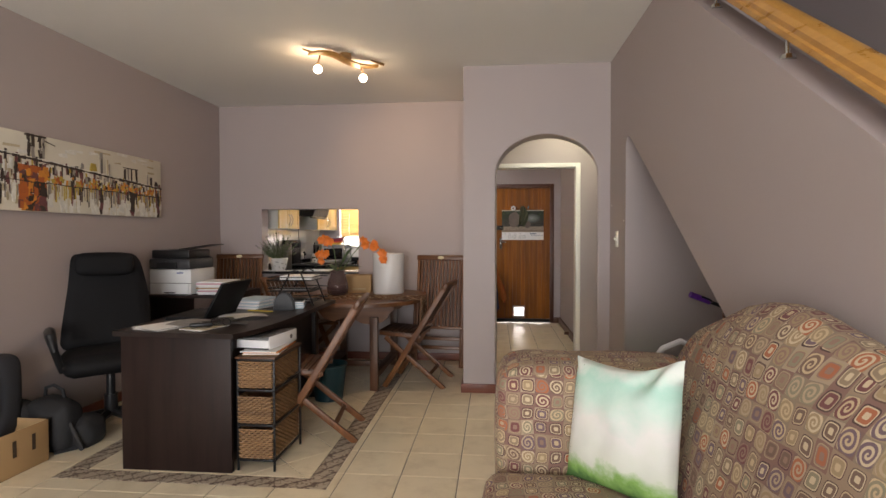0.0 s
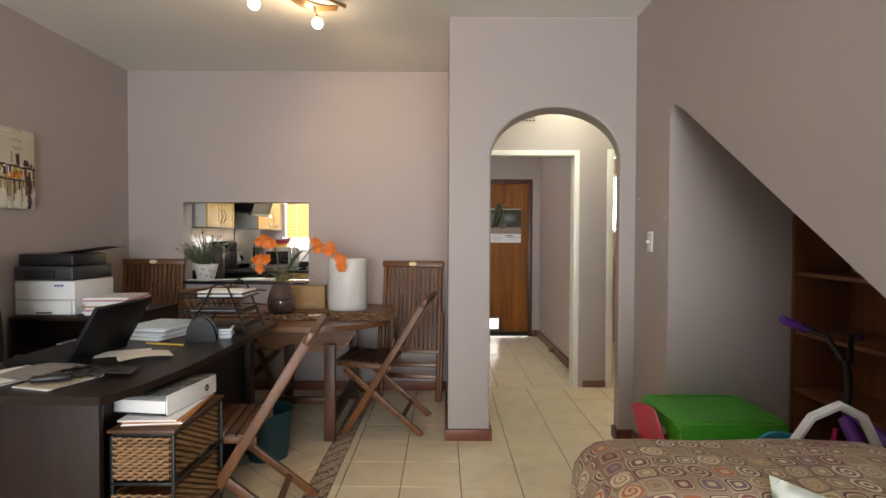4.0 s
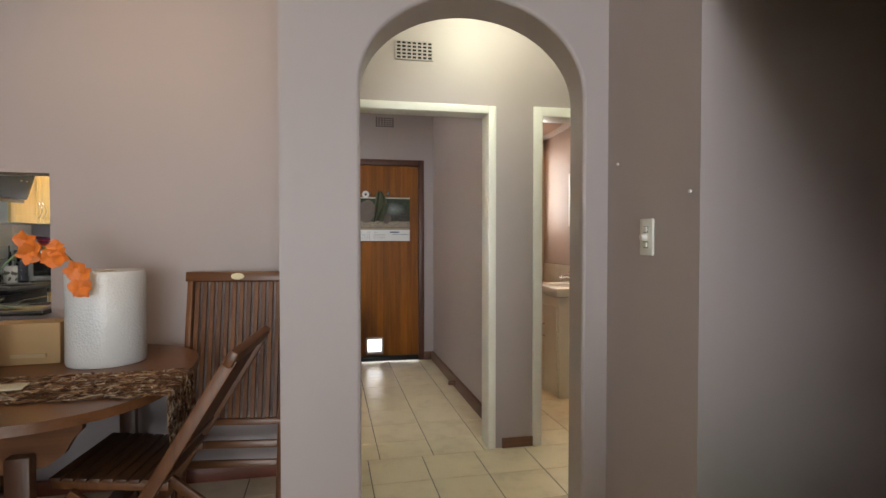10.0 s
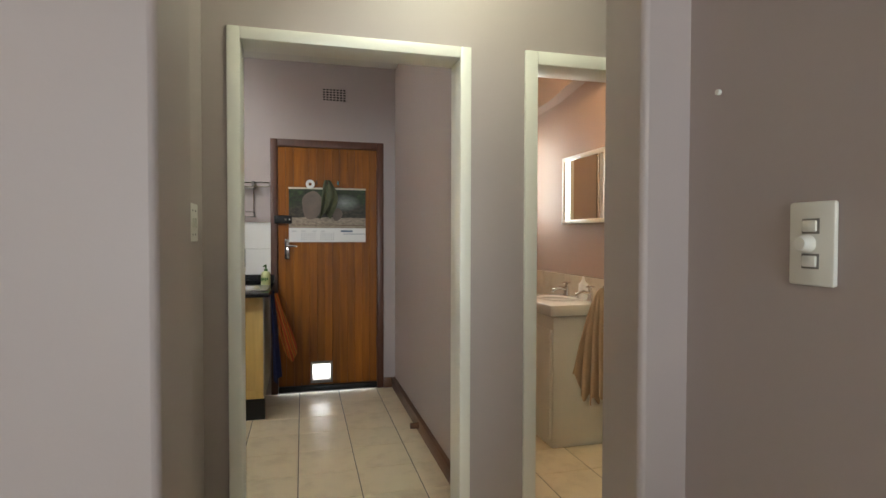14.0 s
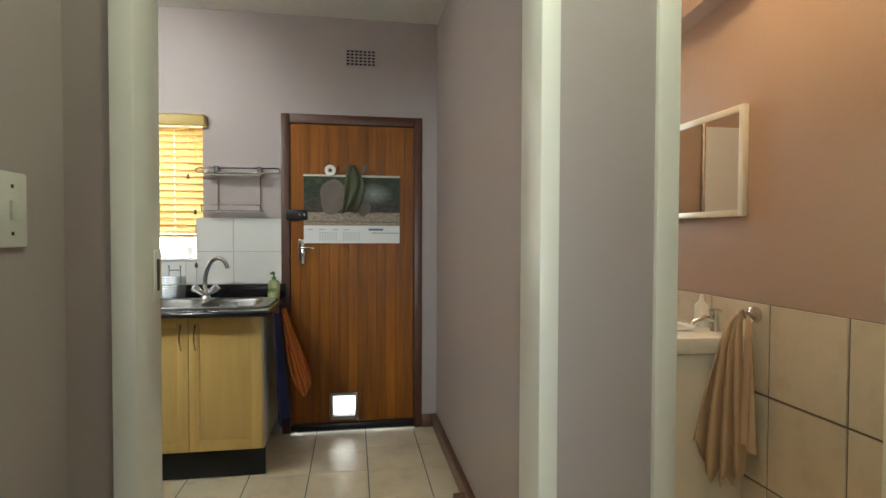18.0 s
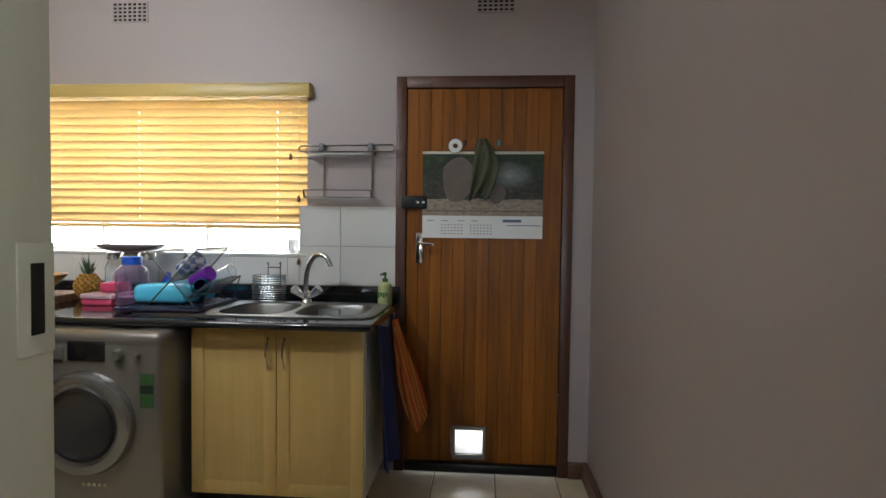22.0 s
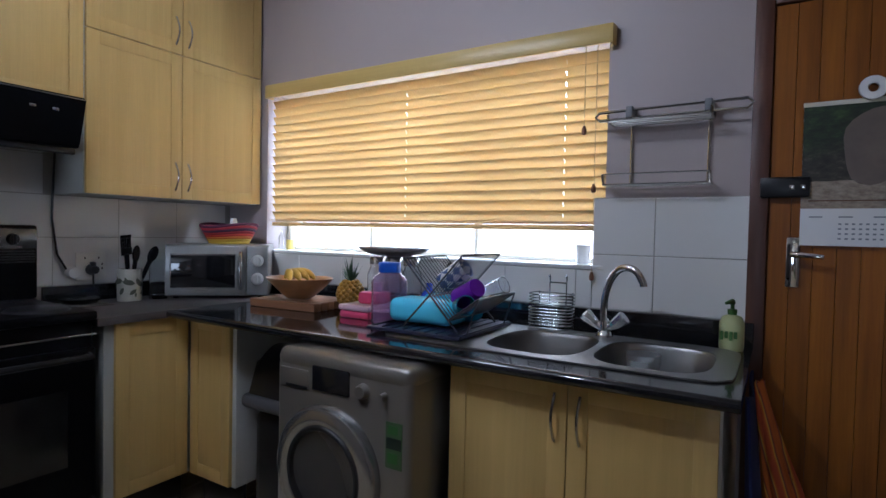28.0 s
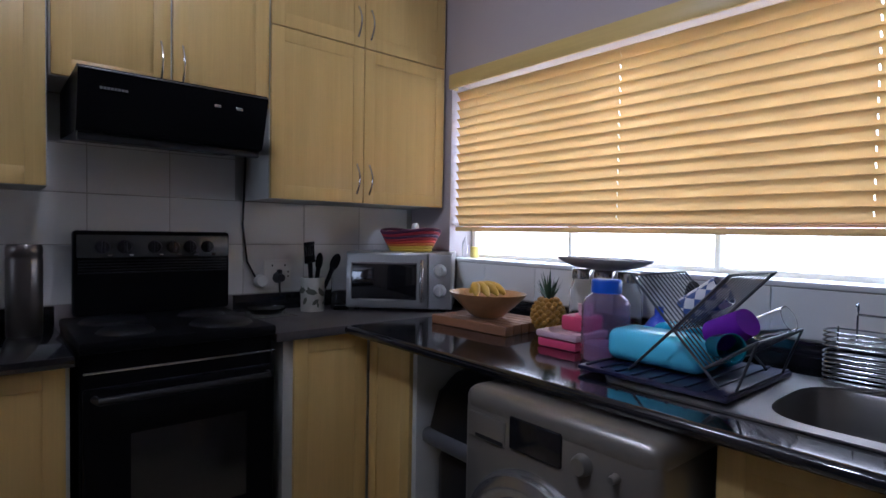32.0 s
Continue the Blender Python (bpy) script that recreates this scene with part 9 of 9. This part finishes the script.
for k, (dx, dy, h) in enumerate(((0.01, -0.012, 0.22), (0.02, 0.055, 0.19), (-0.01, 0.02, 0.19))):
    bm = B()
    b0, b1 = Vector((-2.61 + dx * 0.3, 7.91 + dy * 0.3, CT + 0.02)), Vector((-2.61 + dx, 7.91 + dy * 1.6, CT + h))
    tube(bm, [b0, b1], [0.008, 0.011], 8)
    utensil = part("utensil", bm, BLACKE, up_)
    bm = B()
    m = Matrix.Translation(b1) @ (b1 - b0).to_track_quat("Z", "Y").to_matrix().to_4x4()
    if k == 0:      # slotted turner
        bx(bm, -0.004, 0.004, -0.034, 0.034, -0.005, 0.03, 0.003, m)
        for j in range(5):
            bx(bm, -0.003, 0.003, -0.034 + j * 0.0142, -0.0265 + j * 0.0142, 0.03, 0.075, 0.001, m)
        bx(bm, -0.004, 0.004, -0.034, 0.034, 0.075, 0.09, 0.003, m)
    else:           # spoons
        bmesh.ops.create_uvsphere(bm, u_segments=12, v_segments=8, radius=0.03, matrix=m @ Matrix.Translation((0, 0, 0.03)) @ Matrix.Diagonal((0.25, 0.75, 1.4, 1)))
    part("head", bm, BLACKE, utensil)
bottle("glass_jug", "clear glass jug beside the utensil jar", -2.585, 8.035, CT, [(0.0, 0.0), (0.04, 0.0), (0.045, 0.02), (0.04, 0.12), (0.045, 0.19), (0.042, 0.19), (0.037, 0.12), (0.042, 0.02), (0.0, 0.005)], CLEAR)
plt = B()
lathe(plt, [(0.0, 0.0), (0.06, 0.0), (0.085, 0.02), (0.085, 0.024), (0.06, 0.006), (0.0, 0.005)], 30, Matrix.Translation((-2.62, 7.70, CT + 0.0055)))
loose("saucer", plt, glass_of("clear_saucer", (0.85, 0.88, 0.88), 0.12, 1.4), 60, "small clear glass dish beside the stove", "saucer")
trv = thing("trivet", "black wire trivet under the glass dish beside the stove", "trivet", (-2.6, 7.70, CT))
for k in range(7):
    bm = B()
    cy(bm, (-2.69 + k * 0.03, 7.61, CT + 0.003), (-2.69 + k * 0.03, 7.79, CT + 0.003), 0.0025, n=6)
    part("wire", bm, STEEL, trv)
sok = thing("wall_socket", "white double wall socket with a black plug", "socket", (KLX, 7.78, 1.05))
box_part("plate", sok, SWP, KLX + 0.006, KLX + 0.016, 7.735, 7.865, 0.995, 1.125, 0.004)
bm = B()
cy(bm, (KLX + 0.016, 7.80, 1.045), (KLX + 0.055, 7.80, 1.045), 0.026, 0.018, 14)
bx(bm, KLX + 0.018, KLX + 0.045, 7.791, 7.809, 1.06, 1.082, 0.004)
tube(bm, [(KLX + 0.035, 7.80, 1.03), (KLX + 0.035, 7.80, 1.0), (KLX + 0.03, 7.805, 0.965)], 0.005, 6)
part("plug", bm, BLACK, sok)
bm = B()
cy(bm, (KLX + 0.016, 7.715, 1.035), (KLX + 0.05, 7.715, 1.035), 0.028, 0.024, 14)
part("white_plug", bm, SWP, sok)
for y, z in ((7.77, 1.095), (7.83, 1.095), (7.845, 1.045), (7.845, 1.065)):
    box_part("pin_hole", sok, BLACK, KLX + 0.0155, KLX + 0.0168, y, y + 0.006, z, z + 0.009, 0.0)
hc = B()
tube(hc, [(KLX + 0.03, 7.645, 1.60), (KLX + 0.014, 7.645, 1.45), (KLX + 0.012, 7.64, 1.28), (KLX + 0.012, 7.66, 1.12), (KLX + 0.02, 7.70, 1.04)], 0.0045, 8)
loose("hood_cable", hc, BLACK, 60, "black power cable hanging from the cooker hood", "cable")
bottle("canister", "tall steel canister beside the stove", -2.60, 6.88, CT, [(0.0, 0.0), (0.048, 0.0), (0.05, 0.004), (0.05, 0.25), (0.048, 0.262), (0.05, 0.264), (0.05, 0.29), (0.045, 0.30), (0.0, 0.302)], plain("dull_canister_steel", (0.20, 0.185, 0.17), 0.3, 0.9, vary=0.1))
# towels on the end of the sink unit
tw = thing("hanging_towels", "navy towel and striped cloth hanging beside the sink cabinet", "towel", (-0.06, 8.2, 0.86))
bm = B()
sheet(bm, 16, 14, lambda u, v: (-0.055 - 0.02 * math.sin(u * 9) * (0.3 + v) + 0.035 * v, 7.95 + 0.34 * u - 0.10 * v * (u - 0.5), 0.86 - (0.64 - 0.05 * math.sin(3.0 * u)) * v + 0.015 * math.cos(u * 6)), 0.006)
part("navy_towel", bm, plain("navy_towel", (0.02, 0.03, 0.12), 0.95, vary=0.25, grain=260, bump=0.4), tw, smooth=80)
STRIPE, tst, bst = shader("striped_cloth")
wv_ = node(tst, "ShaderNodeTexWave", Scale=7.0, Distortion=0.8)
tst.links.new(coords(tst, rotation=(0, radians(16), 0)), wv_.inputs["Vector"])
tst.links.new(ramp(tst, wv_.outputs["Fac"], [(0.12, (0.50, 0.09, 0.03)), (0.34, (0.66, 0.22, 0.03)), (0.5, (0.74, 0.44, 0.07)), (0.66, (0.16, 0.04, 0.05)), (0.88, (0.62, 0.16, 0.03))]), bst.inputs["Base Color"])
bst.inputs["Roughness"].default_value = 0.95


def cloth_bag(u, v):
    """A cloth that swings out and fills towards its rounded lower end."""
    w = float(np.interp(v, (0.0, 0.3, 0.6, 0.82, 0.94, 1.0), (0.025, 0.055, 0.095, 0.105, 0.075, 0.03)))
    lean = -0.035 + 0.118 * v ** 1.15
    return Vector((lean + (u - 0.5) * w + 0.008 * math.sin(u * 12 + v), 8.26 + 0.06 * (u - 0.5) - 0.035 * math.sin(math.pi * u) * v - 0.012 * math.sin(u * 15 + 2 * v), 0.855 - 0.50 * v - 0.015 * math.sin(math.pi * u) * v))


bm = B()
sheet(bm, 22, 18, cloth_bag, 0.005)
part("striped_cloth", bm, STRIPE, tw, smooth=80)

# ---- hatch sill, plant ----
hs = B()
bx(hs, -2.548, -1.492, HY - 0.075, HY + 0.30, 0.90, 0.925, 0.006)
loose("hatch_sill", hs, GRANITE, 30, "black stone sill through the serving hatch", "sill", kind="structure")
pl_ = thing("potted_plant", "lavender-like artificial plant in a white patterned pot", "plant", (-2.40, 6.12, 0.925))
bm = B()
lathe(bm, [(0.0, 0.0), (0.066, 0.0), (0.07, 0.004), (0.098, 0.125), (0.100, 0.135), (0.092, 0.135), (0.064, 0.012), (0.0, 0.012)], 28, Matrix.Translation((-2.40, 6.12, 0.927)))
part("pot", bm, plain("white_pot", (0.70, 0.69, 0.66), 0.4, vary=0.05), pl_, smooth=50)
bm = B()
for k in range(26):
    a, z = k * 2.4, 0.02 + 0.1 * ((k * 11) % 26) / 26
    rr = 0.068 + 0.028 * z / 0.13 + 0.001
    m = Matrix.Translation((-2.40 + rr * math.cos(a), 6.12 + rr * math.sin(a), 0.927 + z)) @ Matrix.Rotation(a, 4, "Z") @ Matrix.Rotation(k * 1.3, 4, "X")
    bmesh.ops.create_icosphere(bm, subdivisions=1, radius=0.012, matrix=m @ Matrix.Diagonal((0.12, 0.45, 1.2, 1)))
part("pot_pattern", bm, plain("pot_black", (0.03, 0.03, 0.03), 0.4), pl_, kind="stuff")
soil = B()
lathe(soil, [(0.0, 0.0), (0.088, 0.0), (0.0, 0.012)], 24, Matrix.Translation((-2.40, 6.12, 1.045)))
part("soil", soil, plain("soil", (0.04, 0.03, 0.02), 0.95), pl_)
r = random.Random(17)
stems, leaves, blooms = B(), B(), B()
for k in range(80):
    a = r.uniform(0, 6.28)
    out = r.uniform(0.0, 1.0) ** 0.7
    ln = r.uniform(0.18, 0.33)
    base = Vector((-2.40 + 0.05 * math.cos(a) * out, 6.12 + 0.05 * math.sin(a) * out, 1.05))
    d = Vector((math.cos(a) * out * 1.35, math.sin(a) * out * 0.7, 1.0)).normalized()
    tip = base + d * ln + Vector((0, 0, -0.05 * out))
    tube(stems, [base, (base + tip) / 2 + Vector((0, 0, 0.01)), tip], 0.0014, 4)
    for j in range(13):
        s = 0.2 + 0.8 * j / 13
        p = base.lerp(tip, s)
        b = r.uniform(0, 6.28)
        e = Vector((math.cos(b), math.sin(b), 0.5)).normalized()
        sd = e.cross(d).normalized() * r.uniform(0.004, 0.008)
        ll = r.uniform(0.016, 0.036)
        tgt = leaves if (j < 10 or k % 3) else blooms
        tgt.faces.new([tgt.verts.new(p), tgt.verts.new(p + e * ll * 0.5 + sd), tgt.verts.new(p + e * ll), tgt.verts.new(p + e * ll * 0.5 - sd)])
part("stems", stems, STEM, pl_)
part("leaves", leaves, plain("grey_green_leaf", (0.13, 0.155, 0.10), 0.6, vary=0.3), pl_, smooth=0)
part("blooms", blooms, plain("lilac_bloom", (0.13, 0.09, 0.18), 0.6, vary=0.3), pl_, smooth=0, kind="stuff")
wc = B()
tube(wc, [(-2.54, 6.06, 0.93), (-2.46, 6.02, 0.932), (-2.36, 6.02, 0.932), (-2.26, 6.04, 0.932), (-2.18, 6.08, 0.932), (-2.12, 6.10, 0.932)], 0.004, 8)
loose("white_cable", wc, WHITE, 60, "white charger cable lying on the hatch sill", "cable")
sheaf("paper_stack", "papers lying on the hatch sill", -1.95, 6.14, 0.926, 0.26, 0.16, 3, 4, PAPER, 0.004, 31)

# ---- bathroom ----
btiles = bed("tiling_bath", 1.994, 2.0, KY + 0.13, 8.2, 0.0, 1.02, "cream bathroom wall tiles with grey joints")
wall_tiles(btiles, grid_rows([6.27, 6.507, 6.857, 7.21, 7.56, 7.91, 8.2], [0.0, 0.285, 0.652, 1.022]), lambda u, v, d: (1.996 - d, u, v), 0.35, 0.36, 0.009, BTILE)
MIRROR = plain("mirror_silver", (0.86, 0.87, 0.88), 0.01, 1.0, vary=0.01, bump=0.0)
mir = thing("bathroom_mirror", "white-framed rectangular wall mirror", "mirror", (1.99, 7.29, 1.6))
MY0, MY1, MZ0, MZ1 = 7.0, 7.585, 1.375, 1.845
box_part("glass", mir, MIRROR, 1.982, 1.992, MY0 + 0.02, MY1 - 0.02, MZ0 + 0.02, MZ1 - 0.02)
for b in ((MY0, MY0 + 0.028, MZ0, MZ1), (MY1 - 0.028, MY1, MZ0, MZ1), (MY0 + 0.028, MY1 - 0.028, MZ0, MZ0 + 0.028), (MY0 + 0.028, MY1 - 0.028, MZ1 - 0.028, MZ1)):
    box_part("frame", mir, WHITE, 1.972, 1.999, *b, 0.003)
CERAM = plain("white_ceramic", (0.78, 0.77, 0.73), 0.12, vary=0.02, bump=0.0)
van = thing("vanity_unit", "white vanity cupboard with a ceramic basin", "vanity", (1.80, 7.27, 0))
VX0, VX1, VY0, VY1 = 1.62, 1.985, 6.99, 7.55
box_part("body", van, WHITE, VX0, VX1, VY0, VY1, 0.0, 0.80, 0.004)
for y0, y1, hy_ in ((VY0 + 0.012, 7.265, 7.235), (7.275, VY1 - 0.012, 7.305)):
    dd = box_part("door", van, WHITE, VX0 - 0.018, VX0 - 0.001, y0, y1, 0.05, 0.72, 0.004)
    bm = B()
    tube(bm, [(VX0 - 0.018, hy_, 0.46), (VX0 - 0.045, hy_, 0.465), (VX0 - 0.045, hy_, 0.555), (VX0 - 0.018, hy_, 0.56)], 0.005, 8)
    part("handle", bm, STEEL, dd)
bm = B()
bx(bm, VX0 - 0.03, VX1, VY0 - 0.02, VY1 + 0.02, 0.80, 0.875, 0.018)
bas = part("basin", bm, CERAM, van)
bm = B()
lathe(bm, [(0.14, 0.003), (0.13, -0.0), (0.10, -0.004), (0.0, -0.006)], 30, Matrix.Translation((1.78, 7.27, 0.878)) @ Matrix.Diagonal((0.9, 1.2, 1, 1)))
part("bowl", bm, CERAM, bas, smooth=80)
for y in (7.10, 7.42):
    tp = thing("basin_tap", "chrome pillar tap with a cross handle", "tap", (1.93, y, 0.875))
    bm = B()
    lathe(bm, [(0.0, 0.0), (0.022, 0.0), (0.018, 0.02), (0.014, 0.07), (0.0, 0.072)], 16, Matrix.Translation((1.93, y, 0.875)))
    tube(bm, [(1.93, y, 0.92), (1.88, y, 0.935), (1.83, y, 0.92), (1.82, y, 0.905)], [0.012, 0.011, 0.010, 0.009], 10)
    part("body", bm, CHROME, tp)
    bm = B()
    for d in ((0.03, 0, 0), (0, 0.03, 0)):
        cy(bm, Vector((1.93, y, 0.965)) - Vector(d), Vector((1.93, y, 0.965)) + Vector(d), 0.006, n=8)
    cy(bm, (1.93, y, 0.945), (1.93, y, 0.975), 0.010, n=10)
    part("cross_handle", bm, CHROME, tp)
bottle("soap_dispenser", "white pump soap dispenser on the basin", 1.94, 7.21, 0.875, [(0.0, 0.0), (0.03, 0.0), (0.032, 0.01), (0.03, 0.10), (0.012, 0.12), (0.006, 0.15), (0.0, 0.15)], PAPER)
hkk = thing("towel_holder", "clear round towel hook on the tiles", "towel hook", (1.985, 6.93, 0.97))
bm = B()
lathe(bm, [(0.0, 0.0), (0.035, 0.0), (0.03, 0.02), (0.012, 0.03), (0.012, 0.05), (0.022, 0.06), (0.0, 0.064)], 20, Matrix.Translation((1.988, 6.93, 0.97)) @ Matrix.Rotation(radians(-90), 4, "Y"))
part("knob", bm, CHROME, hkk)
BTOW = plain("beige_towel", (0.50, 0.36, 0.24), 0.95, vary=0.15, grain=260, bump=0.5)
btw = thing("bath_towel", "beige towel bunched over the round hook", "towel", (1.93, 6.92, 0.96))


def towel_front(u, v):
    w = 0.02 + 0.20 * v ** 0.55
    fold = 0.020 * math.sin(u * 21 + 3 * v) * (0.25 + v)
    ln = 0.44 + 0.24 * math.sin(math.pi * (0.12 + 0.62 * (1 - u))) + 0.03 * math.sin(u * 31)
    return Vector((1.945 - 0.03 - u * w * 0.72 + fold, 6.925 + (u - 0.4) * w * 0.35 + fold * 0.8, 0.972 - ln * v))


def towel_back(u, v):
    fold = 0.010 * math.sin(u * 11 + 2 * v) * (0.3 + v)
    return Vector((1.955 - 0.015 - 0.03 * v + fold, 6.925 - (0.015 + 0.085 * v ** 0.5) * u, 0.970 - (0.50 + 0.03 * u) * v))


for nm, f_, nu in (("front_fold", towel_front, 44), ("back_fold", towel_back, 20)):
    bm = B()
    sheet(bm, nu, 22, f_, 0.007)
    part(nm, bm, BTOW, btw, smooth=80)
# made-up panel that gives the mirror its pale patch
sp = thing("shower_screen", "pale grey shower panel against the bathroom end wall", "shower panel", (1.13, 8.18, 0))
box_part("panel", sp, plain("frosted_panel", (0.66, 0.67, 0.69), 0.3, vary=0.05), KRX + 0.16, 1.34, 8.172, 8.190, 0.03, 2.0, 0.003)
for x in (KRX + 0.14, 1.34):
    box_part("rail", sp, STEEL, x, x + 0.02, 8.168, 8.194, 0.0, 2.02, 0.003)
bth = thing("window_3", "frosted bathroom window", "window", (1.76, 8.2, 1.7), kind="structure")
box_part("pane", bth, glow("frosted_daylight", (0.95, 0.98, 1.0), 10.0), 1.62, 1.86, 8.19, 8.198, 1.40, 2.05)
for b in ((1.585, 1.62, 1.36, 2.09), (1.86, 1.90, 1.36, 2.09), (1.62, 1.86, 1.36, 1.40), (1.62, 1.86, 2.05, 2.09)):
    box_part("window_frame", bth, WHITE, b[0], b[1], 8.17, 8.2, b[2], b[3], 0.003)

# ---- hats and coat in the lobby ----
ck = thing("coat_rack", "row of hooks on the lobby wall", "hooks", (2.0, 5.95, 1.6))
box_part("rail", ck, TEAKD, 1.985, 2.0, 5.70, 6.11, 1.60, 1.66, 0.004)
for y in (5.78, 5.90, 6.02):
    bm = B()
    tube(bm, [(1.985, y, 1.63), (1.94, y, 1.62), (1.93, y, 1.645)], 0.006, 8)
    part("hook", bm, STEEL, ck)
ct = B()


def coat_at(u, v):
    a = -0.5 * math.pi + math.pi * u
    w = 0.09 + 0.12 * v ** 0.6
    dep = 0.05 + 0.11 * v ** 0.7
    return Vector((1.975 - dep * math.cos(a) * (1 + 0.12 * math.sin(u * 19 + v * 3)), 5.985 + w * math.sin(a), 1.40 - 1.12 * v))


sheet(ct, 30, 22, coat_at, 0.006)
loose("hanging_coat", ct, NAVY, 80, "long dark navy coat hanging on the lobby wall", "coat")


def hat(label, m, colour):
    h = thing("sun_hat", label, "hat", group="hats on the lobby hooks")
    mt = plain(label.split()[0] + "_straw", colour, 0.8, vary=0.3, grain=150, stain=30, bump=0.4)
    bm = B()
    lathe(bm, [(0.0, 0.10), (0.05, 0.098), (0.075, 0.08), (0.082, 0.0), (0.15, -0.035), (0.152, -0.032), (0.085, 0.004), (0.078, 0.083), (0.05, 0.102), (0.0, 0.104)], 36, m)
    part("crown_and_brim", bm, mt, h, smooth=60)
    bm = B()
    lathe(bm, [(0.0845, 0.004), (0.081, 0.03), (0.084, 0.03), (0.087, 0.004), (0.0845, 0.004)], 36, m)
    part("band", bm, BLACK, h)


hm = Matrix.Translation((1.945, 5.99, 1.37)) @ Matrix.Rotation(radians(-62), 4, "Y") @ Matrix.Rotation(radians(20), 4, "X")
hat("navy woven sun hat hung over the coat", hm, (0.03, 0.035, 0.06))
hm2 = Matrix.Translation((1.955, 5.96, 1.50)) @ Matrix.Rotation(radians(-72), 4, "Y")
hat("black felt hat hung behind the navy one", hm2, (0.012, 0.012, 0.014))

# ---- floor tiles ----
X0, Y0 = -0.253, 4.86
far_tiles = B()
for i in range(-10, 9):
    for j in range(-26, 14):
        x0, y0 = X0 + i * P, Y0 + j * P
        if y0 > KY - 0.1:     # the kitchen and bathroom are laid from their own corner
            x0, y0 = x0 + 0.070, y0 + 0.248 - P
        seam = Y0 + 4 * P
        q = [(x0 + GAP / 2, y0 + GAP / 2), (x0 + P - GAP / 2, y0 + GAP / 2), (x0 + P - GAP / 2, y0 + P - GAP / 2), (x0 + GAP / 2, y0 + P - GAP / 2)]
        q = clip(q, LX if y0 < HY else KLX, 2.0, FY if y0 < KY - 0.1 else seam + GAP / 2, BY)
        if not q:
            continue
        cxq = x0 + P / 2
        cyq = y0 + P / 2
        if IX0 - 0.2 < cxq < IX1 + 0.2 and IY0 - 0.2 < cyq < IY1 + 0.25:
            # cut round the inlay
            for r in ((LX, IX0 - GAP, FY, HY), (IX1 + GAP, 2.0, FY, HY), (IX0 - GAP, IX1 + GAP, FY, IY0 - GAP)):
                c = clip(q, *r)
                if c:
                    floor_piece(c)
            continue
        near = (2.6 < cyq < 6.0 and cxq < 0.9) or (5.0 < cyq < 8.6 and -0.4 < cxq < 2.0)
        if near:
            floor_piece(q)
        else:
            lo = [far_tiles.verts.new((a, b, -TH)) for a, b in q]
            hi = [far_tiles.verts.new((a, b, 0.0)) for a, b in q]
            far_tiles.faces.new(hi)
            for a in range(len(q)):
                b = (a + 1) % len(q)
                far_tiles.faces.new([lo[a], lo[b], hi[b], hi[a]])
part("far_tiles", far_tiles, TILE, floor, smooth=0, kind="stuff")
# border of patterned tiles
L = 0.305
for k in range(6):
    a = IX1 - k * L
    floor_piece([(max(a - L + GAP, IX0), IY0), (a, IY0), (a, IY0 + BWD), (max(a - L + GAP, IX0), IY0 + BWD)], "border_tile", BORDER_X)
for k in range(9):
    y = IY0 + BWD + GAP + k * L
    for bx0 in (IX1 - BWD, IX0):
        floor_piece([(bx0, y), (bx0 + BWD, y), (bx0 + BWD, min(y + L - GAP, IY1)), (bx0, min(y + L - GAP, IY1))], "border_tile", BORDER_Y)
# diagonal tiles inside the border
d = P / math.sqrt(2)
for i in range(-9, 10):
    for j in range(-9, 10):
        if (i + j) % 2:
            continue
        c = ((IX0 + IX1) / 2 + i * d, 4.5 + j * d)
        h = d - GAP * 0.7
        q = [(c[0] - h, c[1]), (c[0], c[1] - h), (c[0] + h, c[1]), (c[0], c[1] + h)]
        q = clip(q, IX0 + BWD + GAP, IX1 - BWD - GAP, IY0 + BWD + GAP, HY)
        if q:
            floor_piece(q)
